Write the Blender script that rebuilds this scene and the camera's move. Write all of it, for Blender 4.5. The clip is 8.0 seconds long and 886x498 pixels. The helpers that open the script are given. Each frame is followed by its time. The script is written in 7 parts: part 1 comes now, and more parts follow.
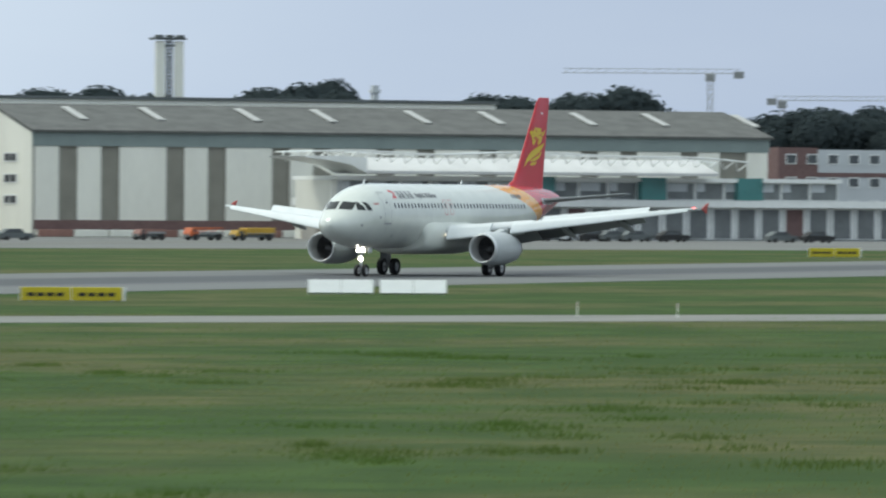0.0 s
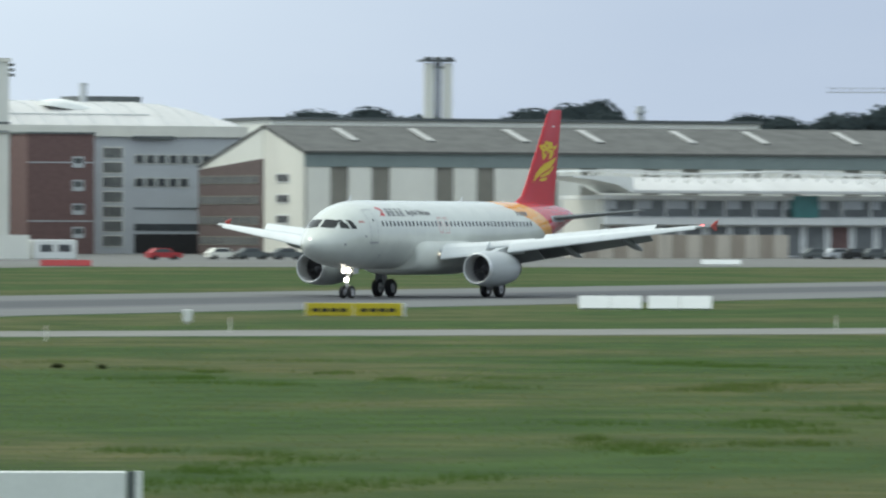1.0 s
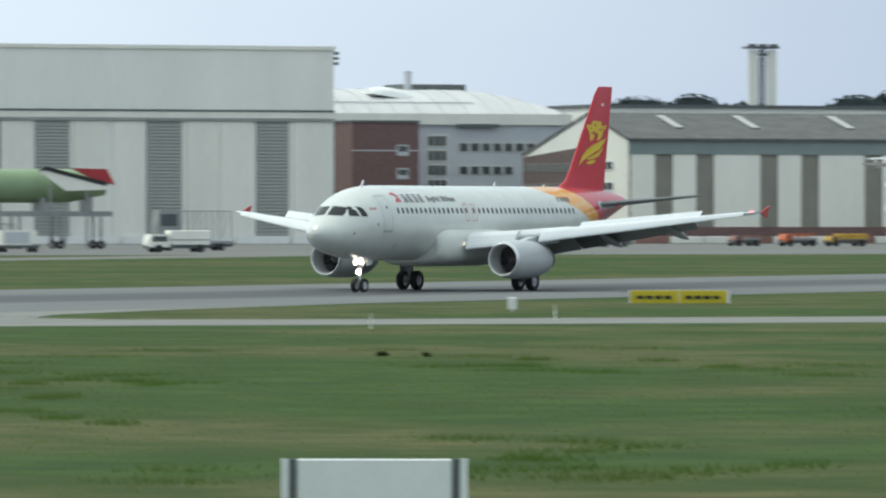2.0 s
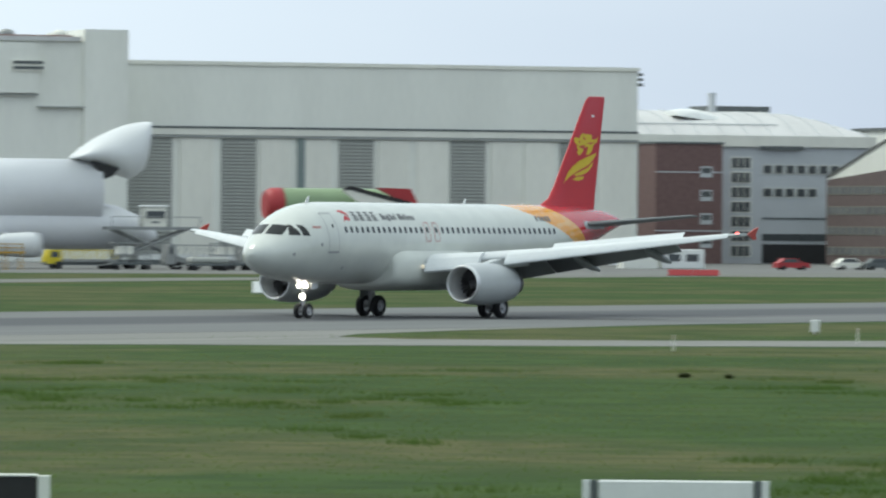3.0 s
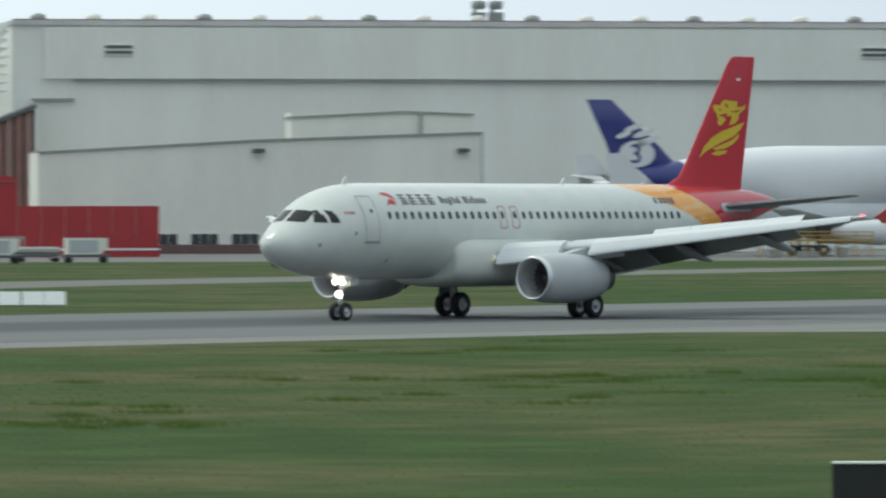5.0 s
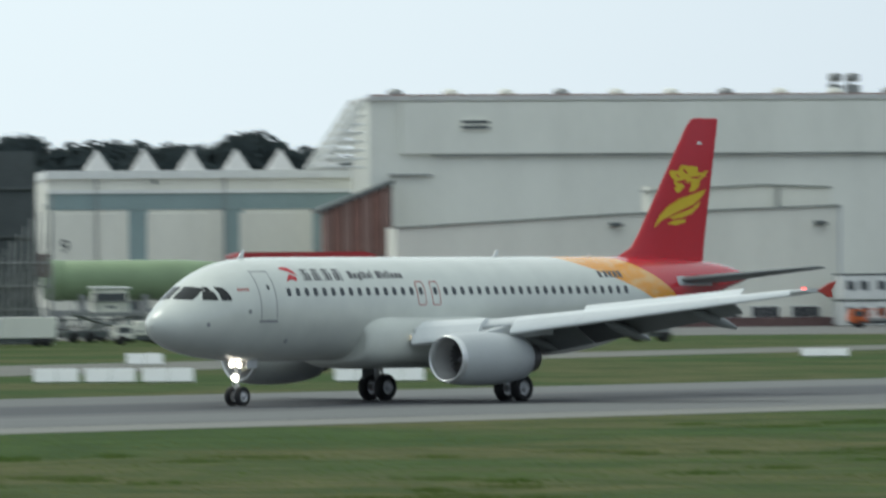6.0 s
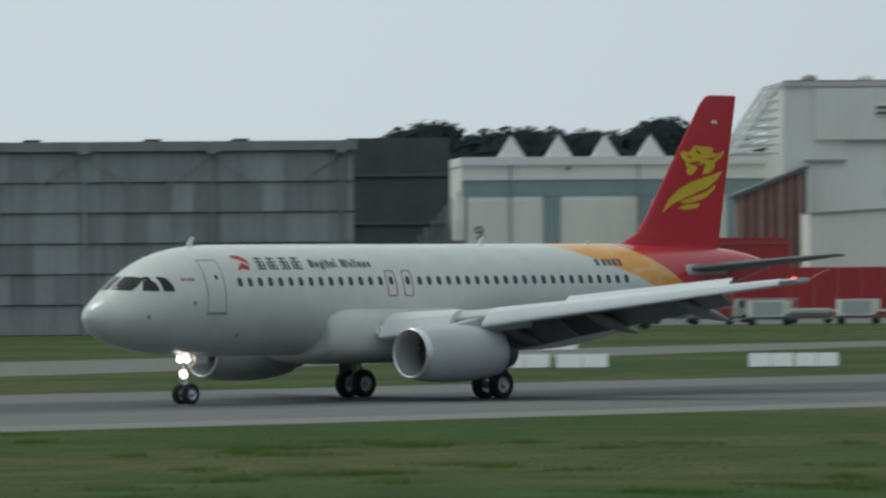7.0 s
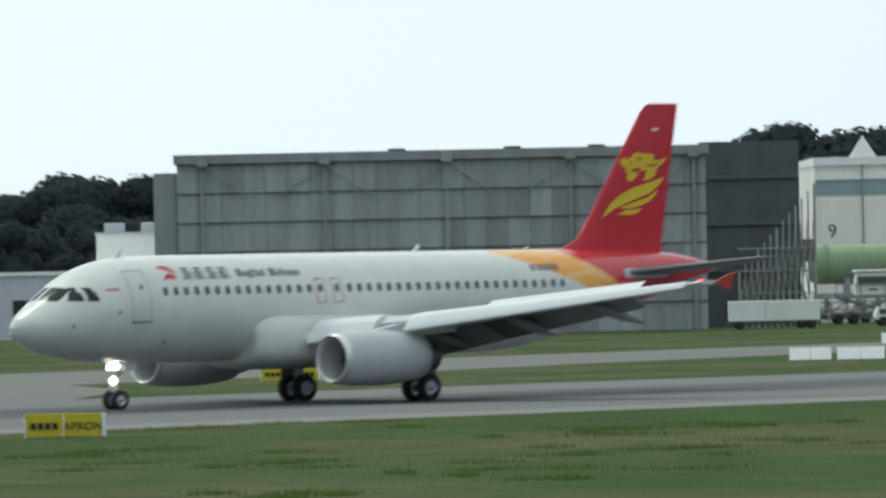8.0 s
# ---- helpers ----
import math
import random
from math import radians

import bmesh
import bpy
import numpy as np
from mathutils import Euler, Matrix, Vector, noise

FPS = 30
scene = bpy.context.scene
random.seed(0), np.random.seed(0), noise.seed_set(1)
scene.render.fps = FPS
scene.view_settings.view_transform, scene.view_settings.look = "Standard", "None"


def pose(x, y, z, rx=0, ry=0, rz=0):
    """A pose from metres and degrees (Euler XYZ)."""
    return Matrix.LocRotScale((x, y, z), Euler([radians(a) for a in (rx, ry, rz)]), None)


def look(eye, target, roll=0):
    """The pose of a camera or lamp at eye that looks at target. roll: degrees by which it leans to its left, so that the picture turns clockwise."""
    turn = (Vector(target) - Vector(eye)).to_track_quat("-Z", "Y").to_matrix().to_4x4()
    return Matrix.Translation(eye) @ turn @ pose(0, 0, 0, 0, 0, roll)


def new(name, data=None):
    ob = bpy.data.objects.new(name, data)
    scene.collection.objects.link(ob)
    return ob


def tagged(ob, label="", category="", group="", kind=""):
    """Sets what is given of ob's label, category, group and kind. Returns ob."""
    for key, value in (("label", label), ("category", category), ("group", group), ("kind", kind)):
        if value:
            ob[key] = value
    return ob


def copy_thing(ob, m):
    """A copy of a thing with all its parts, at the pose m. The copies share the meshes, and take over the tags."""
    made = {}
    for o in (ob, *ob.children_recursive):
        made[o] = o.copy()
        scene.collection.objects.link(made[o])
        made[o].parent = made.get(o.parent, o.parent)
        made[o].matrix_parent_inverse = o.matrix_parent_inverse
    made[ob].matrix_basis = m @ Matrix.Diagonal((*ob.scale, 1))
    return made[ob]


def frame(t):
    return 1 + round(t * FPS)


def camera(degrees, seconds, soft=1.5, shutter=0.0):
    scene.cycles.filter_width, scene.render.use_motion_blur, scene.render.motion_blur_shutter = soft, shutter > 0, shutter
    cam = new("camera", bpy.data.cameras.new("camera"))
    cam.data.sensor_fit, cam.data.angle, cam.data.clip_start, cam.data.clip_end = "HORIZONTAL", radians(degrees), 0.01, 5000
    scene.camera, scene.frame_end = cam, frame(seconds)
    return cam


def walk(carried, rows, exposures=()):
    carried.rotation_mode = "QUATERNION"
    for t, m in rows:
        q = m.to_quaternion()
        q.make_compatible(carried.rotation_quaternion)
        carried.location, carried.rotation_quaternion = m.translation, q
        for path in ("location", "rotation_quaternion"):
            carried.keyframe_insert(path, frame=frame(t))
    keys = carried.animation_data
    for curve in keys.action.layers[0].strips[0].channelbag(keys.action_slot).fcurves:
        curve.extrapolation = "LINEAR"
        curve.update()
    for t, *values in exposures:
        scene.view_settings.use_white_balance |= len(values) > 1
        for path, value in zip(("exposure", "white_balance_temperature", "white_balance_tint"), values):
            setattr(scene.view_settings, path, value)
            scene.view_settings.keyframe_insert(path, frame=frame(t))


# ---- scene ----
# The viewing mound stands at the origin; the runway runs along x, its axis 187 m away.
EYE_H = 4.58
AXIS = 187.2
cam = camera(7.453, 8.0, soft=2.2, shutter=0.5)


def aim(bearing, rise, lean, back=0.0):
    """The camera turned to a bearing (degrees from +x) and a rise, stepped back by some metres."""
    a, e = radians(bearing), radians(rise)
    eye = Vector((-back * math.cos(a), -back * math.sin(a), EYE_H))
    way = Vector((math.cos(e) * math.cos(a), math.cos(e) * math.sin(a), math.sin(e)))
    return look(eye, eye + way * 100, lean)


walk(cam, [
    (0.0, aim(23.877, -0.365, 0.35, -15.2)), (0.1, aim(24.066, -0.391, 0.18, -11.35)), (0.2, aim(24.32, -0.398, 0.18, -7.5)),
    (0.3, aim(24.485, -0.397, 0.1, -3.65)), (0.4, aim(24.748, -0.377, 0.12, -0.8)), (0.5, aim(24.911, -0.335, 0.163)),
    (1.0, aim(26.111, -0.214, 0.198)), (1.5, aim(27.606, -0.269, 0.1)), (1.7, aim(28.095, -0.333, 0.056)),
    (2.8, aim(30.912, -0.13, 0.355)), (3.0, aim(31.396, -0.159, 0.447)), (3.5, aim(32.933, -0.057, 0.286)),
    (4.0, aim(35.352, -0.038, 0.32)), (4.5, aim(36.768, -0.078, 0.149)), (4.7, aim(37.589, -0.213, 0.062)),
    (5.8, aim(40.685, 0.172, -0.403)), (6.0, aim(41.556, 0.35, -0.439)), (6.5, aim(43.297, 0.777, -0.411)),
    (7.0, aim(45.043, 0.261, -0.497)), (7.3, aim(45.978, 0.198, -0.828)), (7.4, aim(46.41, 0.14, -0.93, 1.7)),
    (7.5, aim(46.885, 0.087, -1.12, 5.0)), (7.6, aim(47.612, 0.079, -1.44, 8.8)),
    (7.7, aim(47.87, 0.12, -1.44, 12.65)), (7.8, aim(47.984, 0.172, -1.44, 16.5)), (7.9, aim(48.01, 0.22, -1.3, 20.35)),
    (8.0, aim(48.105, 0.305, -1.235, 24.2)),
], exposures=[(0.0, 0.08, 6400, 2), (0.5, 0.09, 6400, 2), (1.5, 0.1, 6400, 2), (3.5, -0.03, 6400, 2), (4.5, -0.2, 6400, 2), (5.8, -0.16, 6400, 2), (6.0, -0.26, 6400, 2),
                (6.5, -0.48, 6400, 2), (7.0, -0.77, 6400, 2), (7.3, -0.66, 6400, 2), (7.5, -0.5, 6400, 2), (8.0, -0.2, 6400, 2)])

# ---- light: bright overcast sky, a veiled sun ----
SUN_BEARING, SUN_RISE = 98.0, 50.0
world = bpy.data.worlds.new("world")
scene.world = world
world.use_nodes = True
wt = world.node_tree
wt.nodes.clear()
w_out = wt.nodes.new("ShaderNodeOutputWorld")
w_bg = wt.nodes.new("ShaderNodeBackground")
w_sky = wt.nodes.new("ShaderNodeTexSky")
w_sky.sky_type = "NISHITA"
w_sky.sun_disc = False
w_sky.sun_elevation = radians(SUN_RISE)
w_sky.sun_rotation = radians(90.0 - SUN_BEARING)
w_sky.air_density, w_sky.dust_density, w_sky.ozone_density = 1.0, 4.0, 1.0
# a thin high cloud layer whitens the sky all round
w_geo = wt.nodes.new("ShaderNodeTexCoord")
w_map = wt.nodes.new("ShaderNodeMapping")
w_map.inputs["Scale"].default_value = (3.0, 3.0, 14.0)
w_noise = wt.nodes.new("ShaderNodeTexNoise")
w_noise.inputs["Scale"].default_value = 1.3
w_noise.inputs["Detail"].default_value = 5.0
w_ramp = wt.nodes.new("ShaderNodeValToRGB")
w_ramp.color_ramp.elements[0].position, w_ramp.color_ramp.elements[0].color = 0.3, (4.7, 5.5, 7.6, 1)
w_ramp.color_ramp.elements[1].position, w_ramp.color_ramp.elements[1].color = 0.75, (6.2, 6.9, 8.6, 1)
w_mix = wt.nodes.new("ShaderNodeMixRGB")
w_mix.inputs["Fac"].default_value = 0.82
w_bg.inputs["Strength"].default_value = 0.1
wt.links.new(w_geo.outputs["Generated"], w_map.inputs["Vector"])
wt.links.new(w_map.outputs["Vector"], w_noise.inputs["Vector"])
wt.links.new(w_noise.outputs["Fac"], w_ramp.inputs["Fac"])
wt.links.new(w_sky.outputs["Color"], w_mix.inputs["Color1"])
wt.links.new(w_ramp.outputs["Color"], w_mix.inputs["Color2"])
# the veil glows towards the hidden sun
w_dot = wt.nodes.new("ShaderNodeVectorMath")
w_dot.operation = "DOT_PRODUCT"
w_dot.inputs[1].default_value = (math.cos(radians(75)), math.sin(radians(75)), 0.25)
w_glow = wt.nodes.new("ShaderNodeMapRange")
w_glow.interpolation_type = "SMOOTHSTEP"
w_glow.inputs["From Min"].default_value, w_glow.inputs["From Max"].default_value = 0.57, 0.92
w_bright = wt.nodes.new("ShaderNodeMixRGB")
w_bright.inputs["Color2"].default_value = (10.3, 11.1, 12.0, 1)
wt.links.new(w_geo.outputs["Generated"], w_dot.inputs[0])
wt.links.new(w_dot.outputs["Value"], w_glow.inputs["Value"])
wt.links.new(w_glow.outputs["Result"], w_bright.inputs["Fac"])
wt.links.new(w_mix.outputs["Color"], w_bright.inputs["Color1"])
# an overcast sky is brightest overhead
w_sep = wt.nodes.new("ShaderNodeSeparateXYZ")
w_up = wt.nodes.new("ShaderNodeMapRange")
w_up.inputs["From Min"].default_value, w_up.inputs["From Max"].default_value = 0.08, 1.0
w_zenith = wt.nodes.new("ShaderNodeMixRGB")
w_zenith.inputs["Color2"].default_value = (11.0, 11.8, 12.0, 1)
wt.links.new(w_geo.outputs["Generated"], w_sep.inputs[0])
wt.links.new(w_sep.outputs["Z"], w_up.inputs["Value"])
wt.links.new(w_up.outputs["Result"], w_zenith.inputs["Fac"])
wt.links.new(w_bright.outputs["Color"], w_zenith.inputs["Color1"])
wt.links.new(w_zenith.outputs["Color"], w_bg.inputs["Color"])
wt.links.new(w_bg.outputs["Background"], w_out.inputs["Surface"])

sun = new("sun", bpy.data.lights.new("sun", "SUN"))
sun.data.energy, sun.data.angle, sun.data.color = 1.4, radians(18), (1.0, 0.95, 0.88)
s_a, s_e = radians(SUN_BEARING), radians(SUN_RISE)
sun.matrix_world = look((math.cos(s_a) * math.cos(s_e) * 90, math.sin(s_a) * math.cos(s_e) * 90, math.sin(s_e) * 90), (0, 0, 0))


# ---- materials ----
def material(name, base, rough=0.6, metal=0.0, vary=0.15, scale=1.0, bump=0.0, spec=0.5, stretch=(1, 1, 1), emit=None, power=0.0):
    """A surface in two shades mixed by coarse and fine noise, with relief. scale: coarse patches per metre."""
    m = bpy.data.materials.new(name)
    m.use_nodes = True
    t = m.node_tree
    b = t.nodes["Principled BSDF"]
    b.inputs["Roughness"].default_value, b.inputs["Metallic"].default_value = rough, metal
    b.inputs["Specular IOR Level"].default_value = spec
    if emit:
        b.inputs["Emission Color"].default_value = (*emit, 1)
        b.inputs["Emission Strength"].default_value = power
    if vary <= 0:
        b.inputs["Base Color"].default_value = (*base, 1)
        return m
    co = t.nodes.new("ShaderNodeTexCoord")
    mp = t.nodes.new("ShaderNodeMapping")
    mp.inputs["Scale"].default_value = stretch
    n1 = t.nodes.new("ShaderNodeTexNoise")
    n1.inputs["Scale"].default_value, n1.inputs["Detail"].default_value = scale, 6
    n2 = t.nodes.new("ShaderNodeTexNoise")
    n2.inputs["Scale"].default_value, n2.inputs["Detail"].default_value = scale * 14, 4
    ad = t.nodes.new("ShaderNodeMixRGB")
    ad.inputs["Fac"].default_value = 0.35
    rp = t.nodes.new("ShaderNodeValToRGB")
    lo = tuple(max(0, c * (1 - 2 * vary)) for c in base)
    rp.color_ramp.elements[0].position, rp.color_ramp.elements[0].color = 0.32, (*lo, 1)
    rp.color_ramp.elements[1].position, rp.color_ramp.elements[1].color = 0.62, (*base, 1)
    t.links.new(co.outputs["Object"], mp.inputs["Vector"])
    t.links.new(mp.outputs["Vector"], n1.inputs["Vector"])
    t.links.new(mp.outputs["Vector"], n2.inputs["Vector"])
    t.links.new(n1.outputs["Fac"], ad.inputs["Color1"])
    t.links.new(n2.outputs["Fac"], ad.inputs["Color2"])
    t.links.new(ad.outputs["Color"], rp.inputs["Fac"])
    t.links.new(rp.outputs["Color"], b.inputs["Base Color"])
    if bump:
        bp = t.nodes.new("ShaderNodeBump")
        bp.inputs["Strength"].default_value, bp.inputs["Distance"].default_value = bump, 0.05
        t.links.new(n2.outputs["Fac"], bp.inputs["Height"])
        t.links.new(bp.outputs["Normal"], b.inputs["Normal"])
    return m


def ground_material():
    """Mown airfield grass: green and straw patches, streaked by mowing, with fine relief."""
    m = bpy.data.materials.new("airfield_grass")
    m.use_nodes = True
    t = m.node_tree
    b = t.nodes["Principled BSDF"]
    b.inputs["Roughness"].default_value, b.inputs["Specular IOR Level"].default_value = 0.95, 0.1
    co = t.nodes.new("ShaderNodeTexCoord")

    def field(scale, stretch, turn, detail=6):
        mp = t.nodes.new("ShaderNodeMapping")
        mp.inputs["Scale"].default_value = stretch
        mp.inputs["Rotation"].default_value = (0, 0, radians(turn))
        n = t.nodes.new("ShaderNodeTexNoise")
        n.inputs["Scale"].default_value, n.inputs["Detail"].default_value = scale, detail
        t.links.new(co.outputs["Object"], mp.inputs["Vector"])
        t.links.new(mp.outputs["Vector"], n.inputs["Vector"])
        return n.outputs["Fac"]

    def ramp(fac, p0, c0, p1, c1):
        r = t.nodes.new("ShaderNodeValToRGB")
        r.color_ramp.elements[0].position, r.color_ramp.elements[0].color = p0, (*c0, 1)
        r.color_ramp.elements[1].position, r.color_ramp.elements[1].color = p1, (*c1, 1)
        t.links.new(fac, r.inputs["Fac"])
        return r.outputs["Color"]

    def mix(fac, a, c):
        x = t.nodes.new("ShaderNodeMixRGB")
        t.links.new(fac, x.inputs["Fac"])
        t.links.new(a, x.inputs["Color1"])
        t.links.new(c, x.inputs["Color2"])
        return x.outputs["Color"]

    green = ramp(field(0.35, (1, 1, 1), 0), 0.36, (0.028, 0.056, 0.011), 0.64, (0.051, 0.09, 0.02))
    straw = ramp(field(0.5, (1, 1, 1), 0), 0.36, (0.06, 0.071, 0.024), 0.64, (0.108, 0.106, 0.042))
    where = ramp(field(0.04, (1.0, 1.0, 1), 48, 7), 0.45, (0, 0, 0), 0.57, (0.95, 0.95, 0.95))
    col = mix(where, green, straw)
    dark = ramp(field(0.14, (1, 1, 1), 20, 7), 0.5, (0, 0, 0), 0.62, (0.75, 0.75, 0.75))
    deep = ramp(field(3, (1, 1, 1), 0), 0.3, (0.025, 0.051, 0.009), 0.7, (0.036, 0.067, 0.012))
    col = mix(dark, col, deep)
    t.links.new(col, b.inputs["Base Color"])
    bp = t.nodes.new("ShaderNodeBump")
    bp.inputs["Strength"].default_value, bp.inputs["Distance"].default_value = 0.12, 0.05
    t.links.new(field(5, (1, 1, 1), 0, 8), bp.inputs["Height"])
    t.links.new(bp.outputs["Normal"], b.inputs["Normal"])
    return m


def runway_material(name, lo, hi, rubber):
    """Grooved asphalt with a darker rubber band along the axis and long streaks."""
    m = bpy.data.materials.new(name)
    m.use_nodes = True
    t = m.node_tree
    b = t.nodes["Principled BSDF"]
    b.inputs["Roughness"].default_value = 0.85
    b.inputs["Specular IOR Level"].default_value = 0.25
    co = t.nodes.new("ShaderNodeTexCoord")
    mp = t.nodes.new("ShaderNodeMapping")
    mp.inputs["Scale"].default_value = (0.02, 0.5, 1)
    n = t.nodes.new("ShaderNodeTexNoise")
    n.inputs["Scale"].default_value, n.inputs["Detail"].default_value = 1.0, 8
    t.links.new(co.outputs["Object"], mp.inputs["Vector"])
    t.links.new(mp.outputs["Vector"], n.inputs["Vector"])
    r = t.nodes.new("ShaderNodeValToRGB")
    r.color_ramp.elements[0].position, r.color_ramp.elements[0].color = 0.3, (*lo, 1)
    r.color_ramp.elements[1].position, r.color_ramp.elements[1].color = 0.7, (*hi, 1)
    t.links.new(n.outputs["Fac"], r.inputs["Fac"])
    out = r.outputs["Color"]
    if rubber:
        sx = t.nodes.new("ShaderNodeSeparateXYZ")
        t.links.new(co.outputs["Object"], sx.inputs[0])
        ab = t.nodes.new("ShaderNodeMath")
        ab.operation = "ABSOLUTE"
        t.links.new(sx.outputs["Y"], ab.inputs[0])
        wob = t.nodes.new("ShaderNodeMath")
        wob.operation = "MULTIPLY_ADD"
        wob.inputs[1].default_value = 5.0
        t.links.new(n.outputs["Fac"], wob.inputs[0])
        t.links.new(ab.outputs[0], wob.inputs[2])
        mr = t.nodes.new("ShaderNodeMapRange")
        mr.inputs["From Min"].default_value, mr.inputs["From Max"].default_value = 13.0, 8.0
        mr.inputs["To Min"].default_value, mr.inputs["To Max"].default_value = 0.0, 0.85
        t.links.new(wob.outputs[0], mr.inputs["Value"])
        mx = t.nodes.new("ShaderNodeMixRGB")
        mx.inputs["Color2"].default_value = (0.068, 0.071, 0.078, 1)
        t.links.new(mr.outputs["Result"], mx.inputs["Fac"])
        t.links.new(out, mx.inputs["Color1"])
        out = mx.outputs["Color"]
    t.links.new(out, b.inputs["Base Color"])
    return m


def blade_material(name, green, straw):
    """Thin grass leaves that let light through."""
    m = bpy.data.materials.new(name)
    m.use_nodes = True
    t = m.node_tree
    b = t.nodes["Principled BSDF"]
    t.nodes.remove(b)
    out = t.nodes["Material Output"]
    co = t.nodes.new("ShaderNodeTexCoord")
    n = t.nodes.new("ShaderNodeTexNoise")
    n.inputs["Scale"].default_value, n.inputs["Detail"].default_value = 0.05, 8
    r = t.nodes.new("ShaderNodeValToRGB")
    r.color_ramp.elements[0].position, r.color_ramp.elements[0].color = 0.42, (*green, 1)
    r.color_ramp.elements[1].position, r.color_ramp.elements[1].color = 0.58, (*straw, 1)
    d = t.nodes.new("ShaderNodeBsdfDiffuse")
    l = t.nodes.new("ShaderNodeBsdfTranslucent")
    x = t.nodes.new("ShaderNodeMixShader")
    x.inputs["Fac"].default_value = 0.5
    t.links.new(co.outputs["Object"], n.inputs["Vector"])
    t.links.new(n.outputs["Fac"], r.inputs["Fac"])
    t.links.new(r.outputs["Color"], d.inputs["Color"])
    t.links.new(r.outputs["Color"], l.inputs["Color"])
    t.links.new(d.outputs[0], x.inputs[1])
    t.links.new(l.outputs[0], x.inputs[2])
    t.links.new(x.outputs[0], out.inputs["Surface"])
    return m


M = {}
M["blade"] = blade_material("grass_blade", (0.13, 0.205, 0.05), (0.19, 0.2, 0.075))
M["weed"] = blade_material("tall_grass_blade", (0.095, 0.155, 0.038), (0.11, 0.155, 0.044))
M["weed_dark"] = blade_material("dark_weed_leaf", (0.02, 0.035, 0.012), (0.03, 0.04, 0.015))
M["grass"] = ground_material()
M["runway"] = runway_material("runway_asphalt", (0.13, 0.135, 0.135), (0.172, 0.177, 0.172), True)
M["concrete"] = runway_material("taxiway_concrete", (0.17, 0.172, 0.158), (0.235, 0.232, 0.212), False)
M["far_concrete"] = runway_material("weathered_far_concrete", (0.135, 0.137, 0.122), (0.18, 0.178, 0.16), False)
M["apron"] = material("apron_asphalt", (0.165, 0.165, 0.155), 0.9, vary=0.15, scale=0.05)
# Raised close to white: brightness of haze over the halls is in this colour.
M["cladding"] = material("pale_grey_cladding", (0.86, 0.865, 0.79), 0.55, vary=0.05, scale=0.15, stretch=(1, 1, 0.2))
M["cladding_white"] = material("white_cladding", (0.85, 0.84, 0.75), 0.55, vary=0.06, scale=0.2, stretch=(1, 1, 0.2))
M["cladding_grey"] = material("blue_grey_cladding", (0.54, 0.565, 0.58), 0.55, vary=0.06, scale=0.2)
M["shutter_back"] = material("slatted_door_backing", (0.33, 0.34, 0.31), 0.65, vary=0.1, scale=0.3)
M["shutter"] = material("grey_slatted_door", (0.42, 0.43, 0.395), 0.6, vary=0.1, scale=0.3)
M["lip_grey"] = material("grey_cladding_lip", (0.36, 0.37, 0.355), 0.6, vary=0.1, scale=0.5)
M["taupe"] = material("taupe_door_panel", (0.26, 0.25, 0.21), 0.7, vary=0.1, scale=0.3)
# Dark tone lifted to include the veil of haze.
M["dark_trim"] = material("dark_trim", (0.12, 0.135, 0.135), 0.6, vary=0.1, scale=0.5)
M["roof_grey"] = material("grey_roof_felt", (0.13, 0.132, 0.125), 0.85, vary=0.2, scale=0.4, stretch=(1, 1, 1))
M["roof_white"] = material("white_membrane_roof", (0.66, 0.655, 0.64), 0.55, vary=0.1, scale=0.25, stretch=(1, 0.3, 1))
M["rooflight"] = material("weathered_rooflight_sheet", (0.46, 0.46, 0.44), 0.5, vary=0.12, scale=0.6)
M["teal_band"] = material("grey_green_fascia", (0.23, 0.28, 0.27), 0.6, vary=0.08, scale=0.3)
M["fence_cream"] = material("stained_cream_panel", (0.62, 0.56, 0.47), 0.8, vary=0.12, scale=0.5, stretch=(2, 1, 0.3))
M["fence_brown"] = material("brownish_cream_panel", (0.42, 0.36, 0.29), 0.8, vary=0.15, scale=0.5, stretch=(2, 1, 0.3))
M["brick_dull"] = material("dull_brown_brick", (0.155, 0.118, 0.112), 0.85, vary=0.15, scale=1.5)
M["brick"] = material("red_brown_brick", (0.19, 0.118, 0.112), 0.85, vary=0.15, scale=1.5)
# Glass colour made lighter for the haze before distant windows.
M["glass"] = material("dark_window_glass", (0.09, 0.1, 0.105), 0.12, vary=0.1, scale=0.6, spec=0.6)
M["glass_grey"] = material("grey_ground_floor_glazing", (0.2, 0.215, 0.215), 0.25, vary=0.2, scale=0.4)
M["glass_teal"] = material("teal_glass", (0.08, 0.25, 0.24), 0.15, vary=0.12, scale=0.5, spec=0.6)
M["glass_pale"] = material("pale_teal_glazing", (0.3, 0.4, 0.4), 0.3, vary=0.08, scale=0.3)
M["frame_white"] = material("white_paint", (0.86, 0.87, 0.84), 0.5, vary=0.05, scale=0.8)
M["barrier"] = material("weathered_steel_sheet", (0.35, 0.365, 0.37), 0.6, vary=0.14, scale=0.22, stretch=(2.5, 1, 0.35), bump=0.1)
# Darker than the sheets: shade of ledges and recess is put into this colour.
M["barrier_dark"] = material("shade_dark_barrier_panel", (0.109, 0.123, 0.128), 0.8, vary=0.15, scale=0.3)
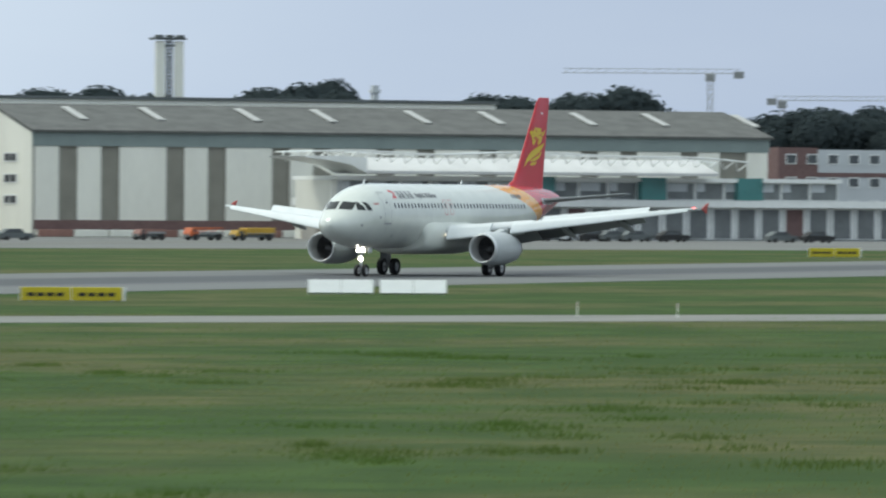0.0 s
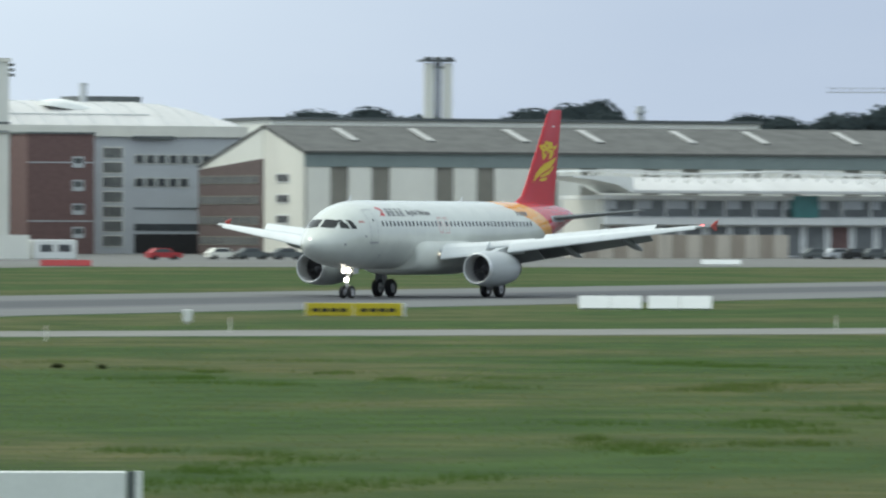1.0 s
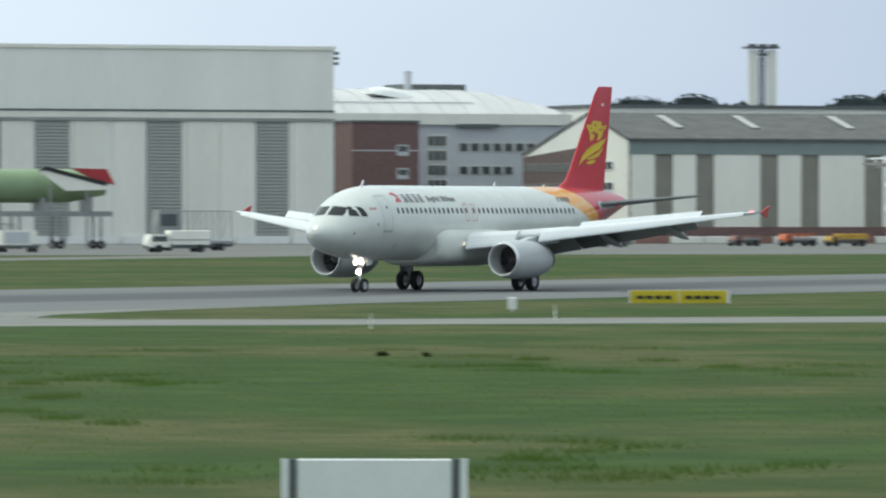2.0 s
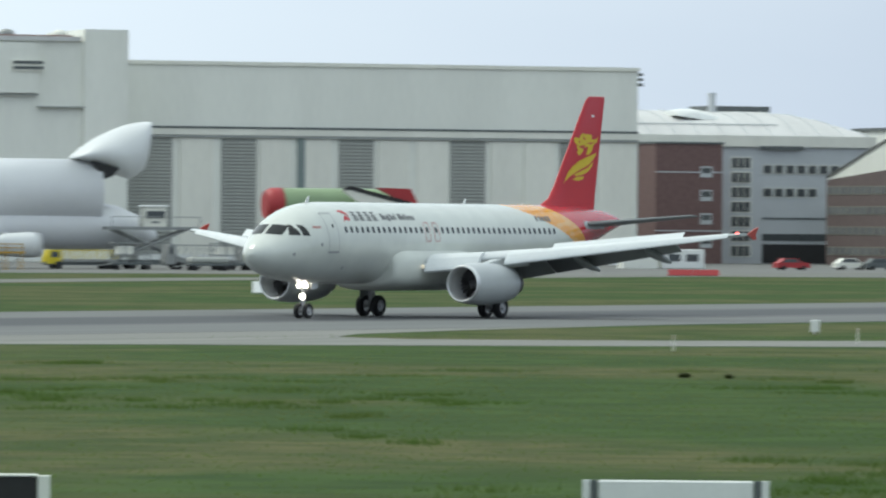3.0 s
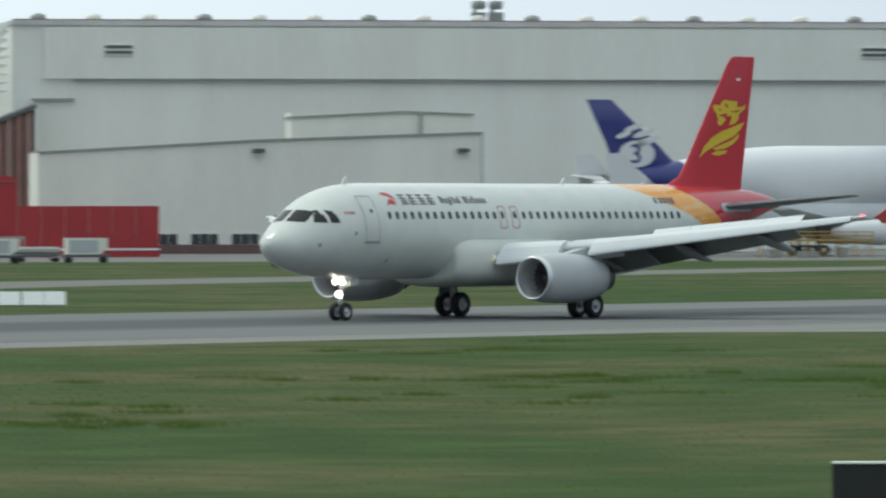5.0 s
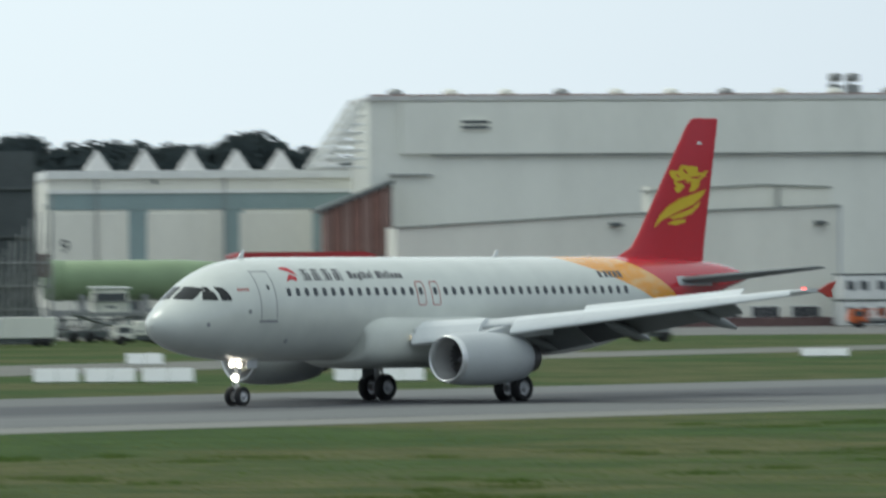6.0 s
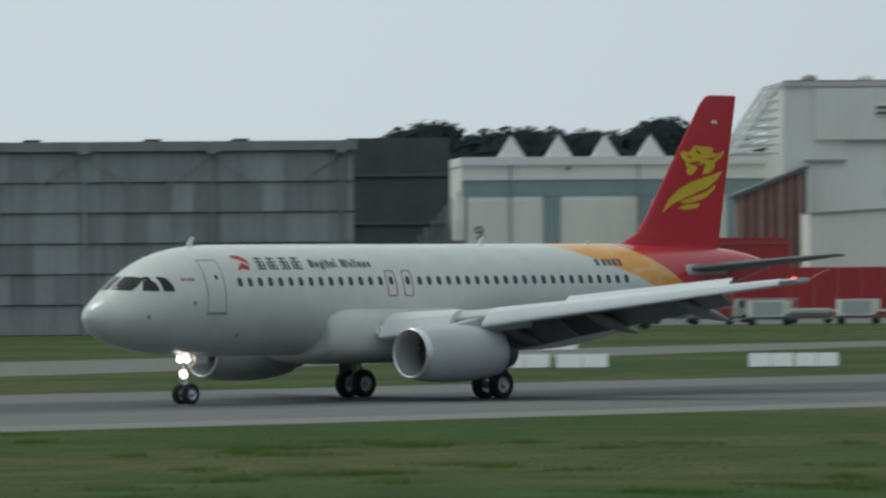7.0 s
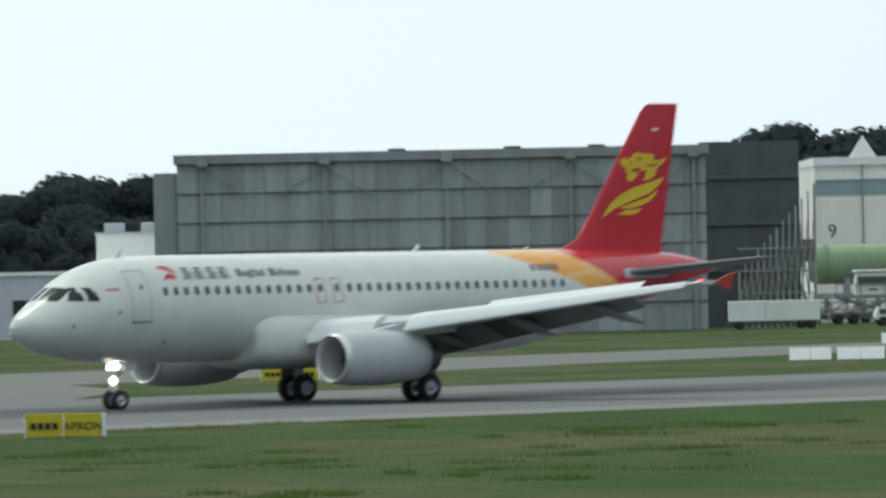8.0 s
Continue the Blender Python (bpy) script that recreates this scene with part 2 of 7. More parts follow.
def vary_by_piece(m, low, high):
    """Each piece a little lighter or darker than its neighbour."""
    t = m.node_tree
    b = t.nodes["Principled BSDF"]
    src = b.inputs["Base Color"].links[0].from_socket
    info = t.nodes.new("ShaderNodeObjectInfo")
    mr = t.nodes.new("ShaderNodeMapRange")
    mr.inputs["To Min"].default_value, mr.inputs["To Max"].default_value = low, high
    hs = t.nodes.new("ShaderNodeHueSaturation")
    t.links.new(info.outputs["Random"], mr.inputs["Value"])
    t.links.new(mr.outputs["Result"], hs.inputs["Value"])
    t.links.new(src, hs.inputs["Color"])
    t.links.new(hs.outputs["Color"], b.inputs["Base Color"])


vary_by_piece(M["barrier"], 0.86, 1.2)
M["steel"] = material("galvanised_steel", (0.34, 0.35, 0.34), 0.5, metal=0.4, vary=0.12, scale=1.0)
M["rust_red"] = material("faded_red_slats", (0.3, 0.16, 0.13), 0.75, vary=0.15, scale=0.5)
M["red_paint"] = material("red_paint", (0.42, 0.035, 0.04), 0.5, vary=0.08, scale=0.4)
M["orange_paint"] = material("orange_paint", (0.6, 0.13, 0.03), 0.5, vary=0.1, scale=0.8)
M["yellow_paint"] = material("yellow_sign_paint", (0.62, 0.5, 0.02), 0.5, vary=0.05, scale=2)
M["platform_yellow"] = material("ochre_platform_paint", (0.5, 0.3, 0.03), 0.55, vary=0.12, scale=1)
# Black raised a little, a hazy veil mixed into the base colour.
M["black"] = material("black_rubber", (0.028, 0.028, 0.029), 0.75, vary=0.15, scale=4)
# Leaf colour is pulled towards blue-grey to carry the haze of distance.
M["leaf"] = blade_material("haze_tinted_tree_leaves", (0.066, 0.084, 0.09), (0.078, 0.098, 0.098))
M["bark"] = material("tree_bark", (0.06, 0.05, 0.04), 0.9, vary=0.2, scale=2)
M["primer"] = material("green_primer", (0.26, 0.36, 0.2), 0.5, vary=0.1, scale=0.4)
M["pane_dark"] = material("unlit_window_glass", (0.05, 0.055, 0.06), 0.35, vary=0.2, scale=0.5)
M["white_plane"] = material("white_aircraft_paint", (0.72, 0.735, 0.735), 0.38, vary=0.03, scale=0.3)
M["blue_plane"] = material("dark_blue_aircraft_paint", (0.035, 0.045, 0.2), 0.3, vary=0.05, scale=0.4)


# ---- mesh helpers ----
def add_box(bm, x0, x1, y0, y1, z0, z1, bevel=0.0):
    vs = [bm.verts.new((x, y, z)) for x in (x0, x1) for y in (y0, y1) for z in (z0, z1)]
    fs = [bm.faces.new([vs[i] for i in q]) for q in ((0, 1, 3, 2), (4, 6, 7, 5), (0, 4, 5, 1), (2, 3, 7, 6), (0, 2, 6, 4), (1, 5, 7, 3))]
    if bevel:
        es = {e for f in fs for e in f.edges}
        bmesh.ops.bevel(bm, geom=list(es), offset=bevel, segments=1, affect="EDGES")
    return vs


def add_prism(bm, outline, a, b, axis="y"):
    """Extrude an outline (pairs) from a to b along an axis: y: pairs are (x, z); x: (y, z); z: (x, y)."""
    def at(p, s):
        return {"y": (p[0], s, p[1]), "x": (s, p[0], p[1]), "z": (p[0], p[1], s)}[axis]
    v0 = [bm.verts.new(at(p, a)) for p in outline]
    v1 = [bm.verts.new(at(p, b)) for p in outline]
    n = len(outline)
    bm.faces.new(v0)
    bm.faces.new(v1[::-1])
    for i in range(n):
        bm.faces.new((v0[i], v1[i], v1[(i + 1) % n], v0[(i + 1) % n]))


def add_rod(bm, p, q, r, n=8, r2=None):
    p, q = Vector(p), Vector(q)
    d = (q - p).normalized()
    s = d.cross(Vector((0, 0, 1)) if abs(d.z) < 0.9 else Vector((1, 0, 0))).normalized()
    u = d.cross(s)
    r2 = r if r2 is None else r2
    rings = []
    for c, rr in ((p, r), (q, r2)):
        rings.append([bm.verts.new(c + (s * math.cos(k * 2 * math.pi / n) + u * math.sin(k * 2 * math.pi / n)) * rr) for k in range(n)])
    for k in range(n):
        bm.faces.new((rings[0][k], rings[0][(k + 1) % n], rings[1][(k + 1) % n], rings[1][k]))
    bm.faces.new(rings[0][::-1])
    bm.faces.new(rings[1])


def add_spin(bm, profile, centre, axis="x", n=32, smooth=True):
    """Turn a profile of (along, radius) about an axis through centre."""
    rings = []
    c = Vector(centre)
    for a, r in profile:
        ring = []
        for k in range(n):
            t = 2 * math.pi * k / n
            o = {"x": (a, r * math.cos(t), r * math.sin(t)), "y": (r * math.cos(t), a, r * math.sin(t)), "z": (r * math.cos(t), r * math.sin(t), a)}[axis]
            ring.append(bm.verts.new(c + Vector(o)))
        rings.append(ring)
    for r0, r1 in zip(rings, rings[1:]):
        for k in range(n):
            f = bm.faces.new((r0[k], r0[(k + 1) % n], r1[(k + 1) % n], r1[k]))
            f.smooth = smooth


def to_mesh(name, bm, mat, fix=True):
    if fix:
        bmesh.ops.recalc_face_normals(bm, faces=bm.faces)
    me = bpy.data.meshes.new(name)
    bm.to_mesh(me)
    bm.free()
    me.materials.append(mat)
    return me


def part(name, bm, mat, parent, label="", fix=True):
    ob = new(name, to_mesh(name, bm, mat, fix) if isinstance(bm, bmesh.types.BMesh) else bm)
    ob.parent = parent
    if label:
        ob["label"] = label
    return ob


def box_part(name, dims, mat, parent, label="", bevel=0.0):
    bm = bmesh.new()
    add_box(bm, *dims, bevel=bevel)
    return part(name, bm, mat, parent, label)


def thing(name, m, label, category, group="", kind=""):
    ob = new(name)
    ob.matrix_world = m
    return tagged(ob, label, category, group, kind)


def single(name, bm, mat, m, label, category, group="", kind=""):
    ob = new(name, to_mesh(name, bm, mat))
    ob.matrix_world = m
    return tagged(ob, label, category, group, kind)


# ---- the works' building grid: u along the fronts, v away from the runway ----
GRID = 49.0


def along(bearing, v):
    """u of the point at that bearing from the mound on the line of fronts v."""
    return v * math.tan(radians(GRID - bearing))


def high(bearing, rise, v):
    """Height above ground of a point seen at that rise on the line of fronts v."""
    return EYE_H + v / math.cos(radians(GRID - bearing)) * math.tan(radians(rise))


def grid(u, v, z=0.0):
    """A pose in the grid: local x along u, local y along v."""
    a = radians(GRID)
    return Matrix.Translation((u * math.sin(a) + v * math.cos(a), -u * math.cos(a) + v * math.sin(a), z)) @ pose(0, 0, 0, 0, 0, GRID - 90)


def polar(bearing, rng, z=0.0, turn=0.0):
    a = radians(bearing)
    return pose(rng * math.cos(a), rng * math.sin(a), z, 0, 0, turn)


# ---- ground ----
def flat(name, outline, z, mat, label, category, m=None, kind="structure"):
    bm = bmesh.new()
    add_prism(bm, outline, z - 0.3, z, "z")
    return single(name, bm, mat, m or Matrix(), label, category, "", kind)


bm = bmesh.new()
bmesh.ops.create_grid(bm, x_segments=4, y_segments=4, size=4200)
single("ground", bm, M["grass"], Matrix(), "wide flat airfield of mown green and straw-coloured grass", "ground", "", "structure")
flat("runway", [(-900, -22.5), (1500, -22.5), (1500, 22.5), (-900, 22.5)], 0.02, M["runway"],
     "grey asphalt runway with a dark rubber-stained middle", "runway", pose(0, AXIS, 0))
flat("pavement", [(-900, -28.5), (211, -29.5), (216, -33.5), (222, -39), (232, -49), (247, -63), (262, -76), (330, -128), (338, -118),
                  (272, -66), (258, -54), (247, -45), (242, -38), (244, -33), (252, -29), (268, -25.5), (290, -22.6), (-900, -22.6)],
     0.015, M["concrete"], "pale concrete shoulder and narrow exit taxiway beside the runway", "taxiway", pose(0, AXIS, 0))
flat("parallel_taxiway", [(-900, 44), (130, 44), (225, 66), (330, 105), (480, 139), (1500, 260), (1500, 275), (470, 153), (312, 122), (190, 96), (60, 82), (-900, 82)],
     0.015, M["far_concrete"], "pale grey taxiway on the far side of the runway", "taxiway", pose(0, AXIS, 0))
flat("link_taxiway", [(96, 22), (166, 22), (184, 40), (200, 66), (128, 74), (90, 50)], 0.017, M["far_concrete"], "pale grey link between runway and taxiway", "taxiway", pose(0, AXIS, 0))
flat("apron", [(-700, 0), (1000, 0), (1000, 900), (-700, 900)], 0.012, M["apron"], "grey asphalt apron in front of the hangars", "apron", grid(-100, 660))


# ---- buildings ----
M["rust_dull"] = material("dull_brown_slats", (0.33, 0.21, 0.18), 0.75, vary=0.12, scale=0.5)


SLAT = {}


def slatted_door(owner, x, w, h, pitch=0.46):
    """A door of overlapping slats: backing with each slat a part of its own on one shared mesh."""
    d = box_part("slatted_door", (x, x + w, -0.1, 0.05, 0.2, h), M["shutter_back"], owner, "grey slatted door")
    key = round(w, 2)
    if key not in SLAT:
        bm = bmesh.new()
        add_box(bm, 0, w - 0.1, -0.14, 0.0, 0, pitch * 0.66, 0.03)
        SLAT[key] = to_mesh("slat", bm, M["shutter"])
    for k in range(int((h - 0.4) / pitch)):
        ob = new("slat", SLAT[key])
        ob.parent, ob.location = d, (x + 0.05, -0.1, 0.3 + k * pitch)


def white_hangar():
    """The hangar with tall sliding doors: white leaves and slatted grey ones under a deep blank fascia."""
    v = 880.0
    u0, u1 = along(34.087, v), along(29.765, v)
    w, h = u1 - u0, high(32, 1.397, v)
    o = thing("hangar", grid(u0, v), "tall pale grey hangar with white and slatted sliding doors", "hangar")
    hd = high(33.27, 0.765, v)
    box_part("wall", (0, w, 0, 70, 0, h - 0.5), M["cladding"], o)
    box_part("roof", (-0.2, w + 0.2, -0.25, 70.2, h - 0.5, h), M["cladding_white"], o, "flat roof edge")
    box_part("door_rail", (0, w, -0.5, 0.3, hd, hd + 0.3), M["lip_grey"], o, "grey door track")
    box_part("fascia_strip", (0, w, -0.35, 0.3, hd + 0.36, hd + 1.2), M["cladding_white"], o)
    box_part("upper_rail", (0, w, -0.45, 0.3, hd + 1.21, hd + 1.48), M["dark_trim"], o)
    for bearing, wide in ((34.06, 6.2), (33.27, 4.9), (32.28, 4.9), (31.34, 5.0), (30.42, 4.7)):
        x = along(bearing, v) - u0
        slatted_door(o, x, wide, hd - 0.1)
    for bearing, wide in ((33.62, 4.7), (32.95, 4.4), (32.6, 4.3), (31.95, 4.4), (31.62, 4.3), (31.0, 4.4), (30.72, 4.3), (30.1, 5.2)):
        x = along(bearing, v) - u0
        box_part("door_leaf", (x - 0.05, x + wide, -0.22, 0.1, 0.2, hd - 0.1), M["cladding_white"], o, bevel=0.05)
    box_part("door_post", (along(32.63, v) - u0, along(32.63, v) - u0 + 1.0, -0.35, 0.1, 0, hd), M["teal_band"], o)
    bm = bmesh.new()
    for k in range(3):
        add_box(bm, w, w + 1.1, 1, 2.2, h - 2.5 + k * 0.7, h - 2.1 + k * 0.7)
    part("roof_lights", bm, M["dark_trim"], o, "floodlights on a bracket")
    for k in range(9):
        x = 2 + k * w / 9
        box_part("plinth_panel", (x, x + w / 9 - 0.6, -0.5, -0.3, 0, 1.1), M["frame_white"], o)
    return o


def assembly_hall():
    """The biggest hall: blank pale walls with a step in the cladding, ventilators on the roof and an open truss at its end."""
    v = 872.0
    u0, u1 = along(42.164, v), along(34.09, v)
    w, h = u1 - u0, high(38.2, 1.625, v)
    hl = high(41.5, 1.13, v)
    o = thing("assembly_hall", grid(u0, v), "huge pale grey windowless assembly hall with roof ventilators", "hall")
    box_part("wall", (0, w, 0, 20, 0, h - 0.6), M["cladding"], o)
    box_part("roof", (-0.2, w - 6, -0.5, 20.3, h - 0.6, h), M["roof_white"], o, "pale roof edge")
    ht = high(34.3, 1.664, v)
    box_part("end_block", (w - 5.6, w + 0.4, -0.6, 20, 0, ht), M["cladding"], o, "raised end pylon")
    xs = along(34.82, v) - u0
    box_part("cladding_lip", (along(41.65, v) - u0, xs, -0.7, 0.2, hl, hl + 0.18), M["lip_grey"], o)
    hs = high(34.8, 1.005, v)
    box_part("upper_panel", (4, xs, -0.66, 0.2, hl + 0.31, h - 0.9), M["cladding"], o)
    box_part("step_lip", (xs, w - 5.6, -0.7, 0.2, hs, hs + 0.18), M["lip_grey"], o)
    xl = along(41.65, v) - u0
    box_part("step_lip", (along(42.0, v) - u0, xl, -0.7, 0.2, hl - 2.5, hl - 2.24), M["lip_grey"], o)
    for a, b, e in ((35.04, 34.78, 1.39), (41.4, 41.16, 1.425)):
        x0, x1, z = along(a, v) - u0, along(b, v) - u0, high(a, e, v)
        vent = box_part("vent", (x0, x1, -0.9, 0.2, z - 1.25, z + 0.2), M["cladding_white"], o, "louvred wall vent")
        for k in range(2):
            box_part("louvre", (x0 + 0.1, x1 - 0.1, -1.0, -0.85, z - 1.0 + k * 0.7, z - 0.62 + k * 0.7), M["dark_trim"], vent)
    n = 17
    for k in range(n):
        x = 3.5 + k * (w - 12) / (n - 1)
        bm = bmesh.new()
        add_spin(bm, [(0, 1.0), (0.35, 1.1), (0.75, 0.9), (0.95, 0.3), (0.97, 0)], (0, 0, 0), "z", 12)
        c = part("roof_ventilator", bm, M["cladding_white"] if k % 3 else M["steel"], o)
        c.location = (x, 1.5, h)
    bm = bmesh.new()
    add_box(bm, 0, w - 7, 0.2, 0.35, h, h + 0.2)
    part("parapet", bm, M["rust_dull"], o, "faded red-brown parapet strip")
    xf = along(38.22, v) - u0
    for dx in (0, 2.3):
        bm = bmesh.new()
        add_box(bm, -0.9, 0.9, -0.7, 0.7, 0, 1.3)
        add_box(bm, -0.7, -0.3, -0.4, 0.4, 1.3, 1.8)
        add_spin(bm, [(0, 0.7), (0.25, 0.95), (1.0, 0.95), (1.1, 0.6)], (0, 0, 1.7), "z", 14)
        c = part("extractor_fan", bm, M["steel"], o, "steel roof extractor")
        c.location = (xf + dx, 2.0, h)
    # sloping open truss at the far corner
    bm = bmesh.new()
    top, low = Vector((-0.4, 2, h - 0.2)), Vector((-6.4, 2, high(42.6, 1.05, v)))
    for dy in (0, 8, 16):
        for k in range(9):
            f0, f1 = k / 8, (k + 1) / 8
            p = top.lerp(low, f0) + Vector((0, dy, 0))
            add_rod(bm, p, (-0.4, 2 + dy, p.z), 0.16, 5)
            if k < 8:
                q = top.lerp(low, f1) + Vector((0, dy, 0))
                add_rod(bm, p, q, 0.28, 5)
                add_rod(bm, (-0.4, 2 + dy, p.z), q, 0.12, 5)
    part("end_truss", bm, M["frame_white"], o, "white lattice truss at the gable")
    return o


def door_annex():
    """Red-brown slatted block with a raking eave beside the big hall."""
    v = 866.0
    u0, u1 = along(42.56, v), along(41.98, v)
    w = u1 - u0
    z0, z1 = high(42.5, 0.67, v), high(41.98, 0.905, v)
    o = thing("annex", grid(u0, v), "low annex with faded red slats and a raking dark eave", "annex")
    n = 7
    for k in range(n):
        a, b = k / n, (k + 1) / n - 0.03
        bm = bmesh.new()
        za, zb = z0 + (z1 - z0) * a, z0 + (z1 - z0) * b
        add_prism(bm, [(a * w, 0), (b * w, 0), (b * w, zb), (a * w, za)], 0, 3)
        part("slat", bm, M["rust_red"] if k % 2 else M["rust_dull"], o)
    bm = bmesh.new()
    add_prism(bm, [(-0.6, z0 - 0.2), (w + 0.2, z1), (w + 0.2, z1 + 0.5), (-0.6, z0 + 0.35)], -0.4, 8)
    part("eave", bm, M["dark_trim"], o, "dark raking eave")
    box_part("side_wall", (w + 0.02, w + 0.4, -0.2, 4, 0, z1 - 0.2), M["cladding"], o)
    return o


def low_hall():
    """Low white hall before the assembly hall, with a falling roof line, a window row and a red plinth."""
    v = 800.0
    u0, u1 = along(41.95, v), along(38.211, v)
    w = u1 - u0
    z0, z1 = high(41.9, 0.53, v), high(38.2, 0.692, v)
    o = thing("low_hall", grid(u0, v), "long low white hall with a sloping roof line and small windows", "hall")
    bm = bmesh.new()
    add_prism(bm, [(0, 0), (w, 0), (w, z1), (w * 0.5, z0 + (z1 - z0) * 0.62), (0, z0)], 0, 9)
    part("wall", bm, M["cladding_white"], o)
    bm = bmesh.new()
    add_prism(bm, [(0, z0 - 0.1), (w * 0.5, z0 + (z1 - z0) * 0.62 - 0.1), (w, z1 - 0.1), (w, z1 + 0.12), (w * 0.5, z0 + (z1 - z0) * 0.62 + 0.12), (0, z0 + 0.12)], -0.3, 9.2)
    part("roof", bm, M["shutter_back"], o, "dull roof edge")
    box_part("upper_storey", (along(39.86, 808) - u0, along(38.33, 808) - u0, 5, 8.9, z1 - 3.5, high(38.7, 0.86, 808)), M["cladding_white"], o)
    xa, xb, zu = along(39.86, 808) - u0, along(38.33, 808) - u0, high(38.7, 0.86, 808)
    bm = bmesh.new()
    add_prism(bm, [(xa - 0.2, zu - 0.75), (xa + (xb - xa) * 0.62, zu - 0.05), (xb + 0.1, zu - 0.35), (xb + 0.1, zu - 0.12), (xa + (xb - xa) * 0.62, zu + 0.2), (xa - 0.2, zu - 0.5)], 4.7, 8.95)
    part("upper_roof", bm, M["shutter_back"], o, "dull upper roof edge")
    box_part("flue", (xa + (xb - xa) * 0.7, xa + (xb - xa) * 0.7 + 0.35, 4.3, 4.65, z1 - 1.5, zu + 0.1), M["shutter"], o, "grey flue pipe")
    box_part("plinth", (0.1, w - 0.1, -0.16, 0.1, 0, 1.1), M["brick"], o, "dull red plinth")
    zw = high(40, -0.25, v)
    k = 0
    x = (along(40.328, v) - u0) % 4.9
    while x < w - 2:
        win = box_part("window", (x - 0.1, x + 3.4, -0.1, 0.1, zw, zw + 1.4), M["frame_white"], o)
        for j in range(3):
            box_part("pane", (x + 0.05 + j * 1.1, x + 1.08 + j * 1.1, -0.13, -0.08, zw + 0.08, zw + 1.32), M["pane_dark"], win)
        x += 4.9
    for b in (40.1, 38.38):
        x = along(b, v) - u0
        z = high(b, 0.545, v)
        lamp = box_part("wall_lamp", (x - 0.7, x + 0.7, -1.0, -0.02, z - 0.25, z + 0.25), M["dark_trim"], o, "dark wall floodlight", 0.1)
    # darker strip painted for the shade at the hall's right edge
    box_part("corner_trim", (w - 0.22, w + 0.06, -0.08, 0.3, 1.1, z1 - 0.1), M["cladding_grey"], o)
    return o


def cabins():
    """Two storeys of white site cabins."""
    v = 792.0
    o = None
    u0 = along(38.2, v)
    n = 9
    for level in range(2):
        for k in range(n):
            x = u0 + k * 3.75
            if o is None:
                o = thing("site_cabin", grid(x, v), "white stacked site cabin with small windows", "cabin", "stacked site cabins")
                box_part("body", (0, 3.7, 0, 6, 0.1, 2.9), M["frame_white"], o, "", 0.06)
                box_part("roof_edge", (-0.02, 3.72, -0.08, 6, 2.92, 3.12), M["dark_trim"], o)
                for j in (0.5, 2.1):
                    win = box_part("window", (j, j + 1.1, -0.05, 0.1, 1.1, 2.3), M["cladding_grey"], o)
                    box_part("pane", (j + 0.1, j + 1.0, -0.07, -0.03, 1.2, 2.2), M["glass"], win)
            else:
                copy_thing(o, grid(x, v, level * 3.1))


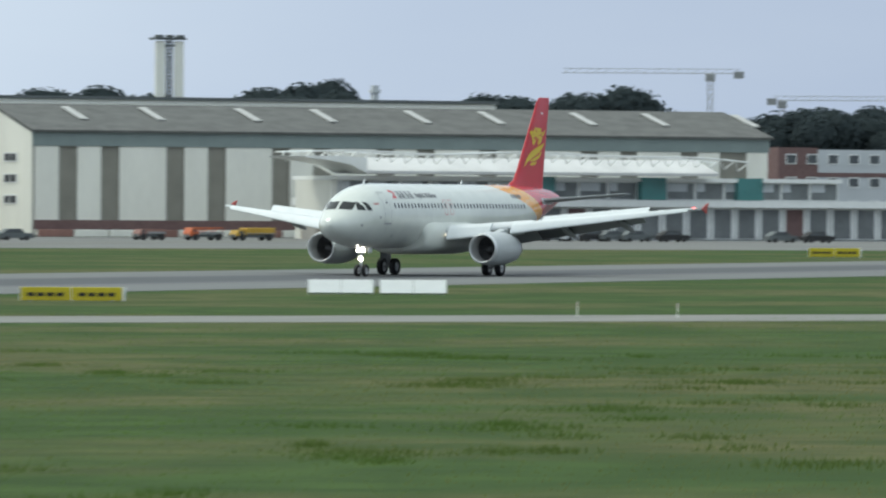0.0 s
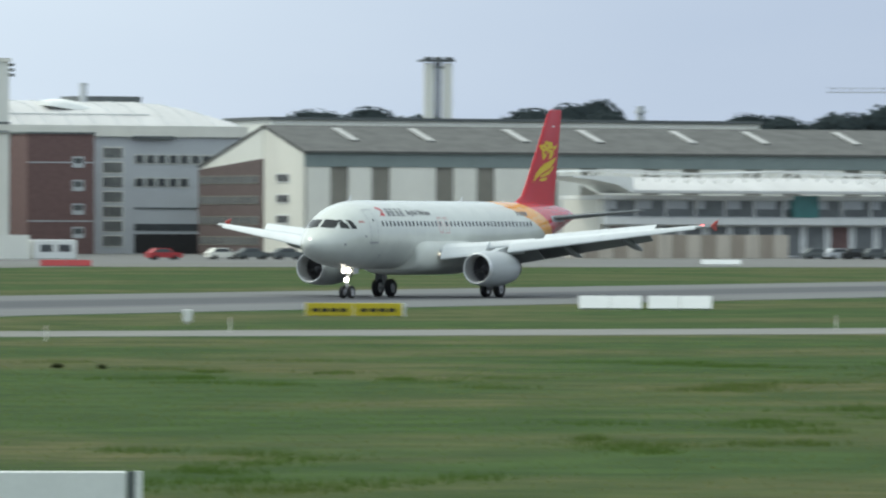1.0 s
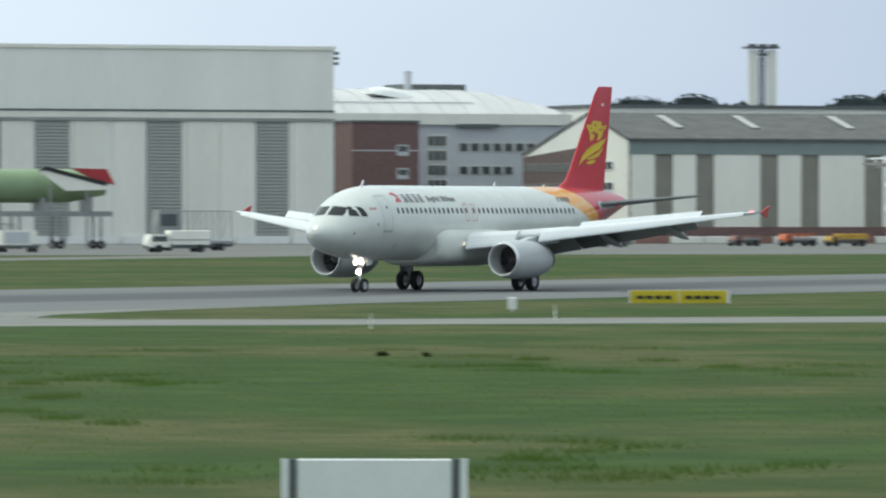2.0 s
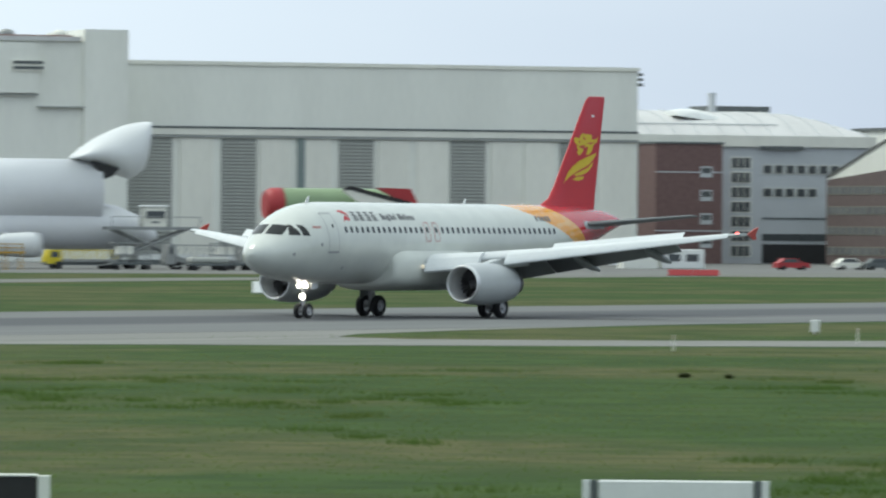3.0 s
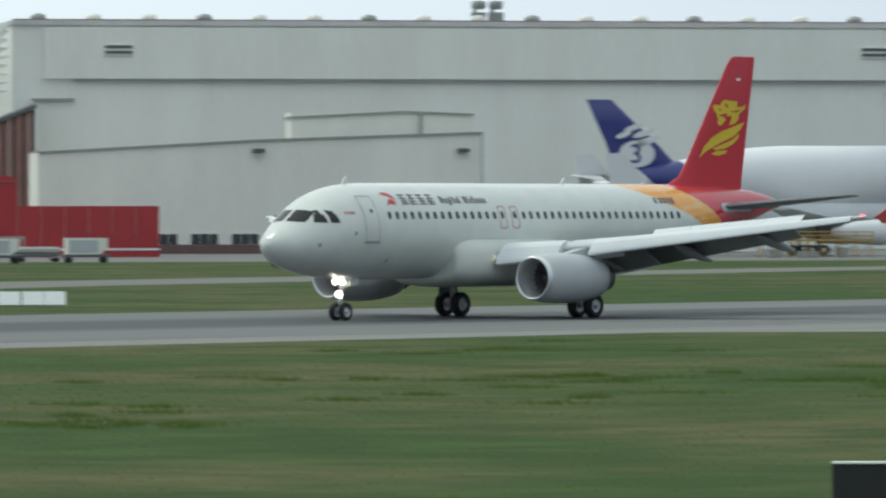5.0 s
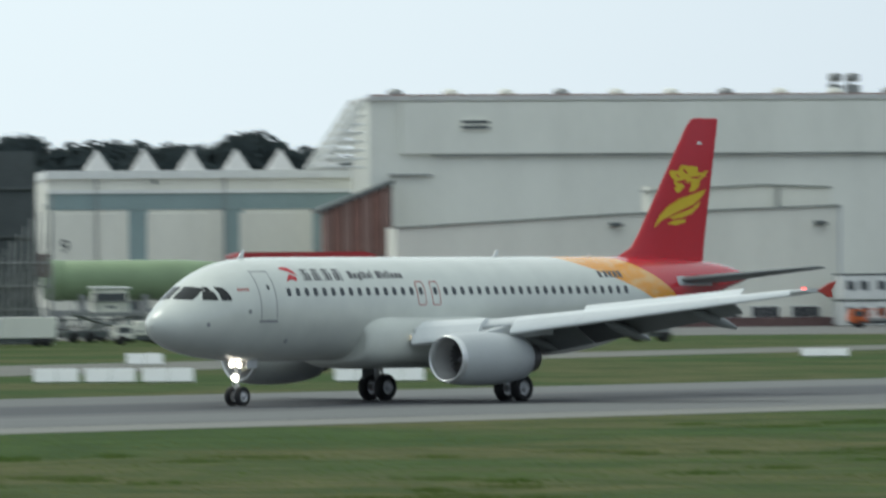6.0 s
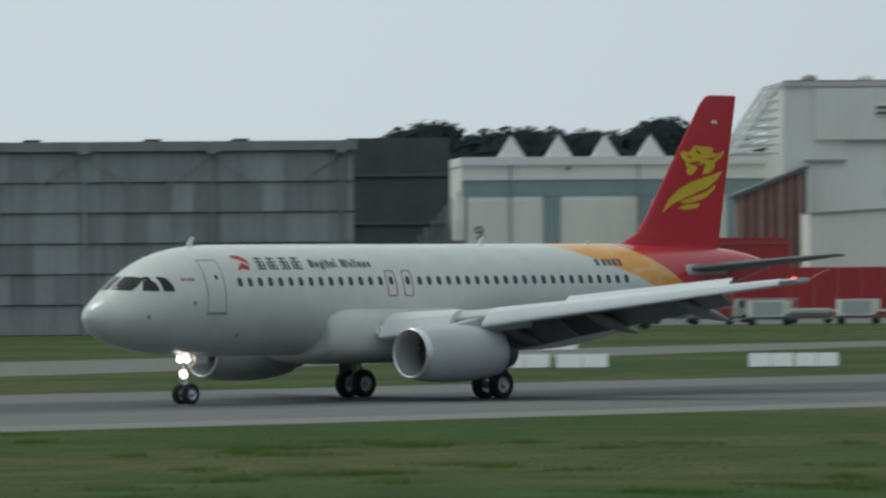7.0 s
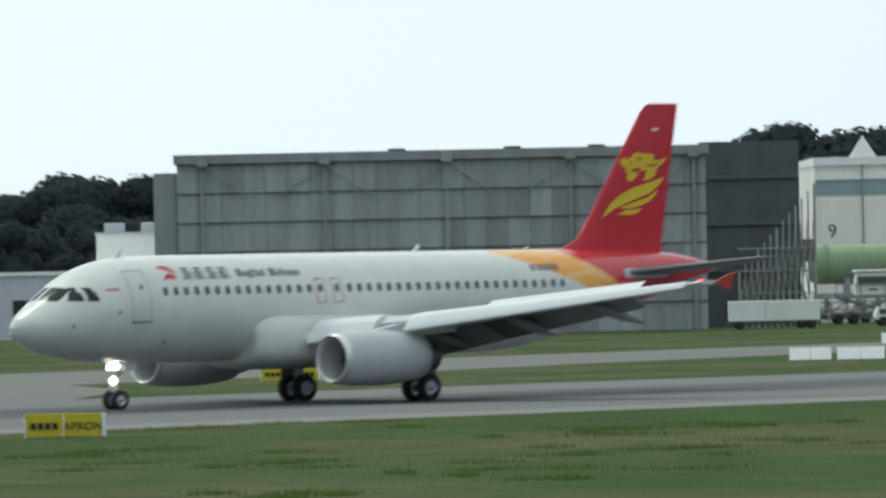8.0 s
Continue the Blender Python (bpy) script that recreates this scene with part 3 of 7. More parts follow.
def long_shed():
    """Long shed with a grey pitched roof, rooflights, and a front of white leaves and taupe bays; brick offices in its gable end."""
    v = 880.0
    u0, u1 = along(27.274, v), along(21.18, v)
    w, h = u1 - u0, high(24, 0.595, v)
    hr = high(27.64, 0.828, v + 15)
    o = thing("long_shed", grid(u0, v), "long industrial shed with grey pitched roof and striped front", "shed")
    hf = h - 2.1
    box_part("wall", (0.1, w - 0.1, 0.3, 30, 0, hf), M["taupe"], o)
    box_part("fascia", (0, w, -0.1, 0.6, hf - 0.1, h - 0.3), M["teal_band"], o, "grey-green fascia band")
    bm = bmesh.new()
    add_prism(bm, [(-0.6, h - 0.3), (15, hr - 0.3), (41, h - 2.2), (41, h - 1.9), (15, hr), (-0.6, h)], -0.4, w + 0.4, "x")
    part("roof", bm, M["roof_grey"], o, "grey felt pitched roof")
    slope = math.atan2(hr - h, 15.6)
    x = -5.0
    for k in range(9):
        x += 11.6 if k % 2 else 14.6
        bm = bmesh.new()
        add_box(bm, -0.6, 0.6, 3.5, 11.0, 0.02, 0.2)
        r = part("rooflight", bm, M["rooflight"], o, "translucent pale rooflight strip")
        r.location, r.rotation_euler = (x, 1.8, h + 2.4 * math.tan(slope) + 0.05), (slope, 0, 0)
    # front leaves: white panels between taupe bays
    x = 0.3
    k = 0
    while x < w - 8:
        wide = 3.5 if k == 0 or k % 2 else 6.95
        box_part("door_leaf", (x, x + wide, 0.02, 0.32, 0.2, hf - 0.12), M["cladding_white"], o)
        x += wide + 2.75
        k += 1
    box_part("end_pier", (w - 3.6, w - 0.2, -0.02, 0.32, 0, hf - 0.12), M["cladding_white"], o)
    box_part("dado", (0.2, w - 0.4, -0.16, 0.0, 1.0, 2.3), M["brick"], o, "dull red dado")
    k = 0
    while k * 5.2 < w - 8:
        box_part("base_barrier", (k * 5.2 + 0.4, k * 5.2 + 5.4, -1.4, -0.9, 0, 1.0), M["cladding_white"] if k % 3 else M["rust_red"], o, bevel=0.08)
        k += 1
    # gable end
    bm = bmesh.new()
    add_prism(bm, [(0.3, 0), (15.5, 0), (15.5, hr - 0.5), (15, hr - 0.45), (0.3, h - 0.35)], -0.12, 0.1, "x")
    g = part("gable_wall", bm, M["cladding_white"], o, "white gable wall")
    for j in range(3):
        z = h - 4.4 - j * 2.9
        win = box_part("window", (-0.24, -0.1, 5.5, 10.5, z, z + 1.3), M["frame_white"], o)
        for q in range(2):
            box_part("pane", (-0.28, -0.23, 5.8 + q * 2.3, 7.8 + q * 2.3, z + 0.15, z + 1.15), M["glass"], win)
    bm = bmesh.new()
    add_prism(bm, [(15.6, 0), (41, 0), (41, h - 2.4), (15.6, h - 1.0)], -0.3, 0.1, "x")
    part("brick_wall", bm, M["brick_dull"], o, "red-brown brick office wall")
    bm = bmesh.new()
    add_prism(bm, [(15.6, h - 0.98), (41, h - 2.38), (41, h - 2.0), (15.6, hr - 0.35)], -0.2, 0.1, "x")
    part("gable_upper", bm, M["cladding"], o)
    for j in range(4):
        z = 1.4 + j * 2.9
        for q in range(9):
            y = 17 + q * 2.65
            win = box_part("window", (-0.36, -0.28, y, y + 2.2, z, z + 1.25), M["taupe"], o)
            box_part("pane", (-0.39, -0.34, y + 0.12, y + 2.08, z + 0.12, z + 1.13), M["glass_grey"], win)
    return o


def domed_hall():
    """Grey hall under a white barrel roof with domed lights; a brick stair block stands before it."""
    v = 935.0
    u0, u1 = along(29.78, v), along(27.78, v)
    w = u1 - u0
    h, ht = high(28.8, 0.815, v), high(29, 1.04, v)
    o = thing("domed_hall", grid(u0, v), "grey office hall under a white barrel roof", "hall")
    box_part("wall", (0, w, 0, 60, 0, h - 0.4), M["cladding_grey"], o)
    box_part("eave", (-0.3, w + 0.3, -0.5, 60, h - 1.6, h), M["cladding_white"], o)
    bm = bmesh.new()
    n = 30
    cols = []
    for k in range(n + 1):
        f = k / n
        fall = 1.0 if f < 0.62 else math.cos((f - 0.62) / 0.38 * math.pi / 2) ** 0.5
        cols.append([bm.verts.new((-0.2 + f * (w + 0.4), y, h + (ht - h) * up * fall)) for y, up in ((-0.4, 0.0), (3, 0.42), (7, 0.72), (12, 0.92), (18, 1.0), (30, 0.9))])
    for c0, c1 in zip(cols, cols[1:]):
        for j in range(5):
            bm.faces.new((c0[j], c1[j], c1[j + 1], c0[j + 1])).smooth = True
    part("roof", bm, M["roof_white"], o, "white barrel roof")
    for k in range(2, n, 3):
        bm = bmesh.new()
        f = k / n
        fall = 1.0 if f < 0.62 else math.cos((f - 0.62) / 0.38 * math.pi / 2) ** 0.5
        pts = [(-0.2 + f * (w + 0.4), y, h + (ht - h) * up * fall + 0.05) for y, up in ((-0.4, 0.0), (3, 0.42), (7, 0.72), (12, 0.92), (18, 1.0))]
        for p, q in zip(pts, pts[1:]):
            add_rod(bm, p, q, 0.07, 6)
        part("roof_seam", bm, M["cladding_grey"], o, "grey standing roof seam")
    bm = bmesh.new()
    add_rod(bm, (0, 2.8, h + (ht - h) * 0.42 + 0.05), (w * 0.62, 2.8, h + (ht - h) * 0.42 + 0.05), 0.08, 6)
    part("roof_seam", bm, M["cladding_grey"], o, "grey standing roof seam")
    for b_, r, up in ((29.62, 2.2, 0.5), (29.12, 3.6, 0.8)):
        bm = bmesh.new()
        cols = []
        for k in range(15):
            f = k / 14
            rise = r * 0.42 * math.sin(math.pi * min(1, f * 0.86 + 0.14)) ** 0.8
            cols.append([bm.verts.new(((f - 0.45) * r * 2.6, y * r * (1 - 0.35 * f), -r * 0.35 * f + rise * up)) for y, up in ((-0.9, 0.0), (-0.8, 0.55), (-0.45, 0.9), (0, 1.0), (0.45, 0.9), (0.8, 0.55), (0.9, 0.0))])
        for c0, c1 in zip(cols, cols[1:]):
            for j in range(6):
                bm.faces.new((c0[j], c1[j], c1[j + 1], c0[j + 1])).smooth = True
        bm.faces.new(cols[0])
        c = part("rooflight", bm, M["frame_white"], o, "white curved rooflight")
        c.location = (along(b_, v) - u0, 8, h + (ht - h) * (up - 0.05))
    bm = bmesh.new()
    add_box(bm, -0.45, 0.45, -0.45, 0.45, 0, 3.6)
    add_box(bm, -0.52, 0.52, -0.52, 0.52, 3.3, 3.45)
    c = part("chimney", bm, M["cladding_grey"], o)
    c.location = (along(28.87, v) - u0, 14, ht - 1)
    box_part("roof_plant", (w * 0.45, w * 0.72, 16, 24, ht - 1, ht + 0.7), M["dark_trim"], o)
    bx = along(29.2, v) - u0
    gx = along(28.98, v) - u0
    for j in range(7):
        z = 1.0 + j * 2.15
        win = box_part("stair_window", (gx, gx + 3.2, -0.1, 0.1, z, z + 1.75), M["cladding_white"], o)
        for q in range(3):
            box_part("pane", (gx + 0.15 + q * 1.0, gx + 1.0 + q * 1.0, -0.14, -0.08, z + 0.12, z + 1.6), M["glass"], win)
    cx = gx + 5
    for z, n in ((h - 5.6, 9), (h - 9.0, 5)):
        for q in range(n):
            win = box_part("window", (cx + q * 1.75, cx + 1.45 + q * 1.75, -0.1, 0.1, z, z + 1.4), M["cladding_white"], o)
            box_part("pane", (cx + 0.1 + q * 1.75, cx + 1.35 + q * 1.75, -0.14, -0.08, z + 0.1, z + 1.3), M["glass"], win)
    box_part("string_course", (cx, cx + 13, -0.12, 0.1, h - 12.2, h - 11.95), M["dark_trim"], o)
    box_part("ribbon_window", (cx, cx + 11, -0.1, 0.1, 3.4, 4.4), M["glass"], o)
    # black sheet on the wall for the darkness inside the gateway
    box_part("gateway", (cx, cx + 11.5, -0.1, 0.3, 0.1, 2.9), M["black"], o, "black panel standing for the unlit gateway")
    box_part("roof_vents", (cx - 0.5, cx + 6, -0.8, -0.5, h - 2.0, h - 1.5), M["dark_trim"], o)
    for j in range(4):
        box_part("small_window", (gx - 3.2, gx - 2.3, -0.08, 0.1, 4.5 + j * 2.9, 5.1 + j * 2.9), M["glass"], o)
    b = thing("brick_block", grid(u0 + 0.3, v - 8), "red-brown brick stair block with white string courses", "block")
    bw = bx - 0.4
    hb = high(29.5, 0.742, v - 8)
    box_part("wall", (0, bw, 0, 7.8, 0, hb), M["brick"], b)
    box_part("coping", (-0.15, bw + 0.15, -0.2, 7.9, hb, hb + 0.3), M["dark_trim"], b)
    for z in (hb * 0.27, hb * 0.76):
        box_part("string_course", (0, bw, -0.06, 0.1, z, z + 0.16), M["cladding_grey"], b)
    for j in range(4):
        win = box_part("window", (bw - 3.4, bw - 1.6, -0.1, 0.1, 2.3 + j * 3.4, 3.9 + j * 3.4), M["cladding_grey"], b)
        box_part("pane", (bw - 3.2, bw - 1.8, -0.13, -0.08, 2.9 + j * 3.4, 3.7 + j * 3.4), M["glass"], win)


def twin_mast():
    """Two white shafts with a dark ladder between them and a plate on top."""
    v = 1000.0
    u0, u1 = along(26.274, v), along(26.03, v)
    w, h = u1 - u0, high(26.15, 1.4, v)
    o = thing("twin_mast", grid(u0, v), "tall twin-shafted white mast with dark centre ladder", "mast")
    box_part("shaft", (0.1, w * 0.34, 0, 0.6, 0, h - 0.9), M["cladding_white"], o, bevel=0.15)
    box_part("shaft", (w * 0.66, w - 0.1, 0, 0.6, 0, h - 0.9), M["cladding_white"], o, bevel=0.15)
    bm = bmesh.new()
    add_box(bm, w * 0.4, w * 0.46, 0.3, 0.6, 0, h - 0.6)
    add_box(bm, w * 0.54, w * 0.6, 0.3, 0.6, 0, h - 0.6)
    z = 0.5
    while z < h - 1:
        add_box(bm, w * 0.41, w * 0.59, 0.35, 0.5, z, z + 0.3)
        z += 0.6
    part("ladder", bm, M["dark_trim"], o, "dark steel ladder")
    box_part("top_plate", (-0.2, w + 0.2, -0.4, 2.2, h - 0.7, h - 0.35), M["dark_trim"], o)
    for k in range(3):
        box_part("lamp", (w * (0.02 + 0.36 * k), w * (0.24 + 0.36 * k), -0.5, 0.6, h - 0.35, h + 0.05), M["dark_trim"], o, bevel=0.05)
    box_part("cross_arm", (w * 0.2, w * 0.8, 0.1, 0.5, h - 1.8, h - 1.4), M["dark_trim"], o)


def terminal():
    """Two-storey glazed building with teal stair bays under a white space-frame canopy."""
    v = 842.0
    u0, u1 = along(24.75, v), along(19.9, v)
    w = u1 - u0
    z2, z1 = high(22.5, 0.24, v), high(22.5, 0.05, v)
    o = thing("glazed_building", grid(u0, v), "two-storey white building with ribbon windows and teal bays", "building")
    wu = along(20.62, v) - u0
    box_part("lower_storey", (0, w, 0.4, 14, 0, z1 - 0.8), M["cladding_grey"], o)
    box_part("end_wall", (-0.9, -0.02, 0.2, 12, 0, z2 - 0.6), M["cladding_white"], o, "white end wall")
    box_part("upper_storey", (0, wu, 0.4, 14, z1 - 0.79, z2 - 0.54), M["cladding_grey"], o)
    box_part("lower_roof", (-0.5, w + 0.3, -1.4, 14, z1 - 0.85, z1 + 0.1), M["frame_white"], o, "white roof edge")
    box_part("upper_roof", (-0.5, wu + 0.4, -0.9, 14, z2 - 0.55, z2), M["frame_white"], o, "white roof edge")
    n = 17
    for k in range(n):
        x = 0.4 + k * wu / n
        win = box_part("window", (x, x + wu / n - 0.12, 0.15, 0.45, z1 + 0.15, z2 - 0.58), M["frame_white"], o)
        box_part("pane", (x + 0.12, x + wu / n - 0.3, 0.12, 0.2, z1 + 0.25, z2 - 0.68), M["glass_grey"], win)
        box_part("blind", (x + 0.16, x + wu / n * (0.3 + 0.2 * (k * 7 % 3)), 0.09, 0.13, z1 + 1.3, z2 - 0.72), M["cladding_grey"], win, "pale half-drawn blind")
    n = 24
    for k in range(n):
        x = 0.4 + k * w / n
        win = box_part("window", (x, x + w / n - 0.25, 0.15, 0.45, 0.2, z1 - 0.9), M["frame_white"], o)
        box_part("pane", (x + 0.35, x + w / n - 0.7, 0.12, 0.2, 0.3, z1 - 1.1), M["glass_grey"] if k % 9 else M["brick"], win)
    for b in (23.08, 22.16, 21.36):
        x = along(b, v) - u0
        box_part("teal_bay", (x - 1.9, x + 1.9, -1.0, 0.3, z1 + 0.15, z2 + 0.05), M["glass_teal"], o, "teal glazed bay")
    # canopy
    c = thing("canopy", grid(along(25.02, v - 4), v - 4), "white space-frame canopy with a cantilevered tip", "canopy")
    cw = along(21.35, v - 4) - along(25.02, v - 4)
    zl, zf, zt = high(24, 0.262, v), high(24, 0.395, v), high(24, 0.435, v)
    bm = bmesh.new()
    add_prism(bm, [(0, zf + 0.1), (0.2, zf - 0.12), (3.5, zf - 0.45), (6.5, zf - 1.0), (9.0, zl), (9.0, zf - 0.1), (5, zf + 0.15)], 0, 12)
    part("cantilever", bm, M["frame_white"], c, "white cantilevered tip")
    bm = bmesh.new()
    add_prism(bm, [(0, zl), (0, zl + 0.35), (6.5, zf), (12, zf), (12, zl)], 9.05, cw * 0.93, "x")
    part("deck", bm, M["roof_white"], c, "white sloping membrane deck")
    n = 30

    def top(x):
        f = x / cw
        return zt + 0.35 * math.sin(f * math.pi * 5) * 0.6 - 3.3 * max(0, f - 0.72)

    for side in (0, 10):
        for k in range(n):
            x0, x1 = 1 + k * (cw - 1) / n, 1 + (k + 1) * (cw - 1) / n
            xm = (x0 + x1) / 2
            knot = (xm, side + 1, top(xm) - 1.3)
            for name, p, q, r in (("chord", (x0, side, top(x0)), (x1, side, top(x1)), 0.14), ("truss_brace", (x0, side, top(x0)), knot, 0.09),
                                  ("truss_brace", (x1, side, top(x1)), knot, 0.09), ("purlin", (x0, side, top(x0)), (x0, side + 2, top(x0)), 0.09)):
                bm = bmesh.new()
                add_rod(bm, p, q, r, 6)
                part(name, bm, M["frame_white"], c)
    f = thing("blast_fence", grid(along(25.05, v - 10), v - 10), "low cream and brown striped blast fence", "fence")
    fw = along(23.2, v - 10) - along(25.05, v - 10)
    for k in range(15):
        x = k * fw / 15
        box_part("panel", (x, x + fw / 15 - 0.03, 0, 0.4, 0, 3.2), M["fence_brown"] if k % 2 else M["fence_cream"], f)


def rear_range():
    v = 985.0
    u0, u1 = along(27.56, v), along(23.45, v)
    w, h = u1 - u0, high(25.5, 0.882, v)
    o = thing("rear_hall", grid(u0, v), "long cream flat-roofed hall behind the grey shed", "hall")
    box_part("wall", (0, w, 0, 20, 0, h - 0.5), M["cladding"], o)
    box_part("roof", (-0.4, w + 0.4, -0.4, 20, h - 0.5, h), M["dark_trim"], o, "dark roof edge")
    bm = bmesh.new()
    add_box(bm, -0.5, 0.5, -0.5, 0.5, 0, 2.4)
    add_box(bm, -0.7, 0.7, -0.7, 0.7, 1.2, 1.7)
    c = part("stack", bm, M["cladding_grey"], o)
    c.location = (along(24.32, v) - u0, 6, h)
    q = thing("brick_house", grid(along(21.1, 950), 950), "red-brown and white flat-roofed building", "building")
    hq = high(20.8, 0.5, 950)
    box_part("wall", (0, 7, 0, 14, 0, hq), M["brick"], q)
    box_part("white_wall", (7.02, 26, 0, 14, 0, hq - 0.3), M["cladding_grey"], q)
    box_part("storey_band", (6.9, 26.1, -0.1, 0.3, hq - 4.6, hq - 3.9), M["brick"], q)
    for j in range(3):
        for k in range(6):
            x = 1.3 + k * 3.7
            win = box_part("window", (x, x + 1.9, -0.12, 0.1, hq - 2.6 - 3.6 * j, hq - 1.0 - 3.6 * j), M["frame_white"], q)
            box_part("pane", (x + 0.15, x + 1.75, -0.15, -0.1, hq - 2.45 - 3.6 * j, hq - 1.15 - 3.6 * j), M["glass"], win)


def hall_nine():
    """White hall with five pyramid rooflights, a pale teal glazing strip and tall doors."""
    v = 905.0
    u0, u1 = along(44.88, v), along(42.1, v)
    w, h = u1 - u0, high(44, 1.03, v)
    o = thing("pyramid_hall", grid(u0, v), "white hall with pyramid rooflights and pale teal glazing", "hall")
    box_part("wall", (0, w, 0, 60, 0, h - 0.3), M["cladding_white"], o)
    box_part("parapet", (-0.2, w, -0.5, 60, h - 1.1, h), M["frame_white"], o)
    zg0, zg1 = high(44, 0.7, v), high(44, 0.83, v)
    box_part("ledge", (0, w, -0.4, 0.2, zg1 + 0.1, zg1 + 0.6), M["frame_white"], o)
    box_part("glazing_strip", (0, w, -0.12, 0.2, zg0, zg1 + 0.08), M["glass_pale"], o, "pale teal glazing strip")
    for b in (44.88, 44.2, 43.4, 42.65):
        x = along(b, v) - u0
        wide = 4.6
        if b < 44.8:
            box_part("door_gap", (x, x + 2.6, -0.06, 0.2, 0, zg0 - 0.02), M["glass_pale"], o, "teal glazed door bay")
            box_part("door_sash", (x + 0.2, x + 2.4, -0.1, -0.05, 0.2, zg0 * 0.35), M["dark_trim"], o)
    for b in (44.84, 44.05, 43.27):
        x = along(b, v) - u0
        box_part("door_leaf", (x, x + 8.3 if b < 44.8 else x + 9.2, -0.22, 0.1, 0.2, zg0 - 0.5), M["cladding_white"], o, bevel=0.04)
    box_part("downpipe", (along(44.48, v) - u0, along(44.48, v) - u0 + 0.2, -0.5, -0.3, 0, h - 1), M["steel"], o)
    box_part("downpipe", (along(43.4, v) - u0, along(43.4, v) - u0 + 0.2, -0.5, -0.3, 0, h - 1), M["steel"], o)
    for k, b in enumerate((44.85, 44.446, 44.046, 43.655, 43.27, 42.9, 42.5)):
        if k == 0:
            continue
        x = along(b, v) - u0
        bm = bmesh.new()
        ap = bm.verts.new((0, 2.4, 3.0))
        vs = [bm.verts.new(p) for p in ((-1.75, 0, 0), (1.75, 0, 0), (1.75, 4.8, 0), (-1.75, 4.8, 0))]
        for j in range(4):
            bm.faces.new((vs[j], vs[(j + 1) % 4], ap))
        bm.faces.new(vs[::-1])
        c = part("pyramid_rooflight", bm, M["roof_white"], o, "white pyramid rooflight")
        c.location = (x, 1.0, h)
    t = bpy.data.curves.new("nine", "FONT")
    t.body, t.size, t.extrude = "9", 2.6, 0.02
    tob = new("text_source", t)
    me = bpy.data.meshes.new_from_object(tob.evaluated_get(bpy.context.evaluated_depsgraph_get()))
    bpy.data.objects.remove(tob)
    me.materials.append(M["dark_trim"])
    d = part("numeral", me, None, o, "dark painted numeral")
    d.matrix_local = pose(along(44.78, v) - u0, -0.3, high(44.7, 0.34, v), 90, 0, 0)
    box_part("lamp", (along(44.0, v) - u0, along(44.0, v) - u0 + 0.5, -0.9, -0.5, h - 1.8, h - 1.3), M["dark_trim"], o)


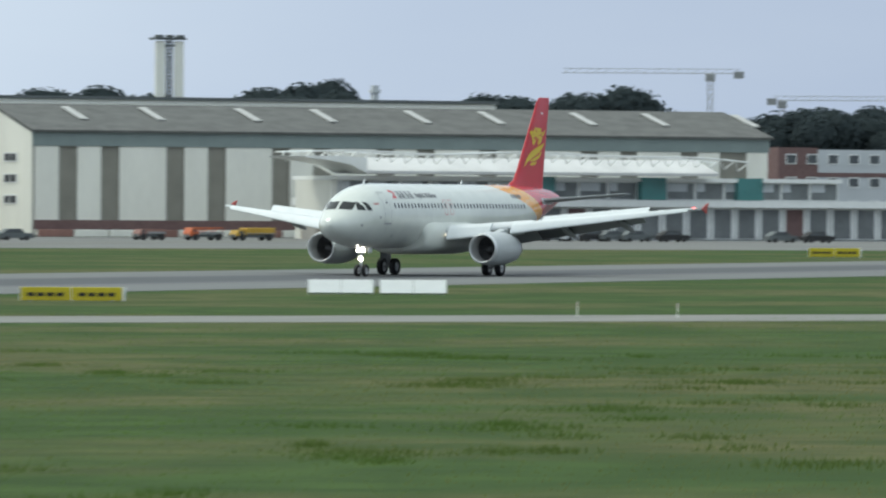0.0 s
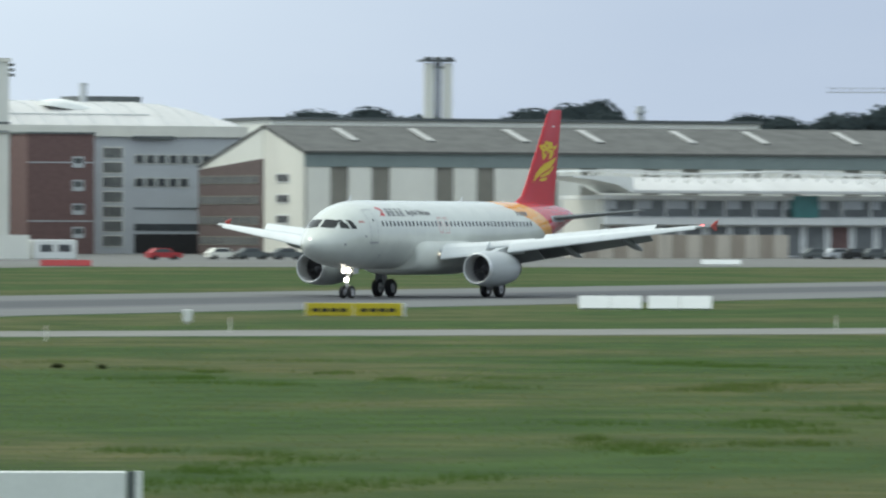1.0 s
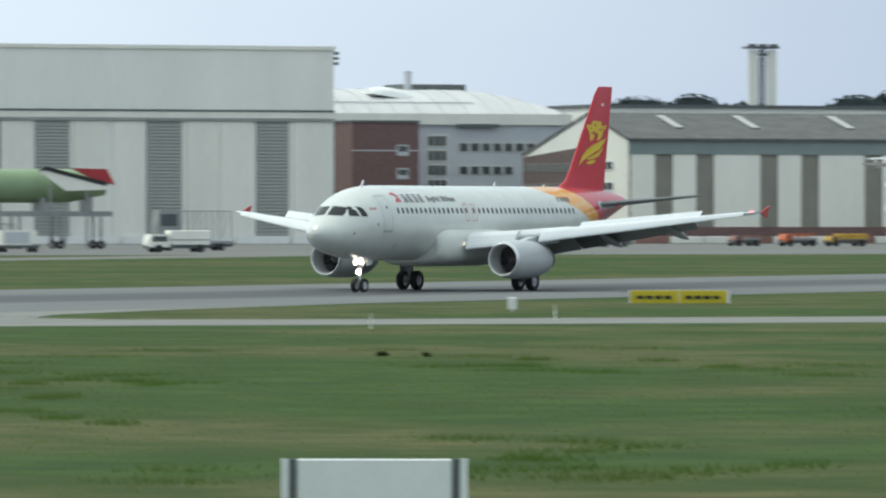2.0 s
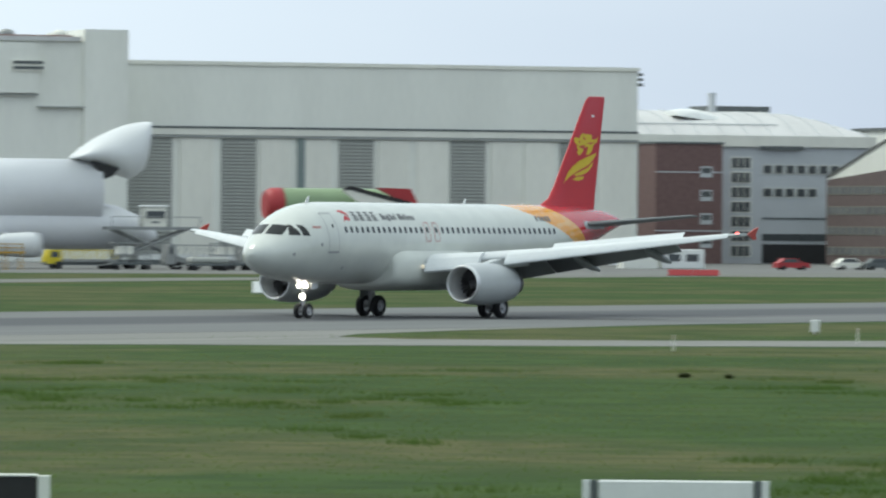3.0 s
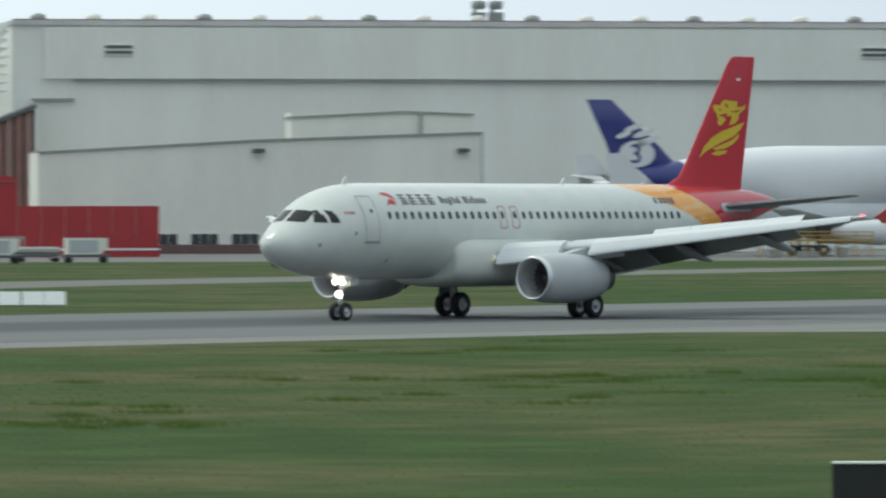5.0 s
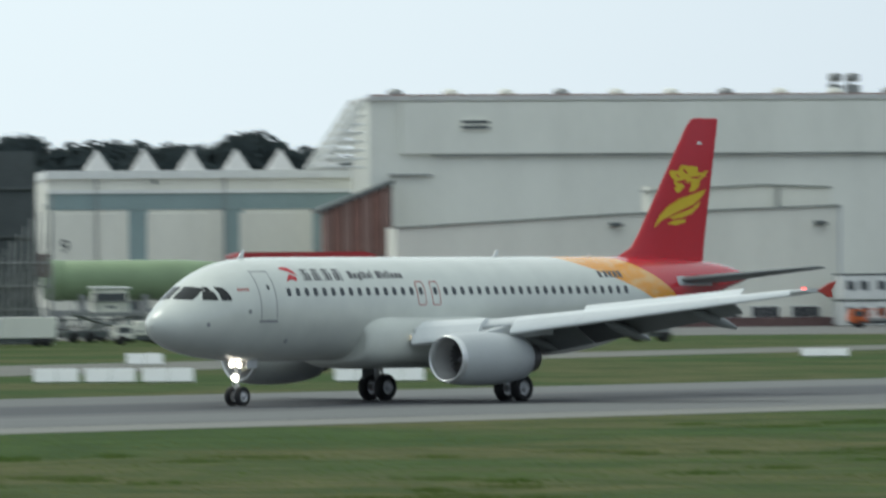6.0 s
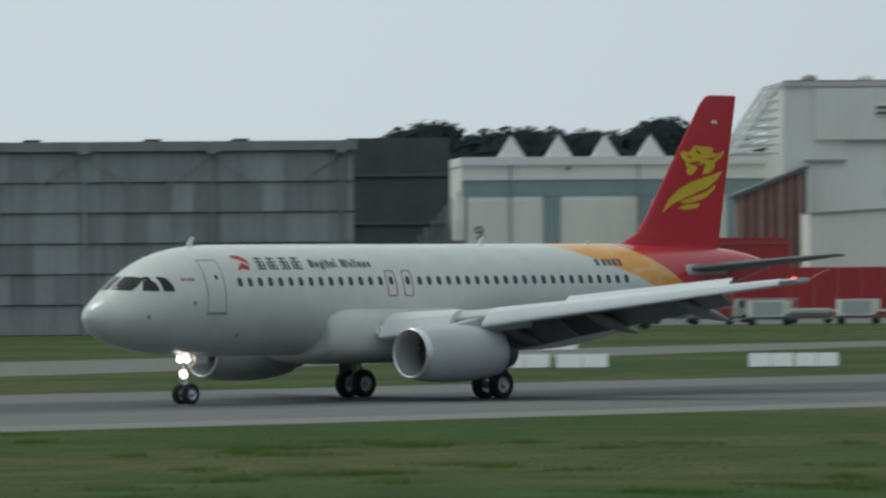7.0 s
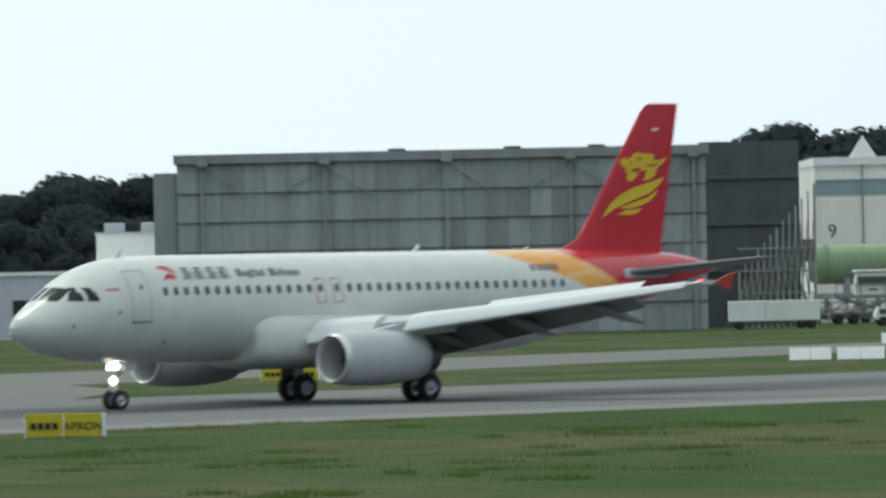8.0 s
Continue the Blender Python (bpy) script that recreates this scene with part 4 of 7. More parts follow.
def runup_enclosure():
    """Weathered steel noise barrier: tall ribbed sheets in six tiers on leaning posts, and a dark recessed side."""
    v = 600.0
    u0, u1 = along(50.42, v), along(45.794, v)
    w, h = u1 - u0, high(48, 1.185, v)
    o = thing("noise_barrier", grid(u0, v), "weathered grey steel noise barrier with leaning posts", "barrier")
    tiers = [0.0, 0.165, 0.333, 0.5, 0.667, 0.833, 1.0]
    for a, b in zip(tiers, tiers[1:]):
        n = 24
        for k in range(n):
            x0, x1 = k * w / n, (k + 1) * w / n
            bm = bmesh.new()
            lean0, lean1 = 0.5 * a + 0.26, 0.5 * b - 0.04
            z0, z1 = a * (h - 0.9) + 0.03, b * (h - 0.9) - 0.05
            step = random.uniform(-0.05, 0.05)
            vs = []
            for x, y0 in ((x0, 0), (x0 + 0.5, -0.1), (x0 + 1.0, 0.0), (x0 + 1.5, -0.1), (x1 - 0.02, 0)):
                vs.append((bm.verts.new((x, y0 - lean0 + step, z0)), bm.verts.new((x, y0 - lean1 - 0.1 + step, z1))))
            for p, q in zip(vs, vs[1:]):
                bm.faces.new((p[0], q[0], q[1], p[1]))
            part("sheet", bm, M["barrier"], o, fix=False)
        # dark strip drawn as the shadow line between tiers
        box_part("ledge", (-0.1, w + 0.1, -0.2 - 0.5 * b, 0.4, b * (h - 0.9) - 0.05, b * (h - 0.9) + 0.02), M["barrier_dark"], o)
    box_part("coping", (-0.3, w + 0.3, -1.1, 0.6, h - 0.86, h), M["barrier"], o, "steel coping beam")
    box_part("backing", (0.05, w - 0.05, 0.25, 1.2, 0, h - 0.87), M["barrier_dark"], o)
    for k, b in enumerate((50.2, 49.13, 48.06, 46.98, 45.9)):
        x = along(b, v) - u0
        bm = bmesh.new()
        add_prism(bm, [(-0.7, 0), (-0.3, 0), (-0.7, h - 0.8), (-1.1, h - 0.8)], x - 0.15, x + 0.15, "x")
        add_box(bm, x - 0.5, x + 0.5, -1.6, -0.9, h - 1.1, h - 0.1)
        part("post", bm, M["barrier"], o, "leaning steel post")
        bm = bmesh.new()
        if b < 50:
            add_rod(bm, (x - 0.2, -1.0, h - 1.2), (x - 4.5, -0.9, h - 4.2), 0.06, 6)
        if b > 46:
            add_rod(bm, (x + 0.2, -1.0, h - 1.2), (x + 4.5, -0.9, h - 4.2), 0.06, 6)
        part("brace", bm, M["barrier"], o)
    for x in (w * 0.4, w * 0.62, w * 0.78):
        box_part("roof_fan", (x, x + 1.6, 2, 3.4, h, h + 0.28), M["barrier_dark"], o, bevel=0.1)
    box_part("end_wall", (-2.2, -0.05, 0.2, 1.2, 0, h - 1.6), M["barrier"], o, "narrow return wall")
    # the recessed side, its shade put into a dark wall colour
    s = thing("barrier_wing", grid(u1 + 0.4, v + 18), "dark recessed wing of the noise barrier with steel lattice", "barrier")
    sw = along(44.98, v + 18) - u1 - 0.4
    hs = high(45.5, 1.2, v + 18)
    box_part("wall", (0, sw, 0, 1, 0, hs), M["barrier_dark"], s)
    for f in (0.3, 0.55, 0.8):
        box_part("rail", (0, sw, -0.3, 0.1, hs * f, hs * f + 0.25), M["dark_trim"], s)
    bm = bmesh.new()
    n, step = 13, 0.6
    for k in range(n):
        x = sw * 0.35 + k * step
        tall = hs * (0.3 + 0.5 * k / n)
        add_rod(bm, (x, -4 + 0.3 * (k % 2), 0), (x + 0.1, -3.4, tall), 0.09 + 0.05 * (k % 3 == 0), 6)
        if k:
            add_rod(bm, (x - step, -4, tall * 0.3), (x, -4, tall * 0.8), 0.06, 6)
            add_rod(bm, (x, -4, tall * 0.2), (x - step, -3.6, tall * 0.7), 0.06, 6)
    for f in (0.18, 0.3, 0.42):
        add_rod(bm, (sw * 0.35, -3.9, hs * f), (sw * 0.35 + (n - 1) * step, -3.9, hs * f), 0.08, 6)
    part("lattice", bm, M["lip_grey"], s, "open dark steel lattice")
    # low buildings beyond the barrier's end
    k = thing("low_works", grid(along(53.5, 700), 700), "low grey works building with a black panel standing for the unlit doorway", "building")
    kw = along(50.55, 700) - along(53.5, 700)
    hk = high(51.5, 0.16, 700)
    box_part("wall", (0, kw, 0, 30, 0, hk), M["cladding_grey"], k)
    box_part("roof", (-0.2, kw + 0.1, -0.3, 30, hk, hk + 0.4), M["cladding"], k)
    # black sheets painted for the dark inside, the wall stays closed
    for x in (kw - 16, kw - 26):
        box_part("doorway", (x, x + 6, -0.1, 0.3, 0.1, hk * 0.6), M["black"], k, "black panel standing for the unlit doorway")
    for j in range(2):
        for q in range(4):
            win = box_part("window", (kw - 8.5 + q * 2.0, kw - 6.9 + q * 2.0, -0.1, 0.2, 1.4 + 2.9 * j, 2.6 + 2.9 * j), M["frame_white"], k)
            box_part("pane", (kw - 8.4 + q * 2.0, kw - 7.0 + q * 2.0, -0.13, -0.08, 1.5 + 2.9 * j, 2.5 + 2.9 * j), M["glass"], win)
    b = thing("white_block", grid(along(51.12, 715), 715), "plain white rooftop block behind the works", "building")
    bw = along(50.5, 715) - along(51.12, 715)
    hb = high(50.8, 0.5, 715)
    box_part("wall", (0, bw, 0, 14, 0, hb), M["frame_white"], b)
    box_part("roof", (-0.15, bw + 0.15, -0.2, 14, hb, hb + 0.25), M["cladding_grey"], b)
    for x in (bw * 0.1, bw * 0.62):
        box_part("roof_plant", (x, x + 2.2, 3, 5, hb + 0.25, hb + 1.3), M["cladding_grey"], b, bevel=0.1)


white_hangar()
assembly_hall()
door_annex()
low_hall()
cabins()
long_shed()
domed_hall()
twin_mast()
terminal()
rear_range()
hall_nine()
runup_enclosure()


# ---- the airliner: local x runs aft from the nose, the port side faces -y ----
def livery_material():
    """White gloss paint with an orange sweep and a red tail, set by place on the hull; faint panel grime."""
    m = bpy.data.materials.new("airliner_livery")
    m.use_nodes = True
    t = m.node_tree
    b = t.nodes["Principled BSDF"]
    b.inputs["Roughness"].default_value = 0.27
    b.inputs["Coat Weight"].default_value = 0.5
    co = t.nodes.new("ShaderNodeTexCoord")
    sp = t.nodes.new("ShaderNodeSeparateXYZ")
    t.links.new(co.outputs["Object"], sp.inputs[0])

    def math_node(op, a, c, d=None):
        n = t.nodes.new("ShaderNodeMath")
        n.operation = op
        for i, v in enumerate((a, c, d)):
            if v is None:
                continue
            if isinstance(v, (int, float)):
                n.inputs[i].default_value = v
            else:
                t.links.new(v, n.inputs[i])
        return n.outputs[0]

    drop = math_node("SUBTRACT", 6.0, sp.outputs["Z"])
    curve = math_node("MULTIPLY", math_node("MULTIPLY", drop, drop), -0.25)
    start_orange = math_node("ADD", math_node("MULTIPLY_ADD", drop, 3.3, 23.9), curve)
    start_red = math_node("ADD", math_node("MULTIPLY_ADD", drop, 2.15, 27.8), math_node("MULTIPLY", curve, 0.8))
    is_orange = math_node("GREATER_THAN", sp.outputs["X"], start_orange)
    is_red = math_node("GREATER_THAN", sp.outputs["X"], start_red)
    n = t.nodes.new("ShaderNodeTexNoise")
    n.inputs["Scale"].default_value, n.inputs["Detail"].default_value = 0.9, 6
    t.links.new(co.outputs["Object"], n.inputs["Vector"])
    r = t.nodes.new("ShaderNodeValToRGB")
    r.color_ramp.elements[0].position, r.color_ramp.elements[0].color = 0.3, (0.61, 0.635, 0.59, 1)
    r.color_ramp.elements[1].position, r.color_ramp.elements[1].color = 0.65, (0.67, 0.695, 0.642, 1)
    t.links.new(n.outputs["Fac"], r.inputs["Fac"])
    out = r.outputs["Color"]
    # pale flame streaks within the orange
    fm = t.nodes.new("ShaderNodeMapping")
    fm.inputs["Scale"].default_value, fm.inputs["Rotation"].default_value = (0.5, 1, 1.6), (0, radians(35), 0)
    fn = t.nodes.new("ShaderNodeTexNoise")
    fn.inputs["Scale"].default_value, fn.inputs["Detail"].default_value = 1.6, 3
    t.links.new(co.outputs["Object"], fm.inputs["Vector"])
    t.links.new(fm.outputs["Vector"], fn.inputs["Vector"])
    fr = t.nodes.new("ShaderNodeValToRGB")
    fr.color_ramp.elements[0].position, fr.color_ramp.elements[0].color = 0.5, (0.8, 0.33, 0.02, 1)
    fr.color_ramp.elements[1].position, fr.color_ramp.elements[1].color = 0.66, (0.8, 0.46, 0.16, 1)
    t.links.new(fn.outputs["Fac"], fr.inputs["Fac"])
    fx = t.nodes.new("ShaderNodeMixRGB")
    t.links.new(is_orange, fx.inputs["Fac"])
    t.links.new(out, fx.inputs["Color1"])
    t.links.new(fr.outputs["Color"], fx.inputs["Color2"])
    out = fx.outputs["Color"]
    for fac, col in ((is_red, (0.55, 0.012, 0.025, 1)),):
        mx = t.nodes.new("ShaderNodeMixRGB")
        mx.inputs["Color2"].default_value = col
        t.links.new(fac, mx.inputs["Fac"])
        t.links.new(out, mx.inputs["Color1"])
        out = mx.outputs["Color"]
    t.links.new(out, b.inputs["Base Color"])
    return m


M["livery"] = livery_material()
M["fairing_paint"] = material("off_white_fairing_paint", (0.645, 0.67, 0.62), 0.34, vary=0.05, scale=0.8)
M["hull_grey"] = material("light_grey_aircraft_paint", (0.5, 0.525, 0.53), 0.36, vary=0.05, scale=0.5)
M["wing_grey"] = material("wing_grey_paint", (0.56, 0.585, 0.59), 0.35, vary=0.06, scale=0.4)
M["slat_paint"] = material("matt_pale_slat_paint", (0.74, 0.77, 0.77), 0.6, vary=0.05, scale=0.6)
# Grey darkened beyond the wing paint: the shade below is put into the colour.
M["under_shade_grey"] = material("wing_shade_grey", (0.2, 0.215, 0.215), 0.45, vary=0.08, scale=0.6)
M["fin_red"] = material("red_gloss_paint", (0.55, 0.012, 0.025), 0.28, vary=0.05, scale=0.5)
M["gold"] = material("yellow_gloss_paint", (0.72, 0.52, 0.02), 0.35, vary=0.04, scale=1)
M["lip"] = material("polished_metal_lip", (0.72, 0.73, 0.73), 0.38, metal=0.7, vary=0.04, scale=2)
M["duct"] = material("grey_intake_duct", (0.55, 0.55, 0.54), 0.4, vary=0.05, scale=1)
M["fan"] = material("titanium_fan", (0.2, 0.2, 0.21), 0.4, metal=0.5, vary=0.1, scale=3)
M["nozzle"] = material("burnt_steel", (0.1, 0.095, 0.09), 0.45, metal=0.7, vary=0.15, scale=2)
M["cockpit_glass"] = material("dark_windscreen_glass", (0.012, 0.014, 0.016), 0.1, vary=0.0, spec=0.35)
M["cabin_glass"] = material("dark_cabin_window", (0.04, 0.048, 0.055), 0.15, vary=0.0, spec=0.6)
M["line_red"] = material("red_stencil", (0.42, 0.11, 0.1), 0.4, vary=0.0)
M["line_grey"] = material("grey_door_line", (0.28, 0.29, 0.3), 0.4, vary=0.0)
M["title_grey"] = material("dark_grey_lettering", (0.1, 0.1, 0.105), 0.4, vary=0.0)
M["gear_metal"] = material("white_gear_enamel", (0.52, 0.53, 0.53), 0.35, vary=0.1, scale=5)
M["hub"] = material("silver_hub", (0.6, 0.6, 0.6), 0.3, metal=0.6, vary=0.05, scale=8)
M["beam"] = material("landing_light", (1, 0.95, 0.88), 0.3, vary=0.0, emit=(1.0, 0.9, 0.78), power=10.0)
M["root_beam"] = material("wing_root_light", (1, 0.95, 0.88), 0.3, vary=0.0, emit=(1.0, 0.8, 0.62), power=2.5)
M["nav_red"] = material("red_position_light", (0.6, 0.02, 0.02), 0.3, vary=0.0, emit=(1.0, 0.05, 0.04), power=5.0)
M["tip_orange"] = material("orange_red_fence_paint", (0.42, 0.035, 0.02), 0.35, vary=0.05, scale=2)

# stations of the hull: aft, crown, keel, half width
HULL = ((0.2, 3.3, 3.28, 0.02), (0.29, 3.56, 3.0, 0.36), (0.6, 3.86, 2.68, 0.77), (1.05, 4.16, 2.43, 1.1), (1.5, 4.48, 2.26, 1.35), (2.0, 4.82, 2.13, 1.53),
        (2.6, 5.2, 2.02, 1.69), (3.4, 5.56, 1.91, 1.83), (4.4, 5.82, 1.83, 1.93), (5.6, 5.95, 1.79, 1.97), (7.0, 5.98, 1.78, 1.975), (14.0, 5.98, 1.78, 1.975),
        (23.0, 5.98, 1.78, 1.975), (25.0, 5.98, 1.86, 1.97), (27.0, 5.98, 2.12, 1.93), (29.0, 5.97, 2.58, 1.82), (31.0, 5.95, 3.1, 1.58), (33.0, 5.88, 3.66, 1.22),
        (35.0, 5.72, 4.24, 0.82), (36.4, 5.5, 4.66, 0.5), (37.2, 5.28, 4.86, 0.3), (37.57, 5.12, 4.95, 0.12))


def hull_at(x):
    """Crown, keel and half width at x, by a smooth curve through the stations."""
    k = max(i for i in range(len(HULL) - 1) if HULL[i][0] <= max(x, 0.2))
    p0, p1, p2, p3 = HULL[max(k - 1, 0)], HULL[k], HULL[k + 1], HULL[min(k + 2, len(HULL) - 1)]
    d = p2[0] - p1[0]
    f = (x - p1[0]) / d
    out = []
    for j in (1, 2, 3):
        s = (p2[j] - p1[j]) / d
        m1 = s if k == 0 else (p2[j] - p0[j]) / (p2[0] - p0[0])
        m2 = s if p3 is p2 else (p3[j] - p1[j]) / (p3[0] - p1[0])
        h00, h10 = 2 * f ** 3 - 3 * f ** 2 + 1, f ** 3 - 2 * f ** 2 + f
        out.append(h00 * p1[j] + h10 * d * m1 + (1 - h00) * p2[j] + (f ** 3 - f ** 2) * d * m2)
    return out


def side_y(x, z):
    """Half width of the hull at that station and height."""
    top, low, hw = hull_at(x)
    c, hh = (top + low) / 2, (top - low) / 2
    return hw * math.sqrt(max(0.0, 1 - ((z - c) / hh) ** 2))


def front_x(y, z):
    """First station at which the hull covers (y, z), seen along the axis."""
    a, b = 0.2, 6.0
    for _ in range(30):
        mid = (a + b) / 2
        top, low, hw = hull_at(mid)
        if (y / hw) ** 2 + ((z - (top + low) / 2) / ((top - low) / 2)) ** 2 > 1:
            a = mid
        else:
            b = mid
    return b


def skin(bm, outline, side=-1, proud=0.012, front=False):
    """A thin plate that follows the hull inside an outline of (x, z), or of (y, z) seen from ahead."""
    def at(p, q, lift):
        if front:
            x = front_x(p, q)
            return (x - lift * 1.5, side * p, q + lift * 0.5)
        return (p, side * (side_y(p, q) + lift), q)
    cx, cz = sum(p[0] for p in outline) / len(outline), sum(p[1] for p in outline) / len(outline)
    steps = (1.0, 0.6, 0.25)
    loops = [[bm.verts.new(at(cx + (p - cx) * 1.0, cz + (q - cz) * 1.0, 0.0)) for p, q in outline]]
    for s in steps:
        loops.append([bm.verts.new(at(cx + (p - cx) * s, cz + (q - cz) * s, proud)) for p, q in outline])
    n = len(outline)
    for a, b in zip(loops, loops[1:]):
        for k in range(n):
            bm.faces.new((a[k], a[(k + 1) % n], b[(k + 1) % n], b[k]))
    bm.faces.new(loops[-1])


def subdivide_outline(pts, step=0.3):
    out = []
    for (a, b), (c, d) in zip(pts, pts[1:] + pts[:1]):
        n = max(1, int(math.hypot(c - a, d - b) / step))
        out += [(a + (c - a) * k / n, b + (d - b) * k / n) for k in range(n)]
    return out


def rounded(x0, x1, z0, z1, r, n=4):
    pts = []
    for cx, cz, a0 in ((x1 - r, z1 - r, 0), (x0 + r, z1 - r, 90), (x0 + r, z0 + r, 180), (x1 - r, z0 + r, 270)):
        for k in range(n + 1):
            a = radians(a0 + 90 * k / n)
            pts.append((cx + r * math.cos(a), cz + r * math.sin(a)))
    return pts


def ring_skin(bm, outline, wide, side=-1, proud=0.01):
    """A painted line that follows a closed outline on the hull."""
    cx, cz = sum(p[0] for p in outline) / len(outline), sum(p[1] for p in outline) / len(outline)
    hx = max(abs(p[0] - cx) for p in outline)
    hz = max(abs(p[1] - cz) for p in outline)
    ins = [(cx + (p - cx) * (1 - wide / hx), cz + (q - cz) * (1 - wide / hz)) for p, q in outline]
    a = [bm.verts.new((p, side * (side_y(p, q) + proud), q)) for p, q in outline]
    b = [bm.verts.new((p, side * (side_y(p, q) + proud), q)) for p, q in ins]
    n = len(outline)
    for k in range(n):
        bm.faces.new((a[k], a[(k + 1) % n], b[(k + 1) % n], b[k]))


def foil(chord, thick, n=12, cut=1.0):
    """An aerofoil outline of (along, up), from the trailing edge over the top to the trailing edge below."""
    up, low = [], []
    for k in range(n + 1):
        f = (1 - math.cos(math.pi * k / n)) / 2 * cut
        y = 5 * thick * (0.2969 * math.sqrt(f) - 0.126 * f - 0.3516 * f * f + 0.2843 * f ** 3 - 0.1015 * f ** 4)
        camber = 0.02 * (1 - (2 * f - 0.8) ** 2)
        up.append((f * chord, (camber + y) * chord))
        low.append((f * chord, (camber - y) * chord))
    return up[::-1] + low[1:]


def lofted(bm, sections, smooth=True):
    """Join sections (offset, outline of (x, up)) into a solid; offset is y."""
    rings = []
    for pos, base, prof in sections:
        rings.append([bm.verts.new((base[0] + a, pos, base[1] + u)) for a, u in prof])
    n = len(rings[0])
    for r0, r1 in zip(rings, rings[1:]):
        for k in range(n):
            f = bm.faces.new((r0[k], r0[(k + 1) % n], r1[(k + 1) % n], r1[k]))
            f.smooth = smooth
    bm.faces.new(rings[0])
    bm.faces.new(rings[-1][::-1])


airliner = thing("airliner", pose(404.9, AXIS, 0), "white twin-engined airliner with red tail and orange sweep", "aircraft")
rolling = []

# hull
bm = bmesh.new()
xs = [0.2, 0.22, 0.26, 0.32, 0.44] + [0.6 + 0.2 * k for k in range(33)] + [7.5 + 1.0 * k for k in range(17)] + [24.0 + 0.4 * k for k in range(34)] + [37.57]
rings = []
for x in xs:
    top, low, hw = hull_at(min(x, 37.57))
    c, hh = (top + low) / 2, (top - low) / 2
    rings.append([bm.verts.new((x, hw * math.sin(2 * math.pi * k / 56), c + hh * math.cos(2 * math.pi * k / 56))) for k in range(56)])
for r0, r1 in zip(rings, rings[1:]):
    for k in range(56):
        bm.faces.new((r0[k], r0[(k + 1) % 56], r1[(k + 1) % 56], r1[k])).smooth = True
bm.faces.new(rings[0])
bm.faces.new(rings[-1][::-1])
part("fuselage", bm, M["livery"], airliner, "white hull with orange sweep and red tail end")

# belly fairing
bm = bmesh.new()
prev = None
for k in range(29):
    x = 10.7 + (1.3 * (k / 10) ** 2 if k < 10 else 1.3 + 11.0 * (k - 10) / 18)
    ahead, astern = min(1.0, (x - 10.7) / 1.3), min(1.0, max(0.0, (23.0 - x) / 6.0))
    blunt, tail = (1 - (1 - ahead) ** 2) ** 0.5, math.sin(math.pi / 2 * astern) ** 0.7
    wide, up, down = (0.8 + 0.2 * blunt) * max(0.03, tail), (0.72 + 0.28 * blunt) * max(0.03, tail), (0.6 + 0.4 * blunt) * max(0.03, tail)
    ring = [bm.verts.new((x, 2.34 * wide * math.copysign(abs(math.cos(a)) ** 0.6, math.cos(a)), 2.4 + (1.45 * up if math.sin(a) > 0 else 1.0 * down) * math.copysign(abs(math.sin(a)) ** 0.7, math.sin(a)))) for a in [2 * math.pi * j / 32 for j in range(32)]]
    if prev:
        for j in range(32):
            bm.faces.new((prev[j], prev[(j + 1) % 32], ring[(j + 1) % 32], ring[j])).smooth = True
    else:
        bm.faces.new(ring)
    prev = ring
bm.faces.new(prev)
part("belly_fairing", bm, M["fairing_paint"], airliner, "pale grey wing-root fairing")

# windscreen and side panes
for side in (-1, 1):
    for name, outline, front in (
            ("windscreen_pane", [(0.09, 4.34), (0.5, 4.31), (0.9, 4.28), (0.94, 4.46), (0.88, 4.74), (0.5, 4.8), (0.09, 4.81)], True),
            ("cockpit_pane", [(1.9, 4.28), (2.47, 4.25), (2.48, 4.42), (2.46, 4.55), (2.38, 4.79), (2.27, 4.81), (2.1, 4.6)], False),
            ("cockpit_pane", [(2.62, 4.25), (3.06, 4.24), (3.06, 4.4), (3.0, 4.58), (2.88, 4.76), (2.58, 4.8), (2.62, 4.5)], False)):
        bm = bmesh.new()
        skin(bm, subdivide_outline(outline, 0.15), side, 0.012, front)
        part(name, bm, M["cockpit_glass"], airliner, "dark flight-deck window")
